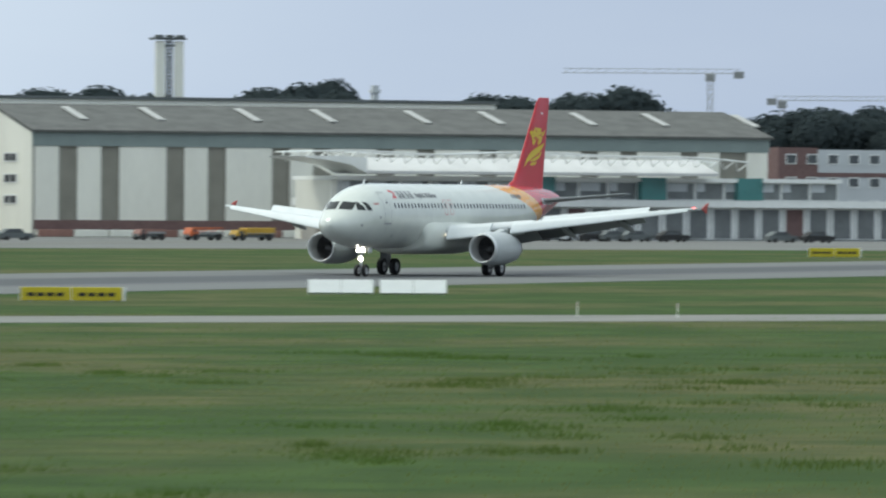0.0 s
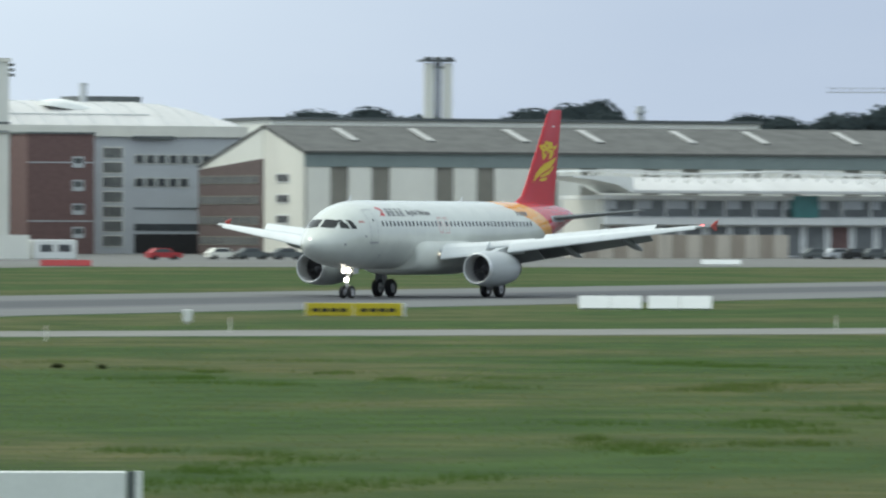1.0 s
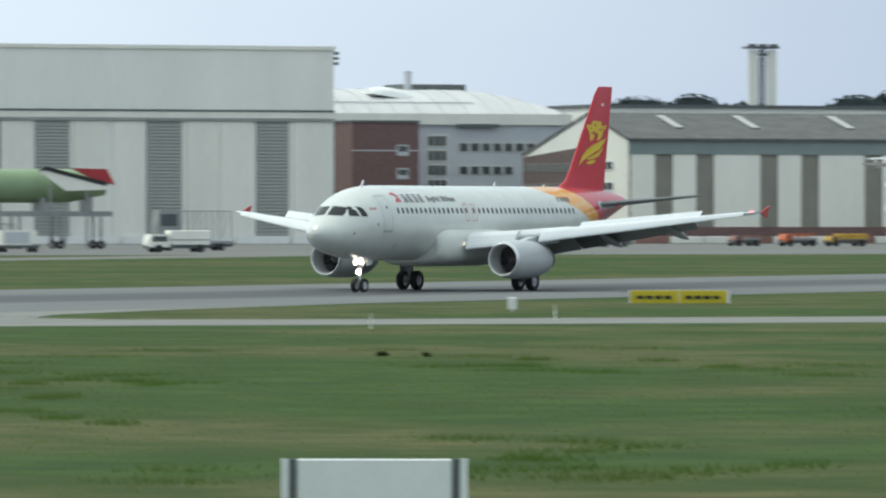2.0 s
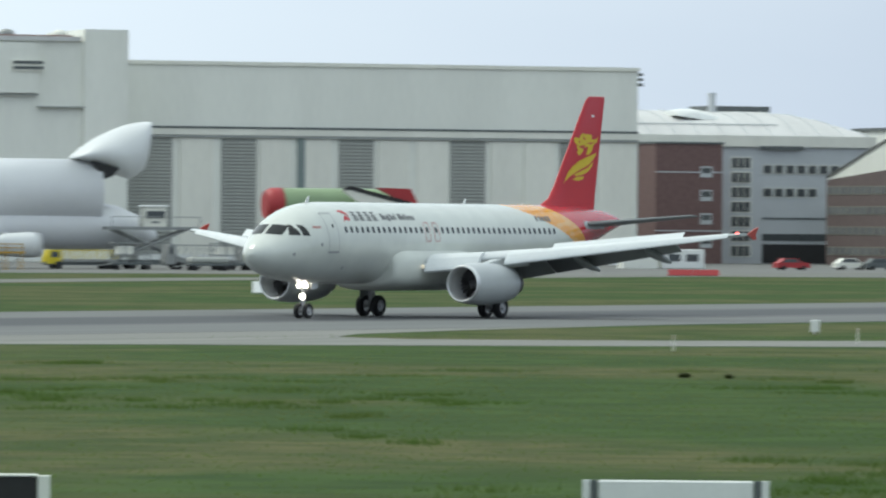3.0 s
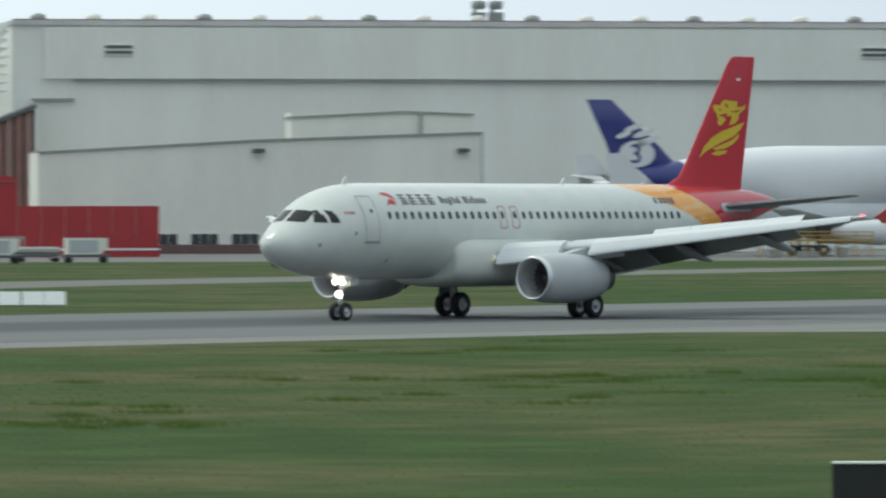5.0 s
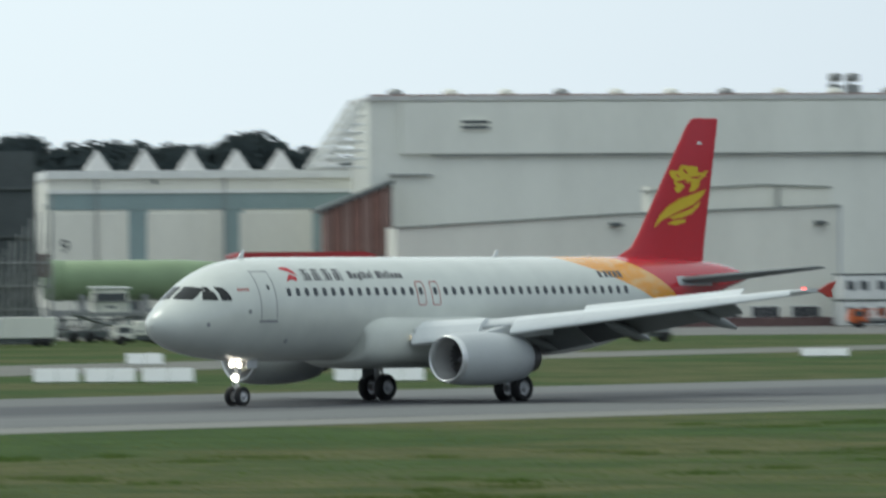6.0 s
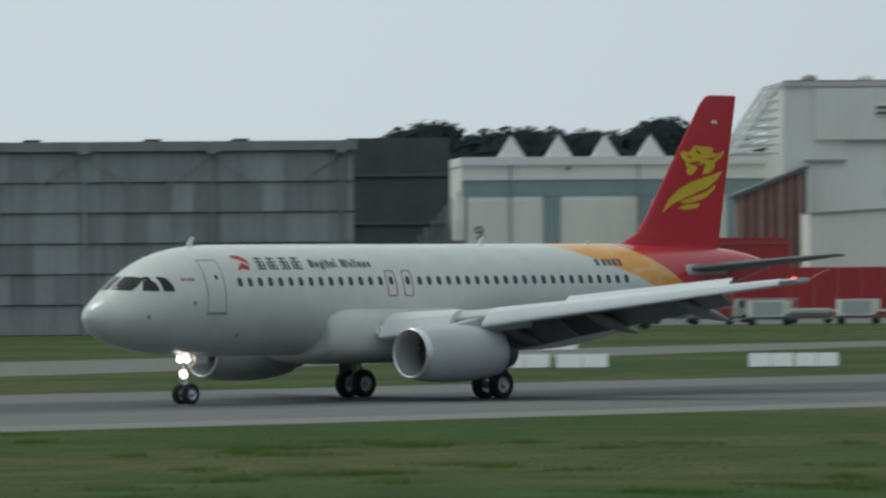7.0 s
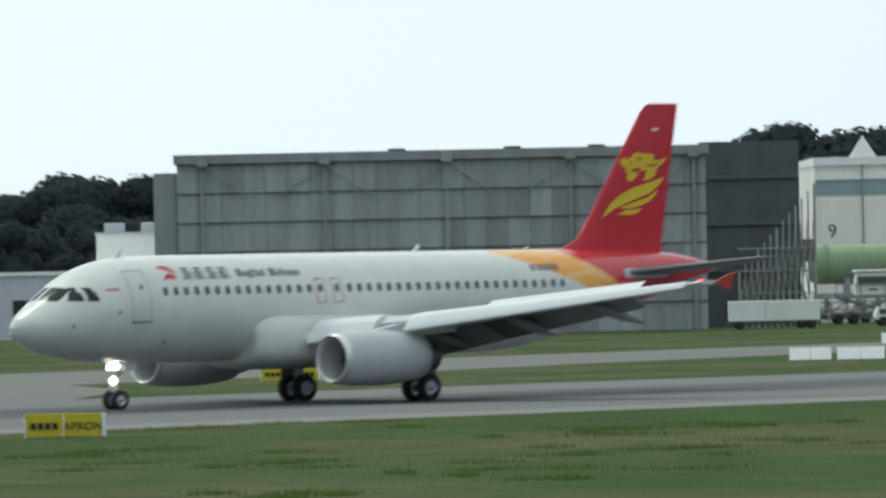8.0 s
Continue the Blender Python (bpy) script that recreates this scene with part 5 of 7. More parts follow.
# cabin windows
for side in (-1, 1):
    x = 6.2
    while x < 27.2:
        if not (13.75 < x < 15.4):
            bm = bmesh.new()
            skin(bm, rounded(x - 0.115, x + 0.115, 4.4, 4.74, 0.1, 3), side, 0.012)
            part("cabin_window", bm, M["cabin_glass"], airliner)
        x += 0.525
    for x in (14.12, 15.0):
        bm = bmesh.new()
        ring_skin(bm, subdivide_outline(rounded(x - 0.26, x + 0.26, 3.98, 4.98, 0.12, 3), 0.12), 0.04, side, 0.014)
        e = part("overwing_exit", bm, M["line_red"], airliner, "red-outlined overwing exit")
        bm = bmesh.new()
        skin(bm, rounded(x - 0.105, x + 0.105, 4.42, 4.74, 0.09, 3), side, 0.012)
        part("exit_window", bm, M["cabin_glass"], e)
    for x0, x1 in ((4.5, 5.42),):
        bm = bmesh.new()
        ring_skin(bm, subdivide_outline([(x0, 3.42), (x1, 3.42), (x1, 5.42), (x0, 5.42)], 0.2), 0.04, side)
        d = part("door", bm, M["line_grey"], airliner, "outlined passenger door")
        bm = bmesh.new()
        skin(bm, rounded(x0 + 0.5, x0 + 0.64, 4.66, 4.86, 0.06, 2), side)
        part("door_window", bm, M["cabin_glass"], d)
        bm = bmesh.new()
        skin(bm, subdivide_outline([(x0 - 0.04, 3.36), (x1 + 0.04, 3.36), (x1 + 0.04, 3.42), (x0 - 0.04, 3.42)], 0.2), side, 0.03)
        part("sill", bm, M["line_grey"], d)
    # titles as plain bars, a red flash emblem
    def plate(name, pts, mat, label="", proud=0.01, owner=airliner):
        bm = bmesh.new()
        skin(bm, subdivide_outline(pts, 0.15), side, proud)
        return part(name, bm, mat, owner, label)

    for k in range(4):
        bm = bmesh.new()
        x = 7.32 + k * 0.63
        for z0, z1, a, b in ((5.42, 5.48, 0.04, 0.46), (5.28, 5.34, 0.0, 0.48), (5.15, 5.21, 0.04, 0.46), (5.03, 5.09, 0.0, 0.48), (5.05, 5.5, 0.18, 0.28), (5.05, 5.3, 0.0 if k % 2 else 0.4, 0.08 if k % 2 else 0.47)):
            skin(bm, subdivide_outline([(x + a, z0), (x + b, z0), (x + b, z1), (x + a, z1)], 0.2), side, 0.01)
        part("title_block", bm, M["title_grey"], airliner, "dark grey title block")
    # one upright bar for each letter of the two words: width and height
    x = 10.1
    for bar in ((0.25, 5.1, 5.4), (0.19, 5.1, 5.31), (0.2, 5.02, 5.31), (0.07, 5.1, 5.4), (0.13, 5.1, 5.38), (0.19, 5.1, 5.31), (0.07, 5.1, 5.42), None,
                            (0.26, 5.1, 5.4), (0.07, 5.1, 5.4), (0.13, 5.1, 5.31), (0.07, 5.1, 5.42), (0.07, 5.1, 5.4), (0.19, 5.1, 5.31), (0.19, 5.1, 5.31), (0.17, 5.1, 5.31)):
        if bar is None:
            x += 0.2
            continue
        wide, low, tall = bar
        plate("title_bar", [(x, low), (x + wide, low), (x + wide, tall), (x, tall)], M["title_grey"], "dark grey title bar")
        x += wide + 0.055
    plate("emblem", [(6.2, 5.5), (6.45, 5.58), (6.75, 5.55), (6.98, 5.4), (7.02, 5.2), (6.86, 5.3), (6.6, 5.4)], M["fin_red"], "red flash emblem")
    plate("emblem", [(6.28, 4.98), (6.42, 5.16), (6.66, 5.3), (6.98, 5.14), (6.84, 5.0), (6.66, 5.06), (6.45, 5.06)], M["fin_red"], "red flash emblem")
    for k in range(4):
        x = 3.46 + k * 0.15
        plate("name_bar", [(x, 4.62), (x + 0.1, 4.62), (x + 0.12, 4.74 - 0.02 * (k % 2)), (x + 0.02, 4.74)], M["line_red"], "small red name bar")
    for k in range(5):
        x = 25.75 + k * 0.3 + (0.08 if k else 0)
        plate("registration_bar", [(x, 5.1), (x + 0.21, 5.1), (x + 0.21, 5.36), (x, 5.36)], M["title_grey"], "plain dark registration bar", 0.014)
    for x, z in ((1.9, 3.3), (3.9, 3.8), (6.3, 2.6)):
        bm = bmesh.new()
        skin(bm, rounded(x - 0.07, x + 0.07, z - 0.09, z + 0.09, 0.06, 2), side, 0.02)
        part("sensor_plate", bm, M["line_grey"], airliner)
# aerials
for x, h in ((5.1, 0.32), (20.6, 0.3), (26.6, 0.15)):
    bm = bmesh.new()
    add_prism(bm, [(x, 5.86), (x + 0.36, 5.86), (x + 0.5, 5.95 + h), (x + 0.36, 5.95 + h)], -0.02, 0.02)
    part("blade_aerial", bm, M["white_plane"], airliner)

# fin with dorsal fillet
bm = bmesh.new()
fin = []
for z, le, te in ((5.6, 28.2, 34.5), (5.98, 28.9, 34.55), (6.35, 29.75, 34.6), (7.0, 30.3, 34.72), (9.0, 31.7, 35.1), (11.6, 33.52, 35.6), (11.9, 33.85, 35.66), (11.97, 34.1, 35.6)):
    fin.append((0.0, (le, z), foil(te - le, 0.09 if z < 11.8 else 0.04, 10)))
rings = [[bm.verts.new((b[0] + a, u, b[1])) for a, u in prof] for _, b, prof in fin]
for r0, r1 in zip(rings, rings[1:]):
    for k in range(len(r0)):
        bm.faces.new((r0[k], r0[(k + 1) % len(r0)], r1[(k + 1) % len(r0)], r1[k])).smooth = True
bm.faces.new(rings[-1])
fin_ob = part("tail_fin", bm, M["fin_red"], airliner, "red tail fin with a yellow crest")


def fin_shape(name, pts, mat, owner, proud=0.02):
    """A painted shape on both faces of the fin; pts are (x, z)."""
    for side in (-1, 1):
        bm = bmesh.new()
        vs = []
        for x, z in pts:
            le = float(np.interp(z, [6.35, 7.0, 9.0, 11.6], [29.75, 30.3, 31.7, 33.52]))
            te = float(np.interp(z, [6.35, 7.0, 9.0, 11.6], [34.6, 34.72, 35.1, 35.6]))
            c = te - le
            f = min(max((x - le) / c, 0.01), 0.99)
            y = 5 * 0.09 * (0.2969 * math.sqrt(f) - 0.126 * f - 0.3516 * f * f + 0.2843 * f ** 3 - 0.1015 * f ** 4) * c
            cam_y = 0.02 * (1 - (2 * f - 0.8) ** 2) * c
            vs.append(bm.verts.new((x, cam_y + side * (y + proud), z)))
        bm.faces.new(vs)
        part(name, bm, mat, owner, "", False)


# crest: head shape, three feather sweeps
fin_shape("crest", [(32.27, 9.62), (32.42, 9.7), (32.81, 9.66), (32.99, 9.85), (33.16, 9.94), (33.5, 9.89), (34.12, 9.87), (34.24, 9.81), (34.18, 9.62), (34.52, 9.6), (34.95, 9.73), (34.74, 9.46), (34.4, 9.31), (34.28, 9), (33.99, 8.81), (33.54, 8.75), (33.71, 9), (33.77, 9.22), (33.49, 9.15), (33.26, 9.17), (33.14, 9.08), (33.31, 9.02), (32.91, 8.73), (32.69, 8.73), (32.55, 8.92), (32.69, 9), (32.52, 9.15), (32.58, 9.27), (32.35, 9.39)], M["gold"], fin_ob)
fin_shape("crest", [(31.1, 7.19), (31.54, 7.76), (32.11, 8.15), (32.91, 8.46), (33.93, 8.69), (34.79, 8.9), (34.5, 8.58), (33.93, 8.23), (33.13, 8), (32.33, 7.76), (31.7, 7.53)], M["gold"], fin_ob)
fin_shape("crest", [(32.16, 7.65), (32.9, 7.84), (33.81, 8.07), (34.39, 8.38), (34.27, 8.15), (33.81, 7.84), (33.13, 7.65), (32.44, 7.59)], M["gold"], fin_ob)
fin_shape("crest", [(32.04, 7.38), (32.56, 7.55), (33.41, 7.58), (33.24, 7.42), (32.67, 7.32)], M["gold"], fin_ob)
for cut in ([(33.16, 9.77), (33.4, 9.68), (33.49, 9.54), (33.24, 9.63)],
            [(32.67, 9.19), (33.05, 9.12), (33.51, 9.25), (33.24, 9.29)],
            [(33.55, 9.39), (34.29, 9.45), (34.63, 9.54), (34.17, 9.34)],
            [(32.64, 9.54), (32.92, 9.46), (32.81, 9.39)]):
    fin_shape("crest_gap", cut, M["fin_red"], fin_ob, 0.032)
fin_shape("flag_patch", [(34.15, 10.83), (34.48, 10.83), (34.48, 10.94), (34.15, 10.94)], M["frame_white"], fin_ob)

# tailplanes
for side in (-1, 1):
    bm = bmesh.new()
    lofted(bm, [(side * y, (le, z), foil(c, 0.09, 10)) for y, le, c, z in ((0.6, 30.75, 3.7, 4.85), (1.5, 31.35, 3.35, 4.93), (6.05, 34.15, 1.35, 5.42), (6.22, 34.45, 0.9, 5.44))])
    part("tailplane", bm, M["under_shade_grey"], airliner, "grey tailplane")
    bm = bmesh.new()
    skin(bm, rounded(31.0, 34.0, 4.72, 5.12, 0.18, 3), side, 0.02)
    part("tailplane_root", bm, M["hull_grey"], airliner)


def wing_at(y):
    le = float(np.interp(y, [0, 1.9, 6.35, 17.0], [12.1, 12.95, 15.0, 20.3]))
    te = float(np.interp(y, [0, 1.9, 6.4, 17.0], [19.4, 19.4, 19.55, 21.75]))
    z = float(np.interp(y, [0, 1.9, 6.35, 17.0], [2.72, 2.78, 3.15, 4.45]))
    return le, te, z


bm = bmesh.new()
bm.faces.new([bm.verts.new((12.4 + dx, r * math.cos(t), r * math.sin(t))) for dx, r, t in ((0, 0.24, 0.0), (0, 0.84, 0.1), (0.3, 0.84, 0.34), (0.25, 0.24, 0.2))])
FAN_BLADE = to_mesh("fan_blade", bm, M["fan"], False)
for side in (-1, 1):
    bm = bmesh.new()
    secs = []
    for y in (1.2, 1.9, 4.0, 6.35, 9.0, 12.0, 13.2, 15.0, 16.9, 17.05):
        le, te, z = wing_at(y)
        c = te - le
        secs.append((side * y, (le, z), foil(c, 0.125 if y < 5 else 0.11, 12, 0.8 if y < 13.3 else 0.98)))
    lofted(bm, secs)
    wing = part("wing", bm, M["wing_grey"], airliner, "grey swept wing")
    # leading-edge slats, drooped ahead of the wing
    for y0, y1 in ((2.55, 5.0), (6.25, 8.8), (8.81, 11.3), (11.31, 13.8), (13.81, 16.5)):
        bm = bmesh.new()
        secs = []
        for y in (y0, y1):
            le, te, z = wing_at(y)
            c = te - le
            k = 0.16 * c if c < 5 else 0.13 * c
            prof = [(k, 0.075 * c), (k * 0.62, 0.062 * c), (k * 0.3, 0.032 * c), (k * 0.05, -0.012 * c), (-0.02 * c, -0.05 * c), (-0.03 * c, -0.075 * c), (-0.012 * c, -0.09 * c), (k * 0.3, -0.045 * c), (k * 0.62, 0.005 * c), (k, 0.055 * c)]
            secs.append((side * y, (le - 0.055 * c, z + 0.008 * c), prof))
        lofted(bm, secs, smooth=False)
        part("slat", bm, M["slat_paint"], wing, "pale extended slat")
    # flaps hanging below the trailing edge
    for y0, y1 in ((1.95, 6.3), (6.36, 13.15)):
        bm = bmesh.new()
        secs = []
        for y in (y0, y1):
            le, te, z = wing_at(y)
            c = te - le
            a = radians(-32)
            prof = [(p * math.cos(a) - q * math.sin(a), p * math.sin(a) + q * math.cos(a)) for p, q in foil(0.32 * c, 0.13, 8)]
            secs.append((side * y, (le + 0.8 * c, z + 0.0 * c), prof))
        lofted(bm, secs)
        part("flap", bm, M["under_shade_grey"], wing, "lowered flap")
    # lifted spoilers
    for y0, y1, lift in ((2.9, 6.2, 24), (6.9, 8.56, 41), (8.58, 10.22, 41), (10.24, 11.88, 41), (11.9, 13.6, 41)):
        bm = bmesh.new()
        secs = []
        for y in (y0, y1):
            le, te, z = wing_at(y)
            c = te - le
            long = float(np.interp(y, [3, 7, 13.6], [0.62, 0.72, 0.6]))
            a = radians(lift)
            prof = [(p * math.cos(a) - q * math.sin(a), p * math.sin(a) + q * math.cos(a)) for p, q in ((0, 0), (long, 0.0), (long, 0.025), (0, 0.05))]
            secs.append((side * y, (le + 0.66 * c, z + 0.05 * c), prof))
        lofted(bm, secs, smooth=False)
        part("spoiler", bm, M["slat_paint"], wing, "raised spoiler panel")
    # flap track fairings
    for y in (4.3, 8.3, 11.9):
        le, te, z = wing_at(y)
        c = te - le
        bm = bmesh.new()
        pr = [(0, 0.02), (0.4, 0.16), (1.2, 0.24), (2.2, 0.2), (3.0, 0.08), (3.15, 0.01)]
        add_spin(bm, [(a * 0.95, r) for a, r in pr], (0, 0, 0), "x", 12)
        fr = part("track_fairing", bm, M["under_shade_grey"], wing, "canoe-shaped flap fairing")
        fr.matrix_local = pose(le + 0.55 * c, side * y, z - 0.16, 0, 14, 0)
    # wing-tip fence
    bm = bmesh.new()
    le, te, z = wing_at(17.0)
    add_prism(bm, [(le + 0.7, z), (le + 1.55, z + 0.33), (le + 1.95, z + 0.4), (le + 1.62, z), (le + 1.7, z - 0.26), (le + 1.4, z - 0.26), (le + 1.1, z - 0.1)], side * 17.02, side * 17.1)
    part("wingtip_fence", bm, M["tip_orange"], wing, "orange-red wingtip fence")
    bm = bmesh.new()
    add_spin(bm, [(-0.1, 0.01), (0.05, 0.09), (0.25, 0.09)], (le + 0.2, side * 16.7, z + 0.04), "x", 8)
    part("position_light", bm, M["nav_red"] if side < 0 else M["cabin_glass"], wing, "wingtip light")
    # landing light in the wing root
    bm = bmesh.new()
    le, te, z = wing_at(2.3)
    add_spin(bm, [(0.12, 0.0), (0.121, 0.115), (0.2, 0.11)], (le - 0.12, side * 2.35, z - 0.12), "x", 16)
    lamp = part("landing_light", bm, M["root_beam"], airliner, "lit landing light")
    # added tube that masks the glowing disc at oblique angles, imitating a narrow beam
    bm = bmesh.new()
    add_spin(bm, [(-0.13, 0.118), (0.2, 0.118), (0.2, 0.14), (-0.13, 0.14), (-0.13, 0.118)], (le - 0.12, side * 2.35, z - 0.12), "x", 16)
    part("lamp_housing", bm, M["slat_paint"], lamp)

    # engine
    ey, ez = side * 5.75, 1.82
    bm = bmesh.new()
    add_spin(bm, [(11.5, 0.98), (11.7, 1.02), (12.2, 1.07), (13.0, 1.1), (14.0, 1.09), (14.8, 1.02), (15.4, 0.93), (15.75, 0.86), (15.75, 0.8), (15.2, 0.84)], (0, ey, ez), "x", 48)
    cowl = part("engine", bm, M["hull_grey"], airliner, "pale grey engine cowl")
    bm = bmesh.new()
    add_spin(bm, [(11.51, 0.985), (11.34, 0.965), (11.25, 0.925), (11.25, 0.88), (11.34, 0.84), (11.5, 0.815)], (0, ey, ez), "x", 48)
    part("intake_lip", bm, M["lip"], cowl, "polished intake lip")
    bm = bmesh.new()
    add_spin(bm, [(11.5, 0.814), (11.8, 0.82), (12.4, 0.84), (13.2, 0.85), (13.3, 0.5)], (0, ey, ez), "x", 48)
    part("intake_duct", bm, M["duct"], cowl)
    for k in range(24):
        blade = part("fan_blade", FAN_BLADE, None, cowl)
        blade.matrix_local = Matrix.Translation((0, ey, ez)) @ Matrix.Rotation(2 * math.pi * k / 24, 4, "X")
    bm = bmesh.new()
    add_spin(bm, [(12.0, 0.005), (12.1, 0.1), (12.35, 0.22), (12.55, 0.26), (12.9, 0.26)], (0, ey, ez), "x", 20)
    part("spinner", bm, M["fan"], cowl)
    bm = bmesh.new()
    add_spin(bm, [(15.0, 0.76), (15.8, 0.7), (16.5, 0.58), (16.5, 0.54), (16.0, 0.5)], (0, ey, ez), "x", 32)
    add_spin(bm, [(15.8, 0.42), (16.5, 0.28), (17.0, 0.05), (17.02, 0.0)], (0, ey, ez), "x", 24)
    part("exhaust", bm, M["nozzle"], cowl, "dark metal exhaust nozzle")
    bm = bmesh.new()
    lofted(bm, [(ey - 0.24, (0, 0), [(13.0, ez + 0.98), (15.6, ez + 0.8), (17.6, 2.75), (17.6, 3.05), (15.6, 3.2), (14.9, 3.14)]),
                (ey + 0.24, (0, 0), [(13.0, ez + 0.98), (15.6, ez + 0.8), (17.6, 2.75), (17.6, 3.05), (15.6, 3.2), (14.9, 3.14)])], smooth=False)
    part("pylon", bm, M["hull_grey"], cowl, "engine pylon")
    bm = bmesh.new()
    add_prism(bm, [(12.6, 2.3), (13.3, 2.3), (13.5, 2.75), (12.9, 2.6)], ey - side * 0.95 - 0.02, ey - side * 0.95 + 0.02)
    part("strake", bm, M["hull_grey"], cowl)


def undercarriage(name, x, y, top, radius, width, gauge, main):
    g = new(name)
    g.parent, g.location = airliner, (x, y, 0)
    g["label"] = "twin-wheeled main gear leg" if main else "twin-wheeled nose gear with lit lamps"
    bm = bmesh.new()
    r = 0.13 if main else 0.09
    add_rod(bm, (0, 0, radius), (0, 0, top), r, 12)
    add_rod(bm, (0, 0, radius + 0.1), (0, 0, radius + 0.75), r * 0.8, 12)
    add_rod(bm, (0, -gauge, radius), (0, gauge, radius), 0.08, 10)
    if main:
        add_rod(bm, (0, 0, top - 0.9), (0, -math.copysign(1.3, y), top - 0.1), 0.08, 8)
        add_rod(bm, (0.1, 0, radius + 0.15), (0.35, 0, radius + 0.6), 0.05, 6)
        add_rod(bm, (0.35, 0, radius + 0.6), (0.12, 0, radius + 1.0), 0.05, 6)
    else:
        add_rod(bm, (0, 0, top - 0.7), (1.1, 0, top), 0.06, 8)
        add_rod(bm, (-0.08, -0.06, radius + 0.2), (-0.3, 0, radius + 0.5), 0.035, 6)
        add_rod(bm, (-0.3, 0, radius + 0.5), (-0.1, 0.0, radius + 0.8), 0.035, 6)
        add_box(bm, -0.1, 0.06, -0.3, 0.3, 1.52, 1.58)
    part("leg", bm, M["gear_metal"], g)
    for s in (-1, 1):
        wheel = new("wheel")
        wheel.parent, wheel.location = g, (0, s * gauge, radius)
        hw = width / 2
        bm = bmesh.new()
        add_spin(bm, [(-hw * 0.8, radius * 0.55), (-hw, radius * 0.7), (-hw * 0.95, radius * 0.88), (-hw * 0.6, radius * 0.98), (0, radius), (hw * 0.6, radius * 0.98), (hw * 0.95, radius * 0.88), (hw, radius * 0.7), (hw * 0.8, radius * 0.55)], (0, 0, 0), "y", 36)
        part("tyre", bm, M["black"], wheel, "black rubber tyre")
        bm = bmesh.new()
        for e in (-1, 1):
            add_spin(bm, [(e * hw * 0.78, radius * 0.56), (e * hw * 0.55, radius * 0.5), (e * hw * 0.5, radius * 0.2), (e * hw * 0.9, radius * 0.17), (e * hw * 0.92, 0.0)], (0, 0, 0), "y", 24)
            for k in range(7):
                a = 2 * math.pi * k / 7
                add_rod(bm, (radius * 0.36 * math.cos(a), e * hw * 0.4, radius * 0.36 * math.sin(a)), (radius * 0.36 * math.cos(a), e * hw * 0.62, radius * 0.36 * math.sin(a)), radius * 0.07, 6)
        part("rim", bm, M["hub"], wheel, "silver wheel rim")
        rolling.append((wheel, radius))
    if main:
        bm = bmesh.new()
        yy = math.copysign(0.3, y)
        add_prism(bm, [(-0.55, radius + 0.35), (0.5, radius + 0.35), (0.6, top - 0.05), (-0.65, top - 0.05)], yy, yy + math.copysign(0.05, y))
        part("gear_door", bm, M["under_shade_grey"], g, "grey gear door")
    else:
        for s in (-1, 1):
            bm = bmesh.new()
            add_prism(bm, [(0.15, 1.5), (0.75, 1.55), (0.8, top + 0.1), (0.1, top + 0.1)], s * 0.36, s * 0.39)
            part("gear_door", bm, M["white_plane"], g, "small white gear door")
        for s, z, r in ((-0.2, 1.68, 0.105), (0.2, 1.68, 0.105), (0.0, 1.14, 0.15)):
            bm = bmesh.new()
            add_spin(bm, [(-0.16, 0.0), (-0.165, r), (-0.1, r * 1.05), (0.0, r * 0.6)], (0, s, z), "x", 16)
            part("lamp", bm, M["beam"], g, "lit taxi lamp")


undercarriage("nose_gear", 5.11, 0.0, 1.95, 0.4, 0.24, 0.27, False)
undercarriage("main_gear", 17.66, -3.77, 2.75, 0.56, 0.42, 0.45, True)
undercarriage("main_gear", 17.66, 3.77, 2.75, 0.56, 0.42, 0.45, True)


# ---- outsize freighter on the apron, nose visor raised ----
def banded_material(name, base, colour, start, slope, wide):
    """Paint with one slanted band of another colour, by place along the hull."""
    m = material(name, base, 0.3, vary=0.03, scale=0.3)
    t = m.node_tree
    b = t.nodes["Principled BSDF"]
    src = b.inputs["Base Color"].links[0].from_socket
    co = t.nodes.new("ShaderNodeTexCoord")
    sp = t.nodes.new("ShaderNodeSeparateXYZ")
    t.links.new(co.outputs["Object"], sp.inputs[0])
    a = t.nodes.new("ShaderNodeMath")
    a.operation = "MULTIPLY_ADD"
    a.inputs[1].default_value, a.inputs[2].default_value = slope, -start
    t.links.new(sp.outputs["Z"], a.inputs[0])
    c = t.nodes.new("ShaderNodeMath")
    c.operation = "ADD"
    t.links.new(sp.outputs["X"], c.inputs[0])
    t.links.new(a.outputs[0], c.inputs[1])
    d = t.nodes.new("ShaderNodeMath")
    d.operation = "COMPARE"
    d.inputs[1].default_value, d.inputs[2].default_value = wide / 2, wide / 2
    t.links.new(c.outputs[0], d.inputs[0])
    mx = t.nodes.new("ShaderNodeMixRGB")
    mx.inputs["Color2"].default_value = (*colour, 1)
    t.links.new(d.outputs[0], mx.inputs["Fac"])
    t.links.new(src, mx.inputs["Color1"])
    t.links.new(mx.outputs["Color"], b.inputs["Base Color"])
    return m


def tube(bm, stations, n=28):
    """Rings of (x, centre z, radius y, radius z)."""
    rings = []
    for x, z, ry, rz in stations:
        rings.append([bm.verts.new((x, ry * math.sin(2 * math.pi * k / n), z + rz * math.cos(2 * math.pi * k / n))) for k in range(n)])
    for a, b in zip(rings, rings[1:]):
        for k in range(n):
            bm.faces.new((a[k], a[(k + 1) % n], b[(k + 1) % n], b[k])).smooth = True
    bm.faces.new(rings[0])
    bm.faces.new(rings[-1][::-1])


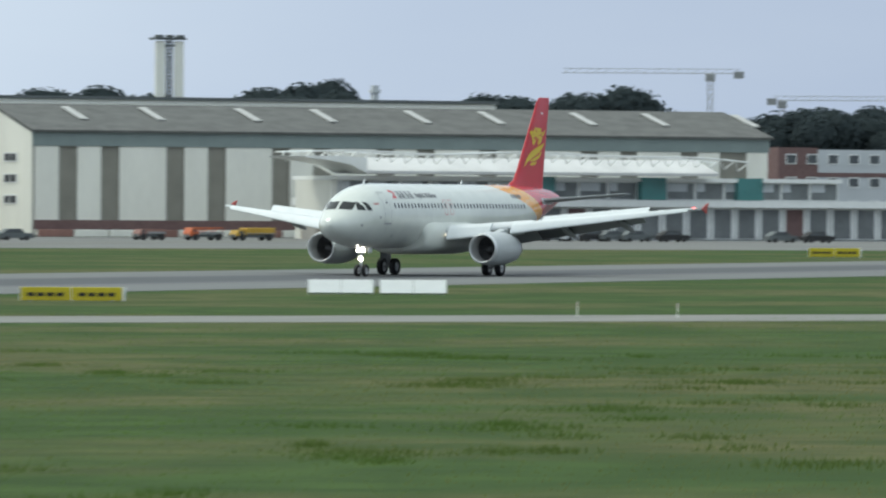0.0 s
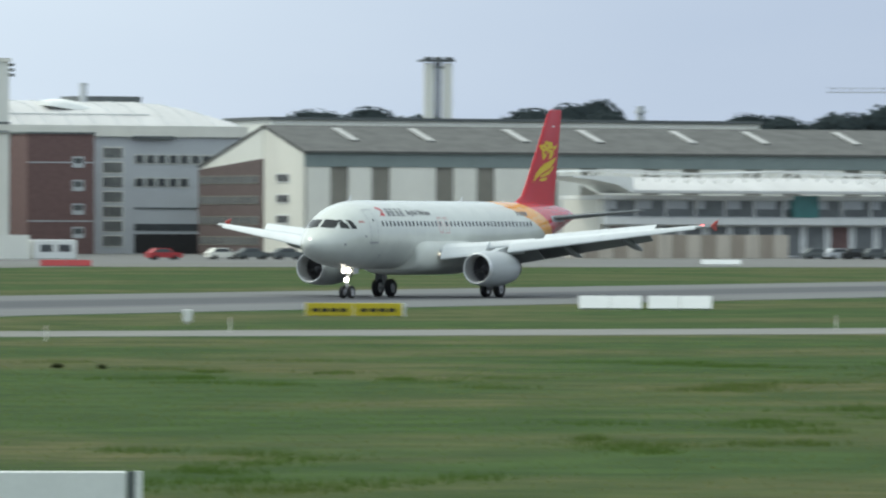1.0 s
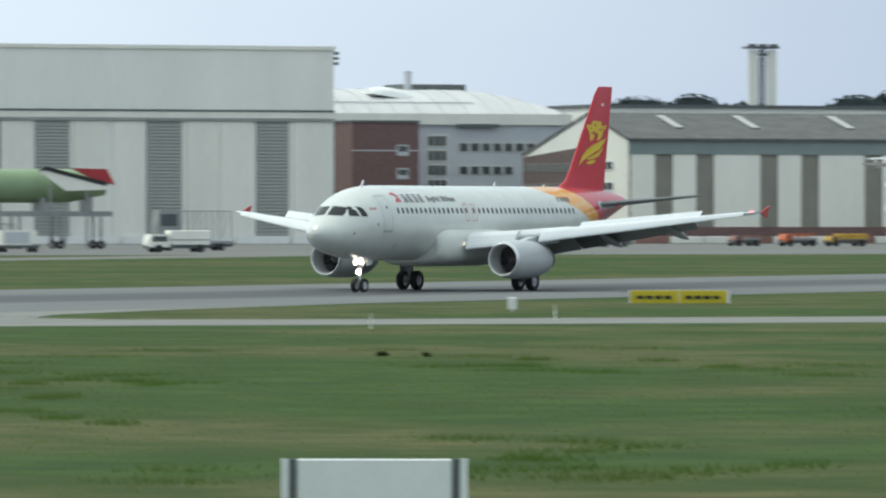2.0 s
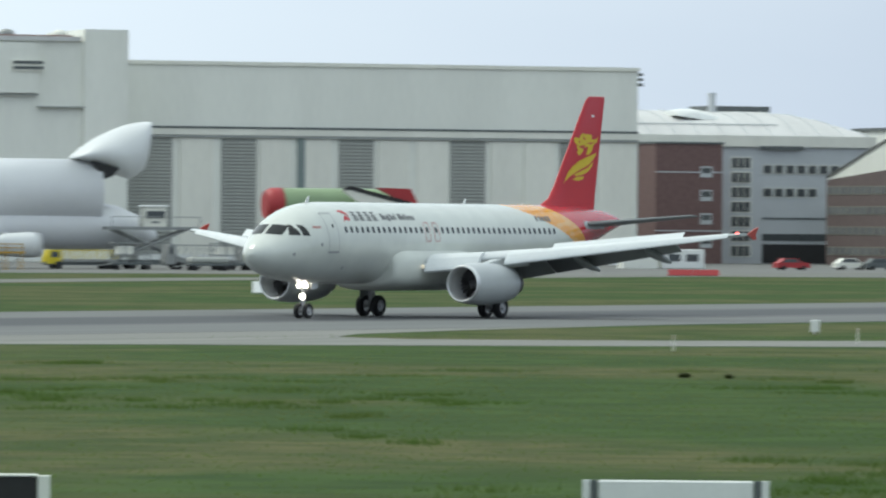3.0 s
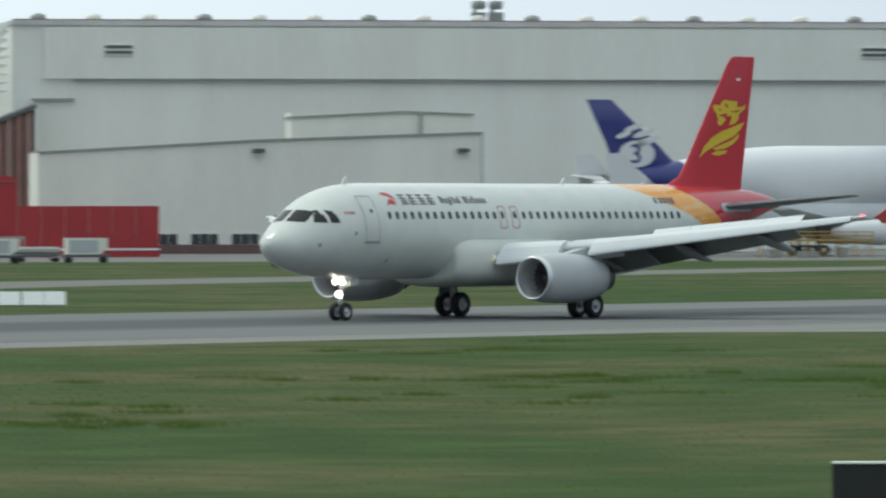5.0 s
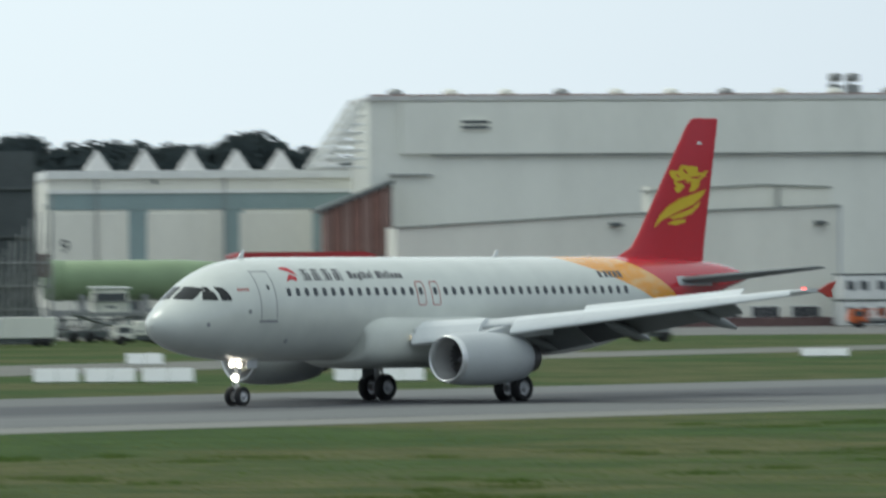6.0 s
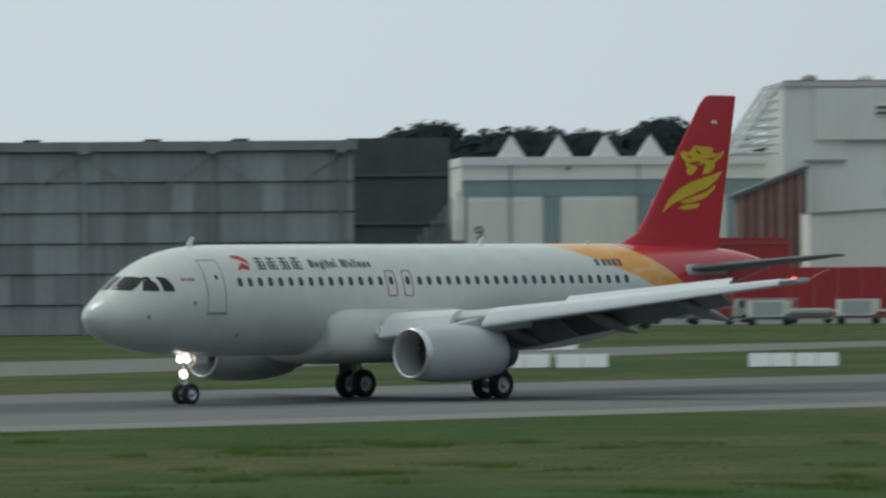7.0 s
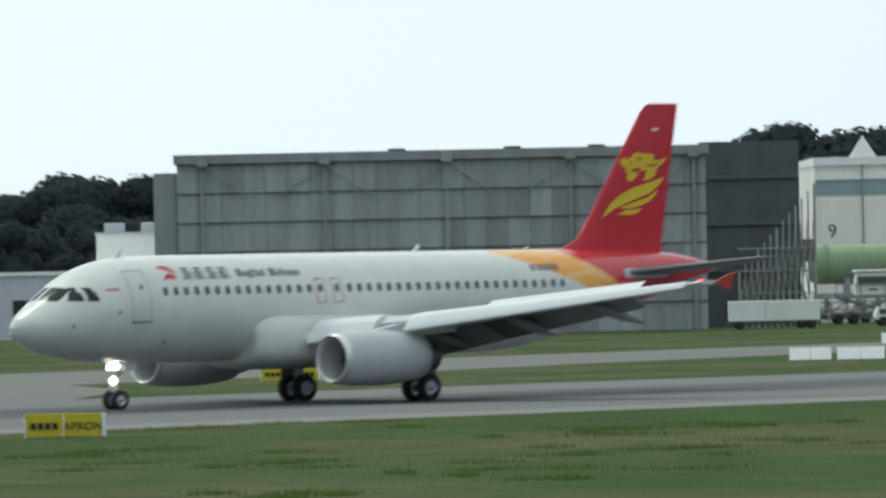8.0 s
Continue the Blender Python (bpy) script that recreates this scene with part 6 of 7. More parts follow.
def freighter():
    v = 735.0
    u0 = along(37.35, v)
    o = thing("freighter", grid(u0, v), "white outsize cargo aircraft with blue tail, nose visor raised", "aircraft")
    M["freighter_paint"] = banded_material("freighter_paint", (0.76, 0.77, 0.78), (0.035, 0.045, 0.2), 15.8, 1.05, 5.8)
    bm = bmesh.new()
    tube(bm, [(3.0, 9.0, 0.5, 0.5), (5.5, 8.7, 1.3, 1.0), (9, 8.45, 2.3, 1.85), (12.5, 8.4, 3.0, 2.55), (16, 8.4, 3.5, 3.25), (19.5, 8.43, 3.7, 3.62), (22.5, 8.45, 3.75, 3.75), (41.0, 8.45, 3.75, 3.75)])
    part("upper_hull", bm, M["freighter_paint"], o, "bulging white upper hull with blue band")
    bm = bmesh.new()
    tube(bm, [(1.0, 8.0, 0.3, 0.3), (6, 7.2, 1.2, 1.1), (12, 5.9, 2.2, 2.0), (17, 5.0, 2.8, 2.7), (40.0, 4.85, 2.82, 2.8), (43.5, 4.6, 2.5, 2.4), (46.0, 4.2, 1.8, 1.7), (47.6, 3.8, 0.9, 0.9), (48.1, 3.6, 0.2, 0.2)])
    part("lower_hull", bm, M["freighter_paint"], o, "white lower hull with low flight deck")
    # black disc in place of the unlit hold inside
    bm = bmesh.new()
    tube(bm, [(40.95, 8.8, 3.5, 3.5), (41.04, 8.8, 3.5, 3.5)])
    part("hold_opening", bm, M["black"], o, "black disc standing for the unlit cargo hold")
    bm = bmesh.new()
    tube(bm, [(x, (hi + lo) / 2, wide, (hi - lo) / 2) for x, hi, lo, wide in ((0, 0.02, -0.1, 1.4), (0.7, 0.28, -0.6, 2.4), (1.5, 0.52, -1.25, 3.0), (2.5, 0.75, -2.25, 3.4), (3.5, 0.9, -3.25, 3.6),
         (4.5, 0.97, -4.25, 3.6), (5.2, 0.98, -4.9, 3.5), (6.2, 0.95, -4.85, 3.3), (7.2, 0.86, -4.5, 3.0), (8.2, 0.66, -3.3, 2.5), (9.2, 0.38, -1.75, 1.8), (9.9, 0.1, -0.5, 0.9), (10.1, -0.02, -0.15, 0.3))])
    visor = part("nose_visor", bm, M["white_plane"], o, "raised white nose visor")
    visor.matrix_local = pose(38.05, 0, 12.3, 0, -24.2, 0)
    # solid black block painted for the shade below the visor
    bm = bmesh.new()
    add_prism(bm, [(39.9, 11.9), (42.9, 11.2), (42.2, 10.3), (41.0, 9.9)], -2.9, 2.9)
    part("hinge_bay", bm, M["black"], o, "black block standing for the shade under the raised visor")
    for sgn in (-1, 1):
        bm = bmesh.new()
        lofted(bm, [(sgn * y, (x, z), foil(-c, 0.12, 10)) for y, x, c, z in ((2.0, 31.5, 9.0, 3.6), (8.0, 27.0, 6.0, 4.1), (20.0, 18.5, 2.8, 5.3))])
        part("wing", bm, M["wing_grey"], o, "grey swept wing")
        bm = bmesh.new()
        add_spin(bm, [(32.2, 1.05), (32.6, 1.3), (31.4, 1.42), (28.6, 1.25), (27.2, 0.8), (26.0, 0.4)], (0, sgn * 8, 2.6), "x", 24)
        part("engine", bm, M["white_plane"], o, "white engine nacelle")
        bm = bmesh.new()
        lofted(bm, [(sgn * y, (x, z), foil(-c, 0.1, 8)) for y, x, c, z in ((0.5, 7.5, 5.0, 8.2), (8.2, 2.0, 2.2, 9.0))])
        part("tailplane", bm, M["wing_grey"], o)
        bm = bmesh.new()
        add_prism(bm, [(6.0, 7.2), (1.2, 6.9), (0.6, 11.2), (2.6, 11.4)], sgn * 8.2 - 0.1, sgn * 8.2 + 0.1)
        part("end_plate", bm, M["white_plane"], o, "white tailplane end plate")
        bm = bmesh.new()
        for x in (24.6, 26.0):
            add_spin(bm, [(-0.25, 0.3), (-0.25, 0.62), (0.25, 0.62), (0.25, 0.3)], (x, sgn * 4.6, 0.62), "y", 16)
        add_rod(bm, (25.3, sgn * 4.6, 0.6), (25.3, sgn * 4.4, 3.4), 0.2, 8)
        part("main_gear", bm, M["black"], o, "dark main gear")
    bm = bmesh.new()
    fin = []
    for z, le, te in ((9.6, 10.8, 3.4), (12.4, 8.2, 2.4), (14.8, 5.6, 1.3), (17.3, 3.0, 0.2)):
        fin.append([bm.verts.new((le - a, u, z)) for a, u in foil(le - te, 0.1, 8)])
    for r0, r1 in zip(fin, fin[1:]):
        for k in range(len(r0)):
            bm.faces.new((r0[k], r0[(k + 1) % len(r0)], r1[(k + 1) % len(r0)], r1[k])).smooth = True
    bm.faces.new(fin[-1])
    f = part("tail_fin", bm, M["blue_plane"], o, "dark blue tail fin with white ellipses")
    for x, z, w, h, r in ((6.6, 13.6, 1.3, 0.35, 20), (5.4, 14.2, 1.1, 0.3, 20), (6.9, 12.7, 1.5, 0.4, 20), (4.3, 13.4, 0.9, 0.28, 20), (5.8, 11.3, 2.0, 1.5, 0)):
        bm = bmesh.new()
        add_prism(bm, [(w * math.cos(2 * math.pi * k / 20), h * math.sin(2 * math.pi * k / 20)) for k in range(20)], -0.5, 0.5)
        e = part("fin_marking", bm, M["white_plane"], f)
        e.matrix_local = pose(x, 0, z, 0, -r, 0)
    t = bpy.data.curves.new("three", "FONT")
    t.body, t.size, t.extrude = "3", 3.0, 0.03
    src = new("text_source", t)
    me = bpy.data.meshes.new_from_object(src.evaluated_get(bpy.context.evaluated_depsgraph_get()))
    bpy.data.objects.remove(src)
    me.materials.append(M["blue_plane"])
    d = part("numeral", me, None, f, "dark blue numeral")
    d.matrix_local = pose(4.9, -0.56, 10.3, 90, 0, 0)
    bm = bmesh.new()
    add_rod(bm, (43.0, 0, 0.6), (43.0, 0, 2.6), 0.15, 8)
    add_spin(bm, [(-0.4, 0.2), (-0.4, 0.5), (0.4, 0.5), (0.4, 0.2)], (43.0, 0, 0.5), "y", 16)
    part("nose_gear", bm, M["black"], o)


def hull_section(name, bearing0, bearing1, v, zc, r, cap_mat, label):
    """A primer-green hull section lying on a transport cradle."""
    u0, u1 = along(bearing0, v), along(bearing1, v)
    w = u1 - u0
    o = thing(name, grid(u0, v), label, "fuselage")
    bm = bmesh.new()
    tube(bm, [(0.0, zc, r * 0.93, r * 0.93), (0.3, zc, r, r), (w * 0.72, zc, r, r), (w, zc + 0.3, r * 0.72, r * 0.7)])
    part("hull", bm, M["primer"], o, "green-primed hull barrel")
    bm = bmesh.new()
    tube(bm, [(-0.9, zc, r * 0.8, r * 0.8), (-0.2, zc, r * 1.0, r * 1.0), (1.1, zc, r * 1.03, r * 1.03)])
    part("end_cover", bm, cap_mat, o, "fabric end cover")
    for f in (0.15, 0.5, 0.85):
        box_part("cradle", (w * f, w * f + 0.6, -1.8, 1.8, zc - r - 1.0, zc - r * 0.7), M["steel"], o)
    box_part("bed", (-0.5, w + 0.5, -1.9, 1.9, zc - r - 1.6, zc - r - 0.98), M["steel"], o, "steel transport bed")
    for f in (0.05, 0.35, 0.65, 0.95):
        for s in (-1.6, 1.6):
            bm = bmesh.new()
            add_rod(bm, (w * f, s, 0.5), (w * f, s, zc - r - 1.6), 0.16, 8)
            part("leg", bm, M["steel"], o)
            bm = bmesh.new()
            add_spin(bm, [(-0.2, 0.2), (-0.2, 0.5), (0.2, 0.5), (0.2, 0.2)], (w * f, s, 0.5), "y", 14)
            part("wheel", bm, M["black"], o)
    return o


def vehicle(name, m, length, height, body, label, cab=0.3, box=True, lift=0.0):
    """A service truck: chassis, cab with glazing, load box or flat bed, wheels."""
    o = thing(name, m, label, "vehicle")
    wd = 1.2
    box_part("chassis", (0, length, -wd * 0.8, wd * 0.8, 0.45, 0.8), M["dark_trim"], o)
    c = length * cab
    bm = bmesh.new()
    add_prism(bm, [(0, 0.6), (c, 0.6), (c, height * 0.82), (0.35, height * 0.82), (0.05, height * 0.5)], -wd, wd)
    cabin = part("cab", bm, body, o)
    box_part("side_window", (0.45, c - 0.3, -wd - 0.03, wd + 0.03, height * 0.5, height * 0.74), M["glass"], cabin)
    if box:
        box_part("load_box", (c + 0.1, length, -wd, wd, 0.82, height), body, o, bevel=0.08)
        box_part("box_rail", (c + 0.05, length + 0.03, -wd - 0.03, wd + 0.03, height * 0.55, height * 0.6), M["steel"], o)
    else:
        box_part("flat_bed", (c + 0.1, length, -wd, wd, 0.82, 1.1), M["steel"], o)
        n = max(3, int((length - c) / 1.2))
        gap = (length - c - 0.4) / (n - 1)

        def rod(name, p, q, r):
            bm = bmesh.new()
            add_rod(bm, p, q, r, 6)
            part(name, bm, body, o)

        for s in (-wd, wd):
            for k in range(n):
                x = c + 0.2 + k * gap
                rod("rail_post", (x, s, 1.1), (x, s, height * 0.8), 0.05)
                if k:
                    rod("brace", (x - gap, s, 1.1), (x, s, height * 0.8), 0.04)
            rod("rail", (c + 0.2, s, height * 0.8), (length - 0.2, s, height * 0.8), 0.06)
    for x in (length * 0.16, length * 0.84):
        for s in (-wd, wd):
            bm = bmesh.new()
            add_spin(bm, [(-0.14, 0.0), (-0.14, 0.3), (-0.12, 0.44), (0.12, 0.44), (0.14, 0.3), (0.14, 0.0)], (x, s, 0.45), "y", 16)
            part("wheel", bm, M["black"], o)
    return o


def car(m, mat, label):
    o = thing("car", m, label, "car", "parked cars")
    bm = bmesh.new()
    add_prism(bm, [(0, 0.3), (4.3, 0.3), (4.3, 0.8), (4.0, 0.9), (3.2, 0.95), (2.6, 1.45), (1.0, 1.45), (0.3, 0.95), (0, 0.85)], -0.85, 0.85)
    part("body", bm, mat, o)
    bm = bmesh.new()
    add_prism(bm, [(0.55, 0.95), (2.95, 0.95), (2.5, 1.38), (1.05, 1.38)], -0.87, 0.87)
    part("glasshouse", bm, M["glass"], o, "dark side glazing")
    for x in (0.85, 3.4):
        for s in (-0.82, 0.82):
            bm = bmesh.new()
            add_spin(bm, [(-0.1, 0.0), (-0.1, 0.3), (0.1, 0.3), (0.1, 0.0)], (x, s, 0.3), "y", 12)
            part("wheel", bm, M["black"], o)


freighter()
hull_section("hull_section", 32.84, 31.7, 772, high(32.3, 0.345, 772) - 2.0, 2.0, M["red_paint"], "green-primed airliner hull on a high loader")
hull_section("hull_section", 44.85, 43.35, 702, 5.9, 2.1, M["primer"], "green-primed hull section with pale fittings on trailers")
# tail surface in delivery colours beside the raised hull
o = thing("tail_panel", grid(along(32.25, 768), 768), "black and cream tail surface on a stand", "aircraft part")
z0 = high(32.2, 0.19, 768)
bm = bmesh.new()
add_prism(bm, [(0, z0 + 1.9), (0.9, z0 + 2.3), (6.8, z0 + 1.0), (9.2, z0 - 0.2), (3.4, z0 - 0.4)], -0.2, 0.2)
part("panel", bm, M["cladding_white"], o)
bm = bmesh.new()
add_prism(bm, [(0, z0 + 2.0), (0.9, z0 + 2.5), (8.6, z0 + 0.6), (8.2, z0 + 0.2), (1.0, z0 + 2.0)], -0.3, 0.3)
part("edge", bm, M["black"], o)
bm = bmesh.new()
add_prism(bm, [(4.2, z0 + 2.3), (8.6, z0 + 2.2), (9.6, z0 + 0.3), (6.5, z0 + 1.2)], 0.4, 0.8)
part("red_tip", bm, M["red_paint"], o)
bm = bmesh.new()
for x in (1.5, 6.0):
    add_rod(bm, (x, 0, 0), (x, 0, z0 + 0.3), 0.15, 8)
part("stand", bm, M["steel"], o)

# red hall and red fence by the big hall's corner
r = thing("red_hall", grid(along(43.32, 765), 765), "red tent hall with a white stripe", "hall")
rw = along(42.13, 765) - along(43.32, 765)
rh = high(42.7, 0.335, 765)
bm = bmesh.new()
add_prism(bm, [(0, 0), (rw, 0), (rw, rh - 0.3), (rw * 0.93, rh), (rw * 0.06, rh), (0, rh - 0.4)], 0, 8)
part("skin", bm, M["red_paint"], r)
box_part("stripe", (rw * 0.18, rw * 0.5, -0.08, 0.1, rh - 3.4, rh - 2.0), M["frame_white"], r, "pale stripe")
box_part("eave", (0, rw, -0.12, 0.1, rh - 0.75, rh - 0.6), M["rust_red"], r)
f = thing("red_fence", grid(along(42.12, 740), 740), "long red hoarding on the apron", "fence")
fh = high(41.8, 0.08, 740)
for k in range(6):
    box_part("panel", (k * 2.6, k * 2.6 + 2.55, 0, 0.25, 1.0, fh), M["red_paint"], f)
box_part("kerb", (0, 15.6, -0.2, 0.4, 0, 0.98), M["red_paint"], f)
box_part("pale_line", (0, 15.6, -0.26, -0.2, 0.75, 0.98), M["frame_white"], f)

# apron vehicles
TURN = GRID - 90
vehicle("service_truck", polar(36.92, 755, 0, TURN), 9.0, 3.6, M["orange_paint"], "orange aircraft service truck", 0.3, True)
vehicle("service_truck", polar(38.15, 770, 0, TURN), 7.5, 2.6, M["orange_paint"], "low orange-yellow equipment truck", 0.25, False)
def cab_loader(bearing, rng, low, wide, length, label, deck):
    """A lifting loader: long low bed on wheels, crossed lifting arms, raised platform and a glazed cab on it."""
    o = thing("cab_loader", polar(bearing, rng, 0, TURN), label, "vehicle")
    box_part("chassis", (-length * 0.5, length * 0.5, -1.3, 1.3, 0.5, 1.05), M["dark_trim"], o)
    box_part("platform", (-length * 0.45, length * 0.4, -1.4, 1.4, low - 0.45, low - 0.1), M["steel"], o, "grey raised platform")
    for s in (-1.1, 1.1):
        for a, b in ((-0.38, 0.3), (0.3, -0.38)):
            bm = bmesh.new()
            add_rod(bm, (length * a, s, 1.0), (length * b, s, low - 0.4), 0.14, 8)
            part("lifting_arm", bm, M["steel"], o)
    bm = bmesh.new()
    add_prism(bm, [(-wide / 2, low - 0.1), (wide / 2, low - 0.1), (wide / 2 + 0.1, low + 0.7), (wide / 2 - 0.1, low + 2.0), (-wide / 2 + 0.1, low + 2.0), (-wide / 2 - 0.1, low + 0.7)], -1.2, 1.2)
    cab = part("cab", bm, M["cladding_white"], o, "white glazed driver's cab")
    box_part("front_window", (-wide / 2 + 0.2, wide / 2 - 0.2, -1.24, 1.24, low + 0.85, low + 1.65), M["glass"], cab)
    box_part("cab_roof", (-wide / 2 - 0.15, wide / 2 + 0.15, -1.35, 1.35, low + 2.02, low + 2.3), M["frame_white"], cab, "", 0.08)
    box_part("grille", (-0.4, 0.4, -1.24, -1.19, low + 0.3, low + 0.5), M["dark_trim"], cab)
    for f in (-0.42, -0.14, 0.14, 0.42):
        bm = bmesh.new()
        add_rod(bm, (length * f, -1.4, low - 0.1), (length * f, -1.4, low + deck), 0.05, 6)
        part("rail_post", bm, M["steel"], o)
    bm = bmesh.new()
    add_rod(bm, (-length * 0.43, -1.4, low + deck), (length * 0.42, -1.4, low + deck), 0.05, 6)
    part("rail", bm, M["steel"], o)
    for x in (-0.4, -0.22, 0.22, 0.4):
        for s in (-1.2, 1.2):
            bm = bmesh.new()
            add_spin(bm, [(-0.16, 0.0), (-0.16, 0.34), (-0.13, 0.5), (0.13, 0.5), (0.16, 0.34), (0.16, 0.0)], (length * x, s, 0.5), "y", 16)
            part("wheel", bm, M["black"], o)
    return o


cab_loader(44.365, 632, 2.9, 3.3, 8.5, "white-cabbed lifting loader before the green hull", 0.9)
cab_loader(33.84, 756, 4.8, 2.5, 12.0, "tall white-cabbed loader at the freighter's nose", 1.0)


def boom_lift(bearing, rng, top, label):
    """A work platform: low base, jointed boom and a rust-orange basket."""
    o = thing("boom_lift", polar(bearing, rng, 0, TURN), label, "vehicle")
    box_part("base", (-1.6, 1.6, -1.1, 1.1, 0.45, 1.5), M["dark_trim"], o, "", 0.1)
    for a, b, r in (((0.6, 0, 1.5), (-0.9, 0, top * 0.6), 0.22), ((-0.9, 0, top * 0.6), (0.1, 0, top - 2.0), 0.16)):
        bm = bmesh.new()
        add_rod(bm, a, b, r, 8)
        part("boom", bm, M["steel"], o)
    box_part("basket", (-0.9, 1.0, -0.7, 0.7, top - 2.2, top), M["brick"], o, "rust-red basket", 0.08)
    for x in (-1.1, 1.1):
        for s in (-1.0, 1.0):
            bm = bmesh.new()
            add_spin(bm, [(-0.15, 0.0), (-0.15, 0.45), (0.15, 0.45), (0.15, 0.0)], (x, s, 0.45), "y", 14)
            part("wheel", bm, M["black"], o)
    return o


boom_lift(44.96, 640, 8.3, "boom lift with a rust-red basket by the barrier")
vehicle("loader", polar(34.75, 742, 0, TURN), 8.0, 2.6, M["yellow_paint"], "yellow flat loader beside the freighter", 0.2, False)
vehicle("high_loader", polar(31.28, 765, 0, TURN), 9.0, 5.6, M["steel"], "grey scissor loader with railings", 0.3, False)
vehicle("tow_tractor", polar(31.35, 735, 0, TURN), 7.0, 2.4, M["cladding_white"], "white tow tractor before the hangar", 0.35, True)
vehicle("tow_tractor", polar(39.98, 592, 0, TURN), 3.4, 1.9, M["shutter"], "small grey-green tow tractor", 0.4, False)
o = thing("cargo_trailer", polar(45.62, 590, 0, TURN), "white two-panel box trailer beside the barrier", "trailer")
box_part("chassis", (0, 8.3, -0.9, 0.9, 0.45, 0.7), M["dark_trim"], o)
for k in range(2):
    box_part("box", (0.05 + k * 3.3, (3.3 if k == 0 else 8.25), -1.15, 1.15, 0.72, 2.55), M["frame_white"] if k == 0 else M["cladding_white"], o, "", 0.05)
for x in (1.0, 6.6, 7.5):
    for sgn in (-1, 1):
        bm = bmesh.new()
        add_spin(bm, [(-0.12, 0.0), (-0.12, 0.4), (0.12, 0.4), (0.12, 0.0)], (x, sgn, 0.4), "y", 14)
        part("wheel", bm, M["black"], o)
# long yellow work platform under the freighter's belly
o = thing("work_platform", polar(35.9, 722, 0, TURN), "long low yellow work platform beside the freighter", "platform")
box_part("deck", (0, 12.6, -0.9, 0.9, 1.75, 1.95), M["platform_yellow"], o)
for k in range(8):
    x = 0.2 + k * 1.74
    bm = bmesh.new()
    add_rod(bm, (x, -0.8, 0), (x, -0.8, 2.8), 0.06, 6)
    part("post", bm, M["platform_yellow"], o)
    bm = bmesh.new()
    add_rod(bm, (x, 0.8, 0), (x, 0.8, 1.8), 0.06, 6)
    part("post", bm, M["platform_yellow"], o)
    if k:
        bm = bmesh.new()
        add_rod(bm, (x - 1.74, -0.8, 0.15), (x, -0.8, 1.7), 0.04, 6)
        part("brace", bm, M["steel"], o)
for z in (2.35, 2.75):
    bm = bmesh.new()
    add_rod(bm, (0.2, -0.8, z), (12.4, -0.8, z), 0.06, 6)
    part("rail", bm, M["platform_yellow"], o)
for x, wide, tall in ((1.2, 1.4, 0.9), (4.4, 2.2, 0.7), (8.6, 1.2, 1.1)):
    box_part("tool_chest", (x, x + wide, -0.5, 0.5, 0.0, tall), M["shutter"], o, "grey tool chest", 0.05)
vehicle("flat_trailer", polar(45.1, 645, 0, TURN), 9.0, 2.6, M["dark_trim"], "dark flat trailer with railings", 0.1, False)
vehicle("flat_trailer", polar(44.55, 655, 0, TURN), 8.0, 3.0, M["shutter"], "grey-green trailer with railings", 0.12, False)
vehicle("tow_tractor", polar(44.35, 600, 0, TURN), 4.8, 2.1, M["cladding_white"], "white tow tractor by the marker boards", 0.4, True)
vehicle("flat_trailer", polar(43.9, 612, 0, TURN), 7.0, 2.6, M["steel"], "grey flat trailer with railings", 0.15, False)
vehicle("flat_trailer", polar(42.6, 690, 0, TURN), 6.5, 3.0, M["shutter"], "grey trailer with railings by the red hoarding", 0.2, False)
vehicle("flat_trailer", polar(33.75, 748, 0, TURN), 9.0, 3.4, M["steel"], "grey flat trailer with railings", 0.12, False)
vehicle("flat_trailer", polar(33.12, 750, 0, TURN), 9.0, 3.8, M["steel"], "grey flat trailer with railings", 0.12, False)
vehicle("flat_loader", polar(26.42, 872, 0, TURN), 3.6, 1.7, M["rust_red"], "low dull red flat loader before the shed", 0.3, False)
vehicle("flat_loader", polar(26.0, 872, 0, TURN), 4.6, 2.0, M["orange_paint"], "low orange flat loader before the shed", 0.25, False)
vehicle("flat_loader", polar(25.62, 872, 0, TURN), 5.4, 1.65, M["platform_yellow"], "low ochre loader before the shed", 0.25, True)
vehicle("site_van", polar(51.9, 640, 0, TURN), 5.0, 2.3, M["cladding_white"], "white van by the works building", 0.4, True)
b = thing("white_kiosk", grid(along(29.55, 800), 800), "small white kiosk with two windows", "kiosk")
box_part("body", (0, 5.6, 0, 3, 0, 2.4), M["frame_white"], b, "", 0.08)
for x in (0.8, 3.2):
    box_part("window", (x, x + 1.6, -0.05, 0.1, 0.9, 1.8), M["glass"], b)
box_part("cabinet", (-5.2, -0.6, 0, 2, 0, 3.0), M["cladding"], b)
car(polar(28.6, 835, 0, TURN), M["red_paint"], "red parked car before the grey hall")
for bearing, mat, name in ((28.1, "cladding_white", "white"), (27.85, "dark_trim", "dark"), (27.55, "dark_trim", "dark"), (23.08, "dark_trim", "dark"), (22.9, "cladding_grey", "grey"),
                           (22.58, "dark_trim", "dark"), (22.75, "black", "black"), (22.4, "dark_trim", "dark"), (22.1, "black", "black"), (21.2, "dark_trim", "dark"), (20.9, "black", "black")):
    car(polar(bearing, 905 if bearing < 25 else 850, 0, TURN), M[mat], name + " parked car in front of the buildings")


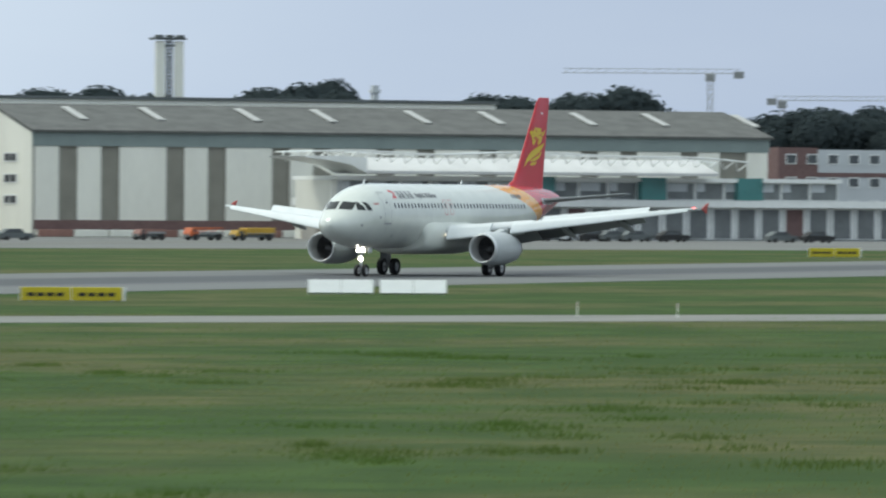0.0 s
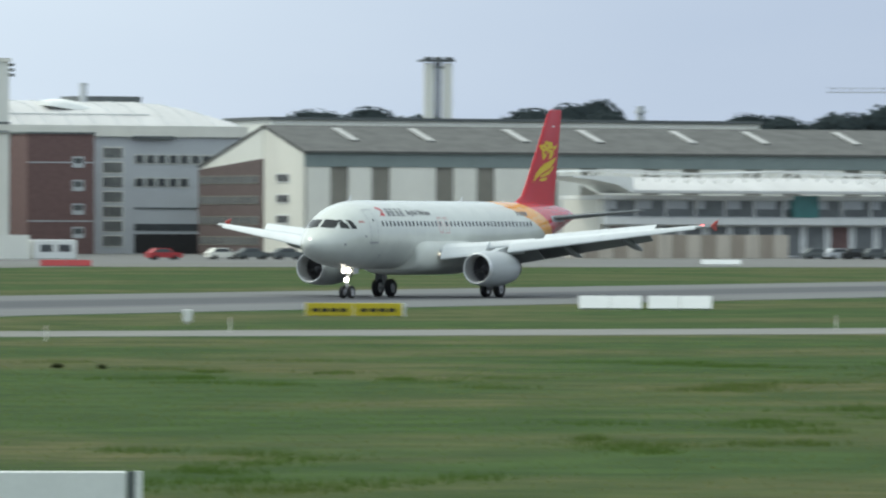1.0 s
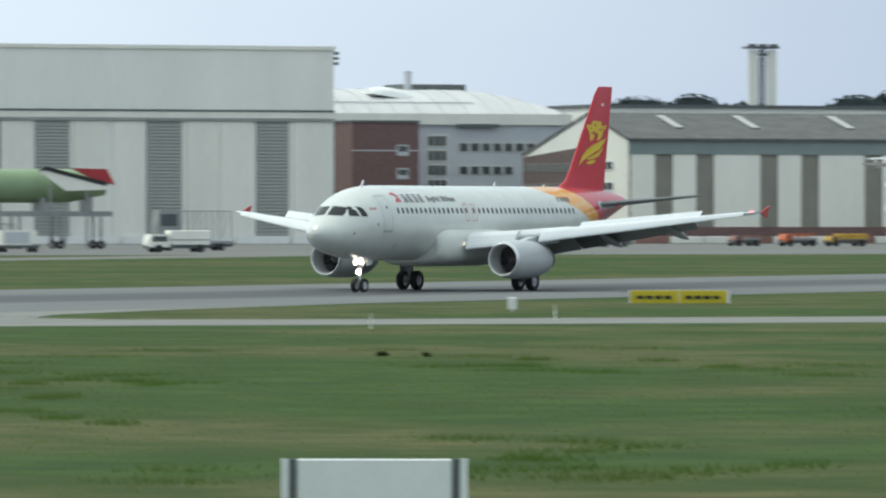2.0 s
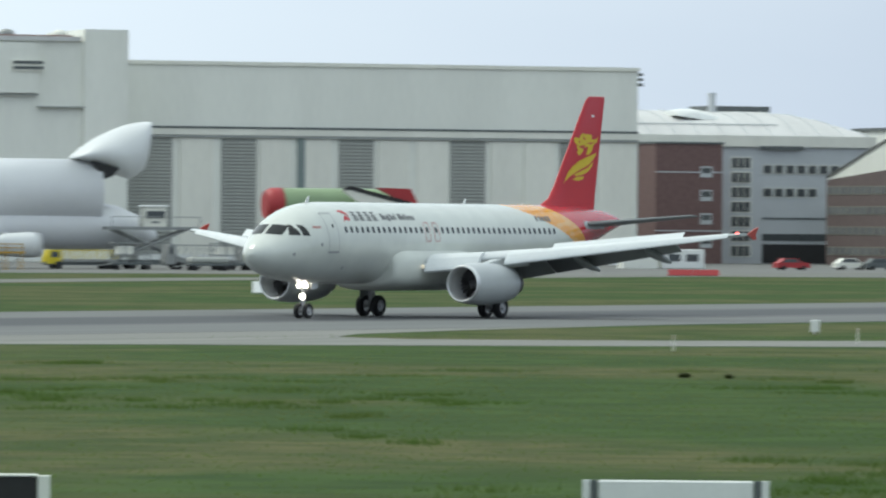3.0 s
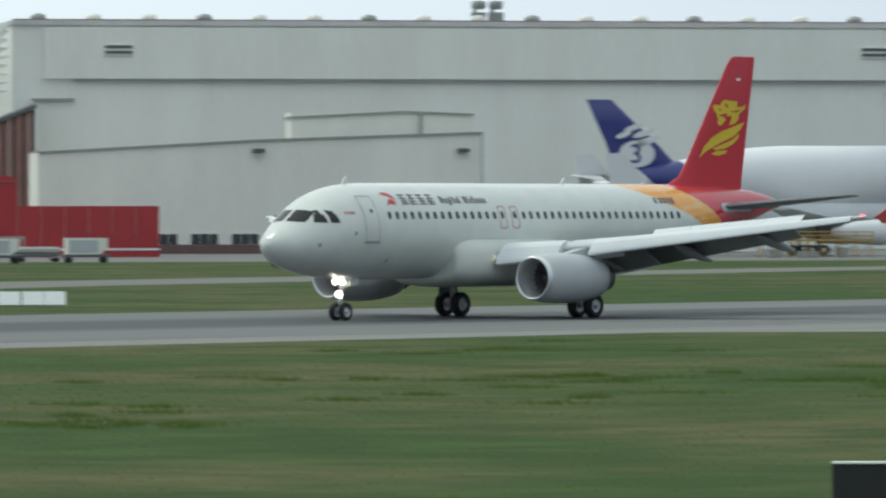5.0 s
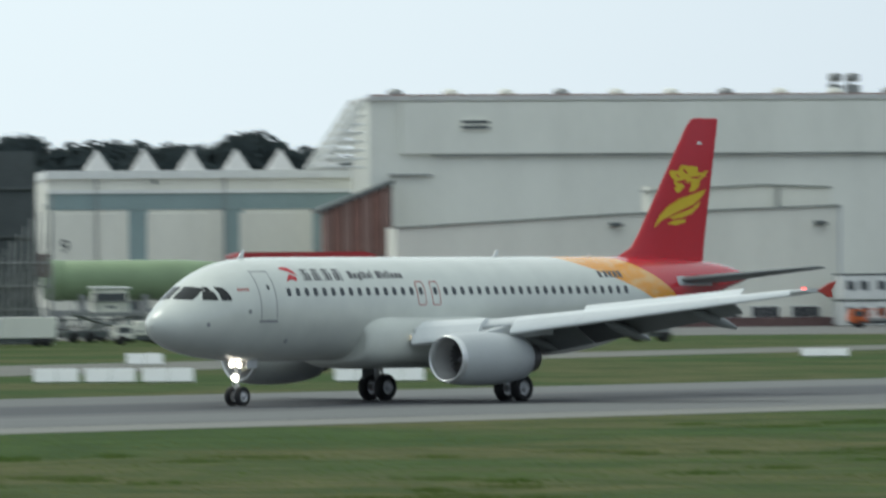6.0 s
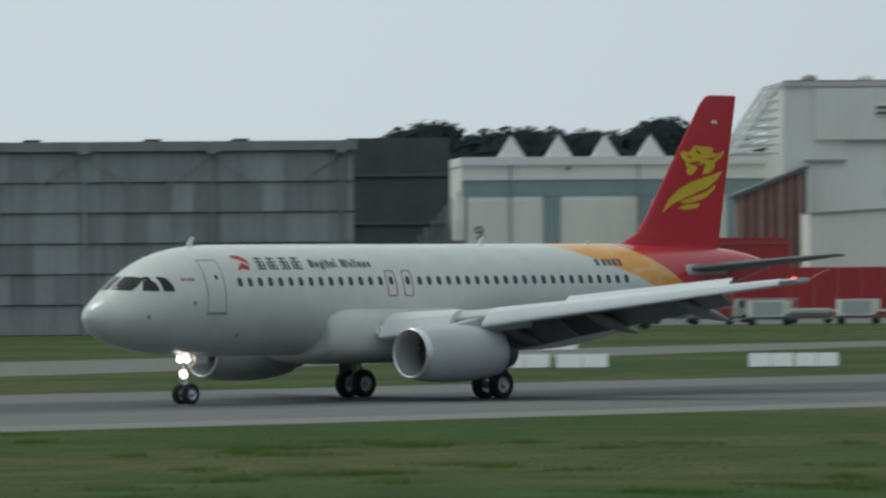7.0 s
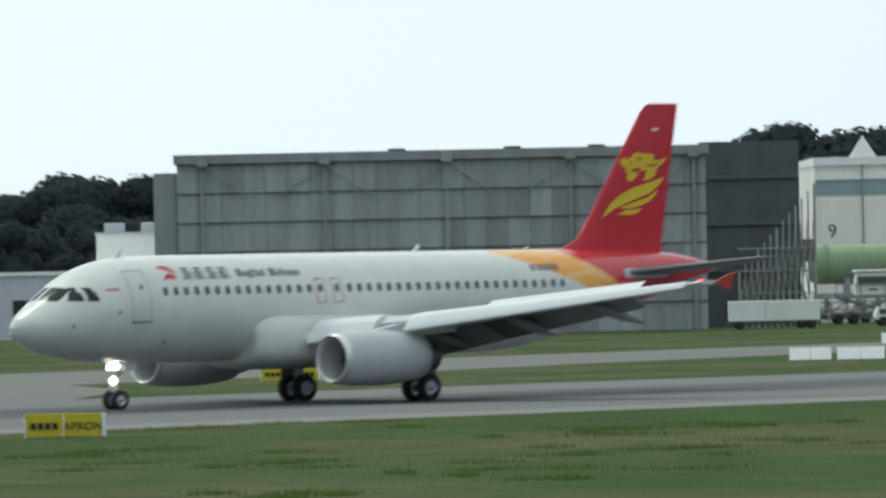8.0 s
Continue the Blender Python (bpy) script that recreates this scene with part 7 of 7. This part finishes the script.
# ---- signs, boards and posts on the grass ----
def board(bearing0, bearing1, rng, height, mat, label, group, panels=2, facing=None, name="marker_board", foot=0.0, lean=32):
    """A board of panels on short feet, square to the sight line."""
    mid = (bearing0 + bearing1) / 2
    w = rng * math.tan(radians(bearing0 - bearing1))
    o = thing(name, polar(mid, rng, 0, (mid if facing is None else facing) - 90), label, "sign", group)
    for k in range(panels):
        x0 = -w / 2 + k * w / panels
        p = box_part("panel", (x0 + 0.015, x0 + w / panels - 0.015, -0.06, 0.06, 0, height / math.cos(radians(lean))), mat, o, "", 0.015)
        p.matrix_local = pose(0, 0, foot + 0.04, -lean, 0, 0)
    for x in (-w * 0.4, 0, w * 0.4):
        box_part("foot", (x - 0.05, x + 0.05, -0.2, 0.2, -0.05, foot + 0.06), M["steel"], o)
    return o, w


WB = "white boards beside the runway"
for a, c in ((24.965, 24.435), (24.385, 23.845)):
    board(a, c, 365, 0.68, M["frame_white"], "white two-panel marker board in the grass", WB)
for a, c, rng in ((45.01, 44.63, 348), (44.58, 44.15, 347), (44.1, 43.66, 346), (42.48, 42.1, 344), (42.09, 41.72, 344), (44.23, 43.92, 432)):
    board(a, c, rng, 0.68, M["frame_white"], "white marker board in the far grass", "white boards beyond the runway")
board(38.55, 38.15, 452, 0.5, M["frame_white"], "small white marker board in the far grass", "white boards beyond the runway")
board(23.94, 23.6, 770, 0.55, M["frame_white"], "small white marker board near the apron", "white boards beyond the runway")
board(33.0, 32.9, 480, 0.8, M["frame_white"], "tiny white marker in the far grass", "white boards beyond the runway", 1)
board(29.5, 29.07, 710, 0.6, M["red_paint"], "low red marker board near the apron", "red boards")


def lettered(bearing0, bearing1, rng, height, words, label, edge=True):
    """A yellow sign of two panels with black lettering or bars."""
    o, w = board(bearing0, bearing1, rng, height, M["yellow_paint"], label, "yellow signs", 2, None, "yellow_sign", 0.0, 0)
    for k, word in enumerate(words):
        x0 = -w / 2 + k * w / 2
        if word:
            t = bpy.data.curves.new("word", "FONT")
            t.body, t.size, t.extrude, t.align_x = word, height * 0.5, 0.006, "CENTER"
            src = new("text_source", t)
            me = bpy.data.meshes.new_from_object(src.evaluated_get(bpy.context.evaluated_depsgraph_get()))
            bpy.data.objects.remove(src)
            me.materials.append(M["black"])
            d = part("lettering", me, None, o, "black lettering")
            d.matrix_local = pose(x0 + w / 4, -0.09, height * 0.33, 90, 0, 0)
        else:
            for j in range(4):
                box_part("bar", (x0 + w * 0.07 + j * w * 0.095, x0 + w * 0.14 + j * w * 0.095, -0.095, -0.07, height * 0.38, height * 0.66), M["black"], o)
    if edge:
        box_part("end_frame", (w / 2, w / 2 + 0.12, -0.1, 0.1, 0.02, height + 0.03), M["frame_white"], o)
    for x in (-w / 2 - 0.02, -0.02):
        box_part("frame", (x, x + 0.04, -0.1, 0.1, 0.02, height + 0.03), M["frame_white"], o)


lettered(27.27, 26.45, 334, 0.62, ("", ""), "yellow runway sign with black bars")
lettered(52.1, 51.37, 192, 0.73, ("", "APRON"), "yellow taxiway sign lettered in black")
lettered(49.78, 49.26, 312, 0.68, ("", ""), "yellow sign beyond the runway with black bars")
lettered(20.87, 20.45, 650, 0.8, ("", ""), "yellow sign in the far grass")
bm = bmesh.new()
add_box(bm, -0.2, 0.2, -0.15, 0.15, 0.1, 0.66, 0.03)
add_rod(bm, (0, 0, -0.05), (0, 0, 0.2), 0.06, 8)
p = single("marker_box", bm, M["frame_white"], polar(28.26, 307, 0, 28.26 - 90), "white marker box on a short post", "marker")
for bearing, rng in ((22.8, 298), (22.0, 296), (27.9, 285), (29.45, 262)):
    o = thing("marker_stick", polar(bearing, rng), "thin pale marker stick in the grass", "marker", "marker sticks")
    bm = bmesh.new()
    add_rod(bm, (0, 0, -0.05), (0, 0, 0.6), 0.03, 8)
    part("stick", bm, M["cladding_white"], o)
    bm = bmesh.new()
    add_rod(bm, (0, 0, 0.42), (0, 0, 0.62), 0.038, 8)
    part("cap", bm, M["fence_cream"], o)
# near airfield signs, seen at the foot of the view
o = thing("airfield_sign", polar(29.42, 98, 0, 29.42 - 90), "large white airfield sign with dark edge posts", "sign")
box_part("panel", (-1.12, 1.12, -0.06, 0.06, 0.2, 1.0), M["frame_white"], o, "blank white panel", 0.02)
for s in (-1, 1):
    box_part("edge_post", (s * 1.18 - 0.05, s * 1.18 + 0.05, -0.08, 0.08, 0, 1.0), M["dark_trim"], o, "dark edge post")
    box_part("end_panel", (s * 1.29 - 0.055, s * 1.29 + 0.055, -0.07, 0.07, 0.1, 1.0), M["frame_white"], o)
o = thing("airfield_sign", polar(34.98, 98, 0, 34.98 - 90), "dark-faced airfield sign with a pale end frame", "sign")
box_part("panel", (-0.5, 0.32, -0.06, 0.06, 0.2, 0.99), M["black"], o, "dark panel", 0.02)
box_part("end_frame", (0.325, 0.5, -0.08, 0.3, 0.1, 1.0), M["cladding"], o)
box_part("top_frame", (-0.5, 0.32, -0.08, 0.3, 0.995, 1.02), M["cladding"], o)


# red and white hazard boxes on the far grass
for bearing in (49.5, 49.79):
    o = thing("hazard_box", polar(bearing, 499, 0, bearing - 90), "red and white striped hazard box on the far grass", "marker", "hazard boxes")
    for k in range(3):
        box_part("stripe", (-1.12 + k * 0.75, -0.38 + k * 0.75, -0.5, 0.5, 0.25, 2.2), M["frame_white"] if k == 1 else M["red_paint"], o, "", 0.04)
    box_part("foot", (-0.9, 0.9, -0.4, 0.4, -0.05, 0.24), M["steel"], o)


def dolly(bearing, rng, load, label):
    """An apron dolly: bed on four wheels, tow bar, and a load."""
    o = thing("apron_dolly", polar(bearing, rng, 0, TURN), label, "trailer", "apron dollies")
    box_part("bed", (0, 4.6, -1.1, 1.1, 0.55, 0.8), M["dark_trim"], o, "", 0.04)
    bm = bmesh.new()
    add_rod(bm, (-1.5, 0, 0.4), (0.1, 0, 0.65), 0.06, 8)
    part("tow_bar", bm, M["steel"], o)
    for x in (0.6, 4.0):
        for sgn in (-1, 1):
            bm = bmesh.new()
            add_spin(bm, [(-0.1, 0.0), (-0.1, 0.3), (0.1, 0.3), (0.1, 0.0)], (x, sgn * 1.0, 0.3), "y", 12)
            part("wheel", bm, M["black"], o)
    if load == "box":
        bm = bmesh.new()
        add_prism(bm, [(0.3, 0.82), (3.6, 0.82), (4.3, 1.4), (4.3, 2.4), (0.3, 2.4)], -1.0, 1.0)
        part("container", bm, M["cladding_white"], o, "pale cargo container")
        box_part("door_frame", (0.6, 3.4, -1.03, -0.98, 1.0, 2.2), M["cladding_grey"], o)
    elif load == "rack":
        for x in (0.2, 1.5, 2.9, 4.3):
            for sgn in (-1, 1):
                bm = bmesh.new()
                add_rod(bm, (x, sgn, 0.8), (x, sgn, 3.0), 0.06, 6)
                part("rack_post", bm, M["steel"], o)
        for z in (1.6, 2.9):
            box_part("shelf", (0.1, 4.4, -1.05, 1.05, z, z + 0.1), M["steel"], o)
        box_part("crate", (0.6, 2.4, -0.8, 0.8, 1.72, 2.6), M["cladding_white"], o, "", 0.04)
    else:
        box_part("tarpaulin", (0.2, 4.4, -1.0, 1.0, 0.82, 1.5), M["shutter"], o, "grey tarpaulin over a load", 0.2)


for bearing, rng, load, label in ((44.1, 668, "rack", "steel rack dolly with a pale crate"), (43.72, 660, "box", "pale cargo container on a dolly"), (43.3, 676, "tarp", "flat dolly under a grey tarpaulin"),
                                  (42.98, 664, "rack", "steel rack dolly with a pale crate"), (42.5, 650, "box", "pale cargo container on a dolly"), (42.15, 670, "tarp", "flat dolly under a grey tarpaulin"),
                                  (41.75, 660, "box", "pale cargo container on a dolly"), (34.2, 738, "rack", "steel rack dolly with a pale crate"), (33.55, 730, "tarp", "flat dolly under a grey tarpaulin"),
                                  (33.35, 742, "rack", "steel rack dolly with a pale crate"), (32.6, 735, "box", "pale cargo container on a dolly")):
    dolly(bearing, rng, load, label)


# ---- tower cranes ----
def crane(bearing, rng, z_jib, reach_left, reach_right):
    o = thing("tower_crane", polar(bearing, rng, 0, bearing - 90), "distant grey tower crane", "crane")
    bm = bmesh.new()
    for sx in (-0.55, 0.55):
        for sy in (-0.55, 0.55):
            add_rod(bm, (sx, sy, 0), (sx, sy, z_jib), 0.09, 5)
    z = 2.0
    while z < z_jib:
        add_rod(bm, (-0.55, -0.55, z - 2), (0.55, -0.55, z), 0.07, 4)
        add_rod(bm, (0.55, -0.55, z - 2), (-0.55, -0.55, z), 0.07, 4)
        z += 2.0
    part("mast", bm, M["steel"], o)
    bm = bmesh.new()
    n = 18
    for k in range(n):
        x0, x1 = -reach_left + k * (reach_left + reach_right) / n, -reach_left + (k + 1) * (reach_left + reach_right) / n
        add_rod(bm, (x0, 0, z_jib), (x1, 0, z_jib), 0.07, 5)
        add_rod(bm, (x0, 0, z_jib + 0.9), (x1, 0, z_jib + 0.9), 0.05, 5)
        add_rod(bm, (x0, 0, z_jib), (x1, 0, z_jib + 0.9), 0.04, 4)
    part("jib", bm, M["steel"], o)
    end = reach_right if reach_right < reach_left else -reach_left
    box_part("counterweight", (end - 1.2, end + 0.8, -0.8, 0.8, z_jib - 1.0, z_jib + 0.4), M["steel"], o)
    box_part("cab", (-1.0, 1.0, -1.0, 1.0, z_jib - 1.6, z_jib - 0.1), M["steel"], o, bevel=0.1)


crane(21.66, 1400, 31.8, 30, 6)
crane(21.06, 1450, 27.2, 2, 24)


# ---- trees ----
def tree_mesh(seed, leaves=5600):
    """Crown of many small leaf sprays round several limbs, and a tapered trunk; 1 unit high."""
    rnd = random.Random(seed)
    bm = bmesh.new()
    add_rod(bm, (0, 0, 0), (0.01, 0, 0.5), 0.03, 7, 0.016)
    lobes = []
    for k in range(11):
        a = rnd.uniform(0, 6.28)
        d = rnd.uniform(0.03, 0.3)
        z = rnd.uniform(0.36, 0.86)
        d *= 1.15 - 0.8 * abs(z - 0.55)
        lobes.append((Vector((d * math.cos(a), d * math.sin(a), z)), rnd.uniform(0.13, 0.2)))
        add_rod(bm, (0, 0, z * 0.5), lobes[-1][0], 0.012, 5, 0.004)
    trunk = to_mesh("trunk", bm, M["bark"])
    bm = bmesh.new()
    for c, r in lobes:
        core = bmesh.ops.create_icosphere(bm, subdivisions=2, radius=r * 0.86)["verts"]
        for w in core:
            w.co = c + w.co * rnd.uniform(0.82, 1.12)
    for k in range(leaves):
        c, r = lobes[k % len(lobes)]
        d = Vector((rnd.gauss(0, 1), rnd.gauss(0, 1), rnd.gauss(0, 0.8))).normalized()
        p = c + d * r * rnd.uniform(0.78, 1.06)
        s = rnd.uniform(0.012, 0.023)
        a = Vector((rnd.gauss(0, 1), rnd.gauss(0, 1), rnd.gauss(0, 1))).normalized()
        b = a.cross(d).normalized()
        a = b.cross(d).normalized().lerp(d, rnd.uniform(0, 0.5))
        bm.faces.new([bm.verts.new(p + a * s * u + b * s * w) for u, w in ((-1, -0.5), (0, -1), (1, 0), (0.4, 0.9), (-0.8, 0.7))])
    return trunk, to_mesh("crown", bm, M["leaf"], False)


TREES = [tree_mesh(s) for s in (3, 8, 21, 34)]


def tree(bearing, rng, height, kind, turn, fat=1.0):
    o = thing("tree", polar(bearing, rng, 0, turn), "distant broad-leaved tree, leaves tinted blue-grey for haze", "tree", "far trees")
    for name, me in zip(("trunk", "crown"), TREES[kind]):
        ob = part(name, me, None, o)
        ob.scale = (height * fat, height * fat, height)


rnd = random.Random(5)
for b0, b1, step, rng, h0, h1 in ((27.2, 26.35, 0.17, 1250, 24.2, 25.8), (25.42, 24.5, 0.17, 1250, 24.6, 26.5), (23.6, 22.1, 0.17, 1250, 22.6, 25.3), (21.5, 19.5, 0.17, 1230, 17.5, 23.0),
                              (45.3, 42.5, 0.17, 1050, 25.5, 29.0), (53.8, 49.9, 0.11, 930, 17.5, 21.5), (53.6, 50.4, 0.14, 880, 12.0, 16.0)):
    b = b0
    while b > b1:
        tree(b + rnd.uniform(-0.05, 0.05), rng + rnd.uniform(-25, 25), rnd.uniform(h0, h1), rnd.randrange(4), rnd.uniform(0, 360), rnd.uniform(1.0, 1.4))
        b -= step * rnd.uniform(0.75, 1.25)


# ---- grass ----
def blades(name, count, bearings, ranges, low, tall, wide, mat, label, seed, centres=None, spread=0.0):
    """Loose upright blades of grass as one sheet of small leaning triangles."""
    g = np.random.default_rng(seed)
    if centres is None:
        a = np.radians(g.uniform(*bearings, count))
        r = np.sqrt(g.uniform(ranges[0] ** 2, ranges[1] ** 2, count))
    else:
        pick = g.integers(0, len(centres), count)
        c = np.array(centres)[pick]
        a = np.radians(c[:, 0] + g.normal(0, 1, count) * c[:, 2])
        r = c[:, 1] + g.normal(0, 1, count) * spread
    x, y = r * np.cos(a), r * np.sin(a)
    keep = ~((y > AXIS - 79) & (np.abs((y - (AXIS - 33)) + (x - 216) * 0.8) < 16) & (x > 205)) & (y < AXIS - 29.5)
    x, y = x[keep], y[keep]
    n = len(x)
    t = g.uniform(0, 6.28, n)
    h = g.uniform(low, tall, n)
    w = g.uniform(0.5, 1.0, n) * wide
    lx, ly = g.normal(0, 0.35, n) * h, g.normal(0, 0.35, n) * h
    v = np.empty((n, 3, 3))
    v[:, 0] = np.stack([x - w * np.cos(t), y - w * np.sin(t), np.full(n, -0.01)], 1)
    v[:, 1] = np.stack([x + w * np.cos(t), y + w * np.sin(t), np.full(n, -0.01)], 1)
    v[:, 2] = np.stack([x + lx, y + ly, h], 1)
    me = bpy.data.meshes.new(name)
    me.vertices.add(3 * n)
    me.vertices.foreach_set("co", v.reshape(-1))
    me.loops.add(3 * n)
    me.loops.foreach_set("vertex_index", np.arange(3 * n, dtype=np.int32))
    me.polygons.add(n)
    me.polygons.foreach_set("loop_start", np.arange(0, 3 * n, 3, dtype=np.int32))
    me.update()
    me.validate()
    me.materials.append(mat)
    tagged(new(name, me), label, "grass", "", "stuff")


blades("grass", 50000, (18.5, 53.5), (92, 215), 0.02, 0.06, 0.022, M["blade"], "short mown green and straw-coloured grass blades", 1)
blades("grass", 26000, (18.5, 53.5), (150, 300), 0.03, 0.08, 0.03, M["blade"], "short mown grass blades near the taxiway", 2)
rnd = random.Random(11)
# tufts of longer grass, some alone and most strung out in rows
tufts = [(37.46, 193, 0.1), (37.6, 246, 0.15), (35.1, 204, 0.2), (34.6, 204, 0.2)]
for k in range(54):
    b0, r0 = rnd.uniform(19, 53), rnd.uniform(104, 232)
    for j in range(rnd.randrange(2, 8)):
        tufts.append((b0 + rnd.gauss(0, 0.8), r0 + rnd.gauss(0, 4.0), rnd.uniform(0.08, 0.32)))
blades("weeds", 44000, None, None, 0.03, 0.17, 0.022, M["weed"], "green tufts of longer grass", 4, tufts, 0.8)
blades("weeds", 260, None, None, 0.08, 0.18, 0.025, M["weed_dark"], "two dark clumps of rough weed", 5, [(28.98, 213, 0.014), (29.34, 214, 0.02), (29.37, 214, 0.016)], 0.07)


# ---- movement ----
def motions():
    rows = [(0.0, 404.9), (0.5, 384.32), (1.0, 363.62), (1.5, 344.34), (1.7, 336.7), (2.8, 295.02), (3.0, 287.96), (3.5, 270.96), (4.0, 253.85),
            (4.5, 238.16), (4.7, 232.0), (5.8, 198.96), (6.0, 193.56), (6.5, 180.84), (7.0, 168.12), (7.3, 161.14), (7.5, 156.6), (7.8, 149.6), (8.0, 145.58)]
    walk(airliner, [(t, pose(x, AXIS, 0)) for t, x in rows])
    ts, xs = [r[0] for r in rows], [r[1] for r in rows]
    for wheel, radius in rolling:
        spun, before, keys = 0.0, xs[0], []
        at = wheel.location.copy()
        for k in range(241):
            x = float(np.interp(k / 30, ts, xs))
            spun -= min((before - x) / radius, radians(84))
            before = x
            keys.append((k / 30, Matrix.Translation(at) @ Matrix.Rotation(spun, 4, "Y")))
        walk(wheel, keys)


motions()
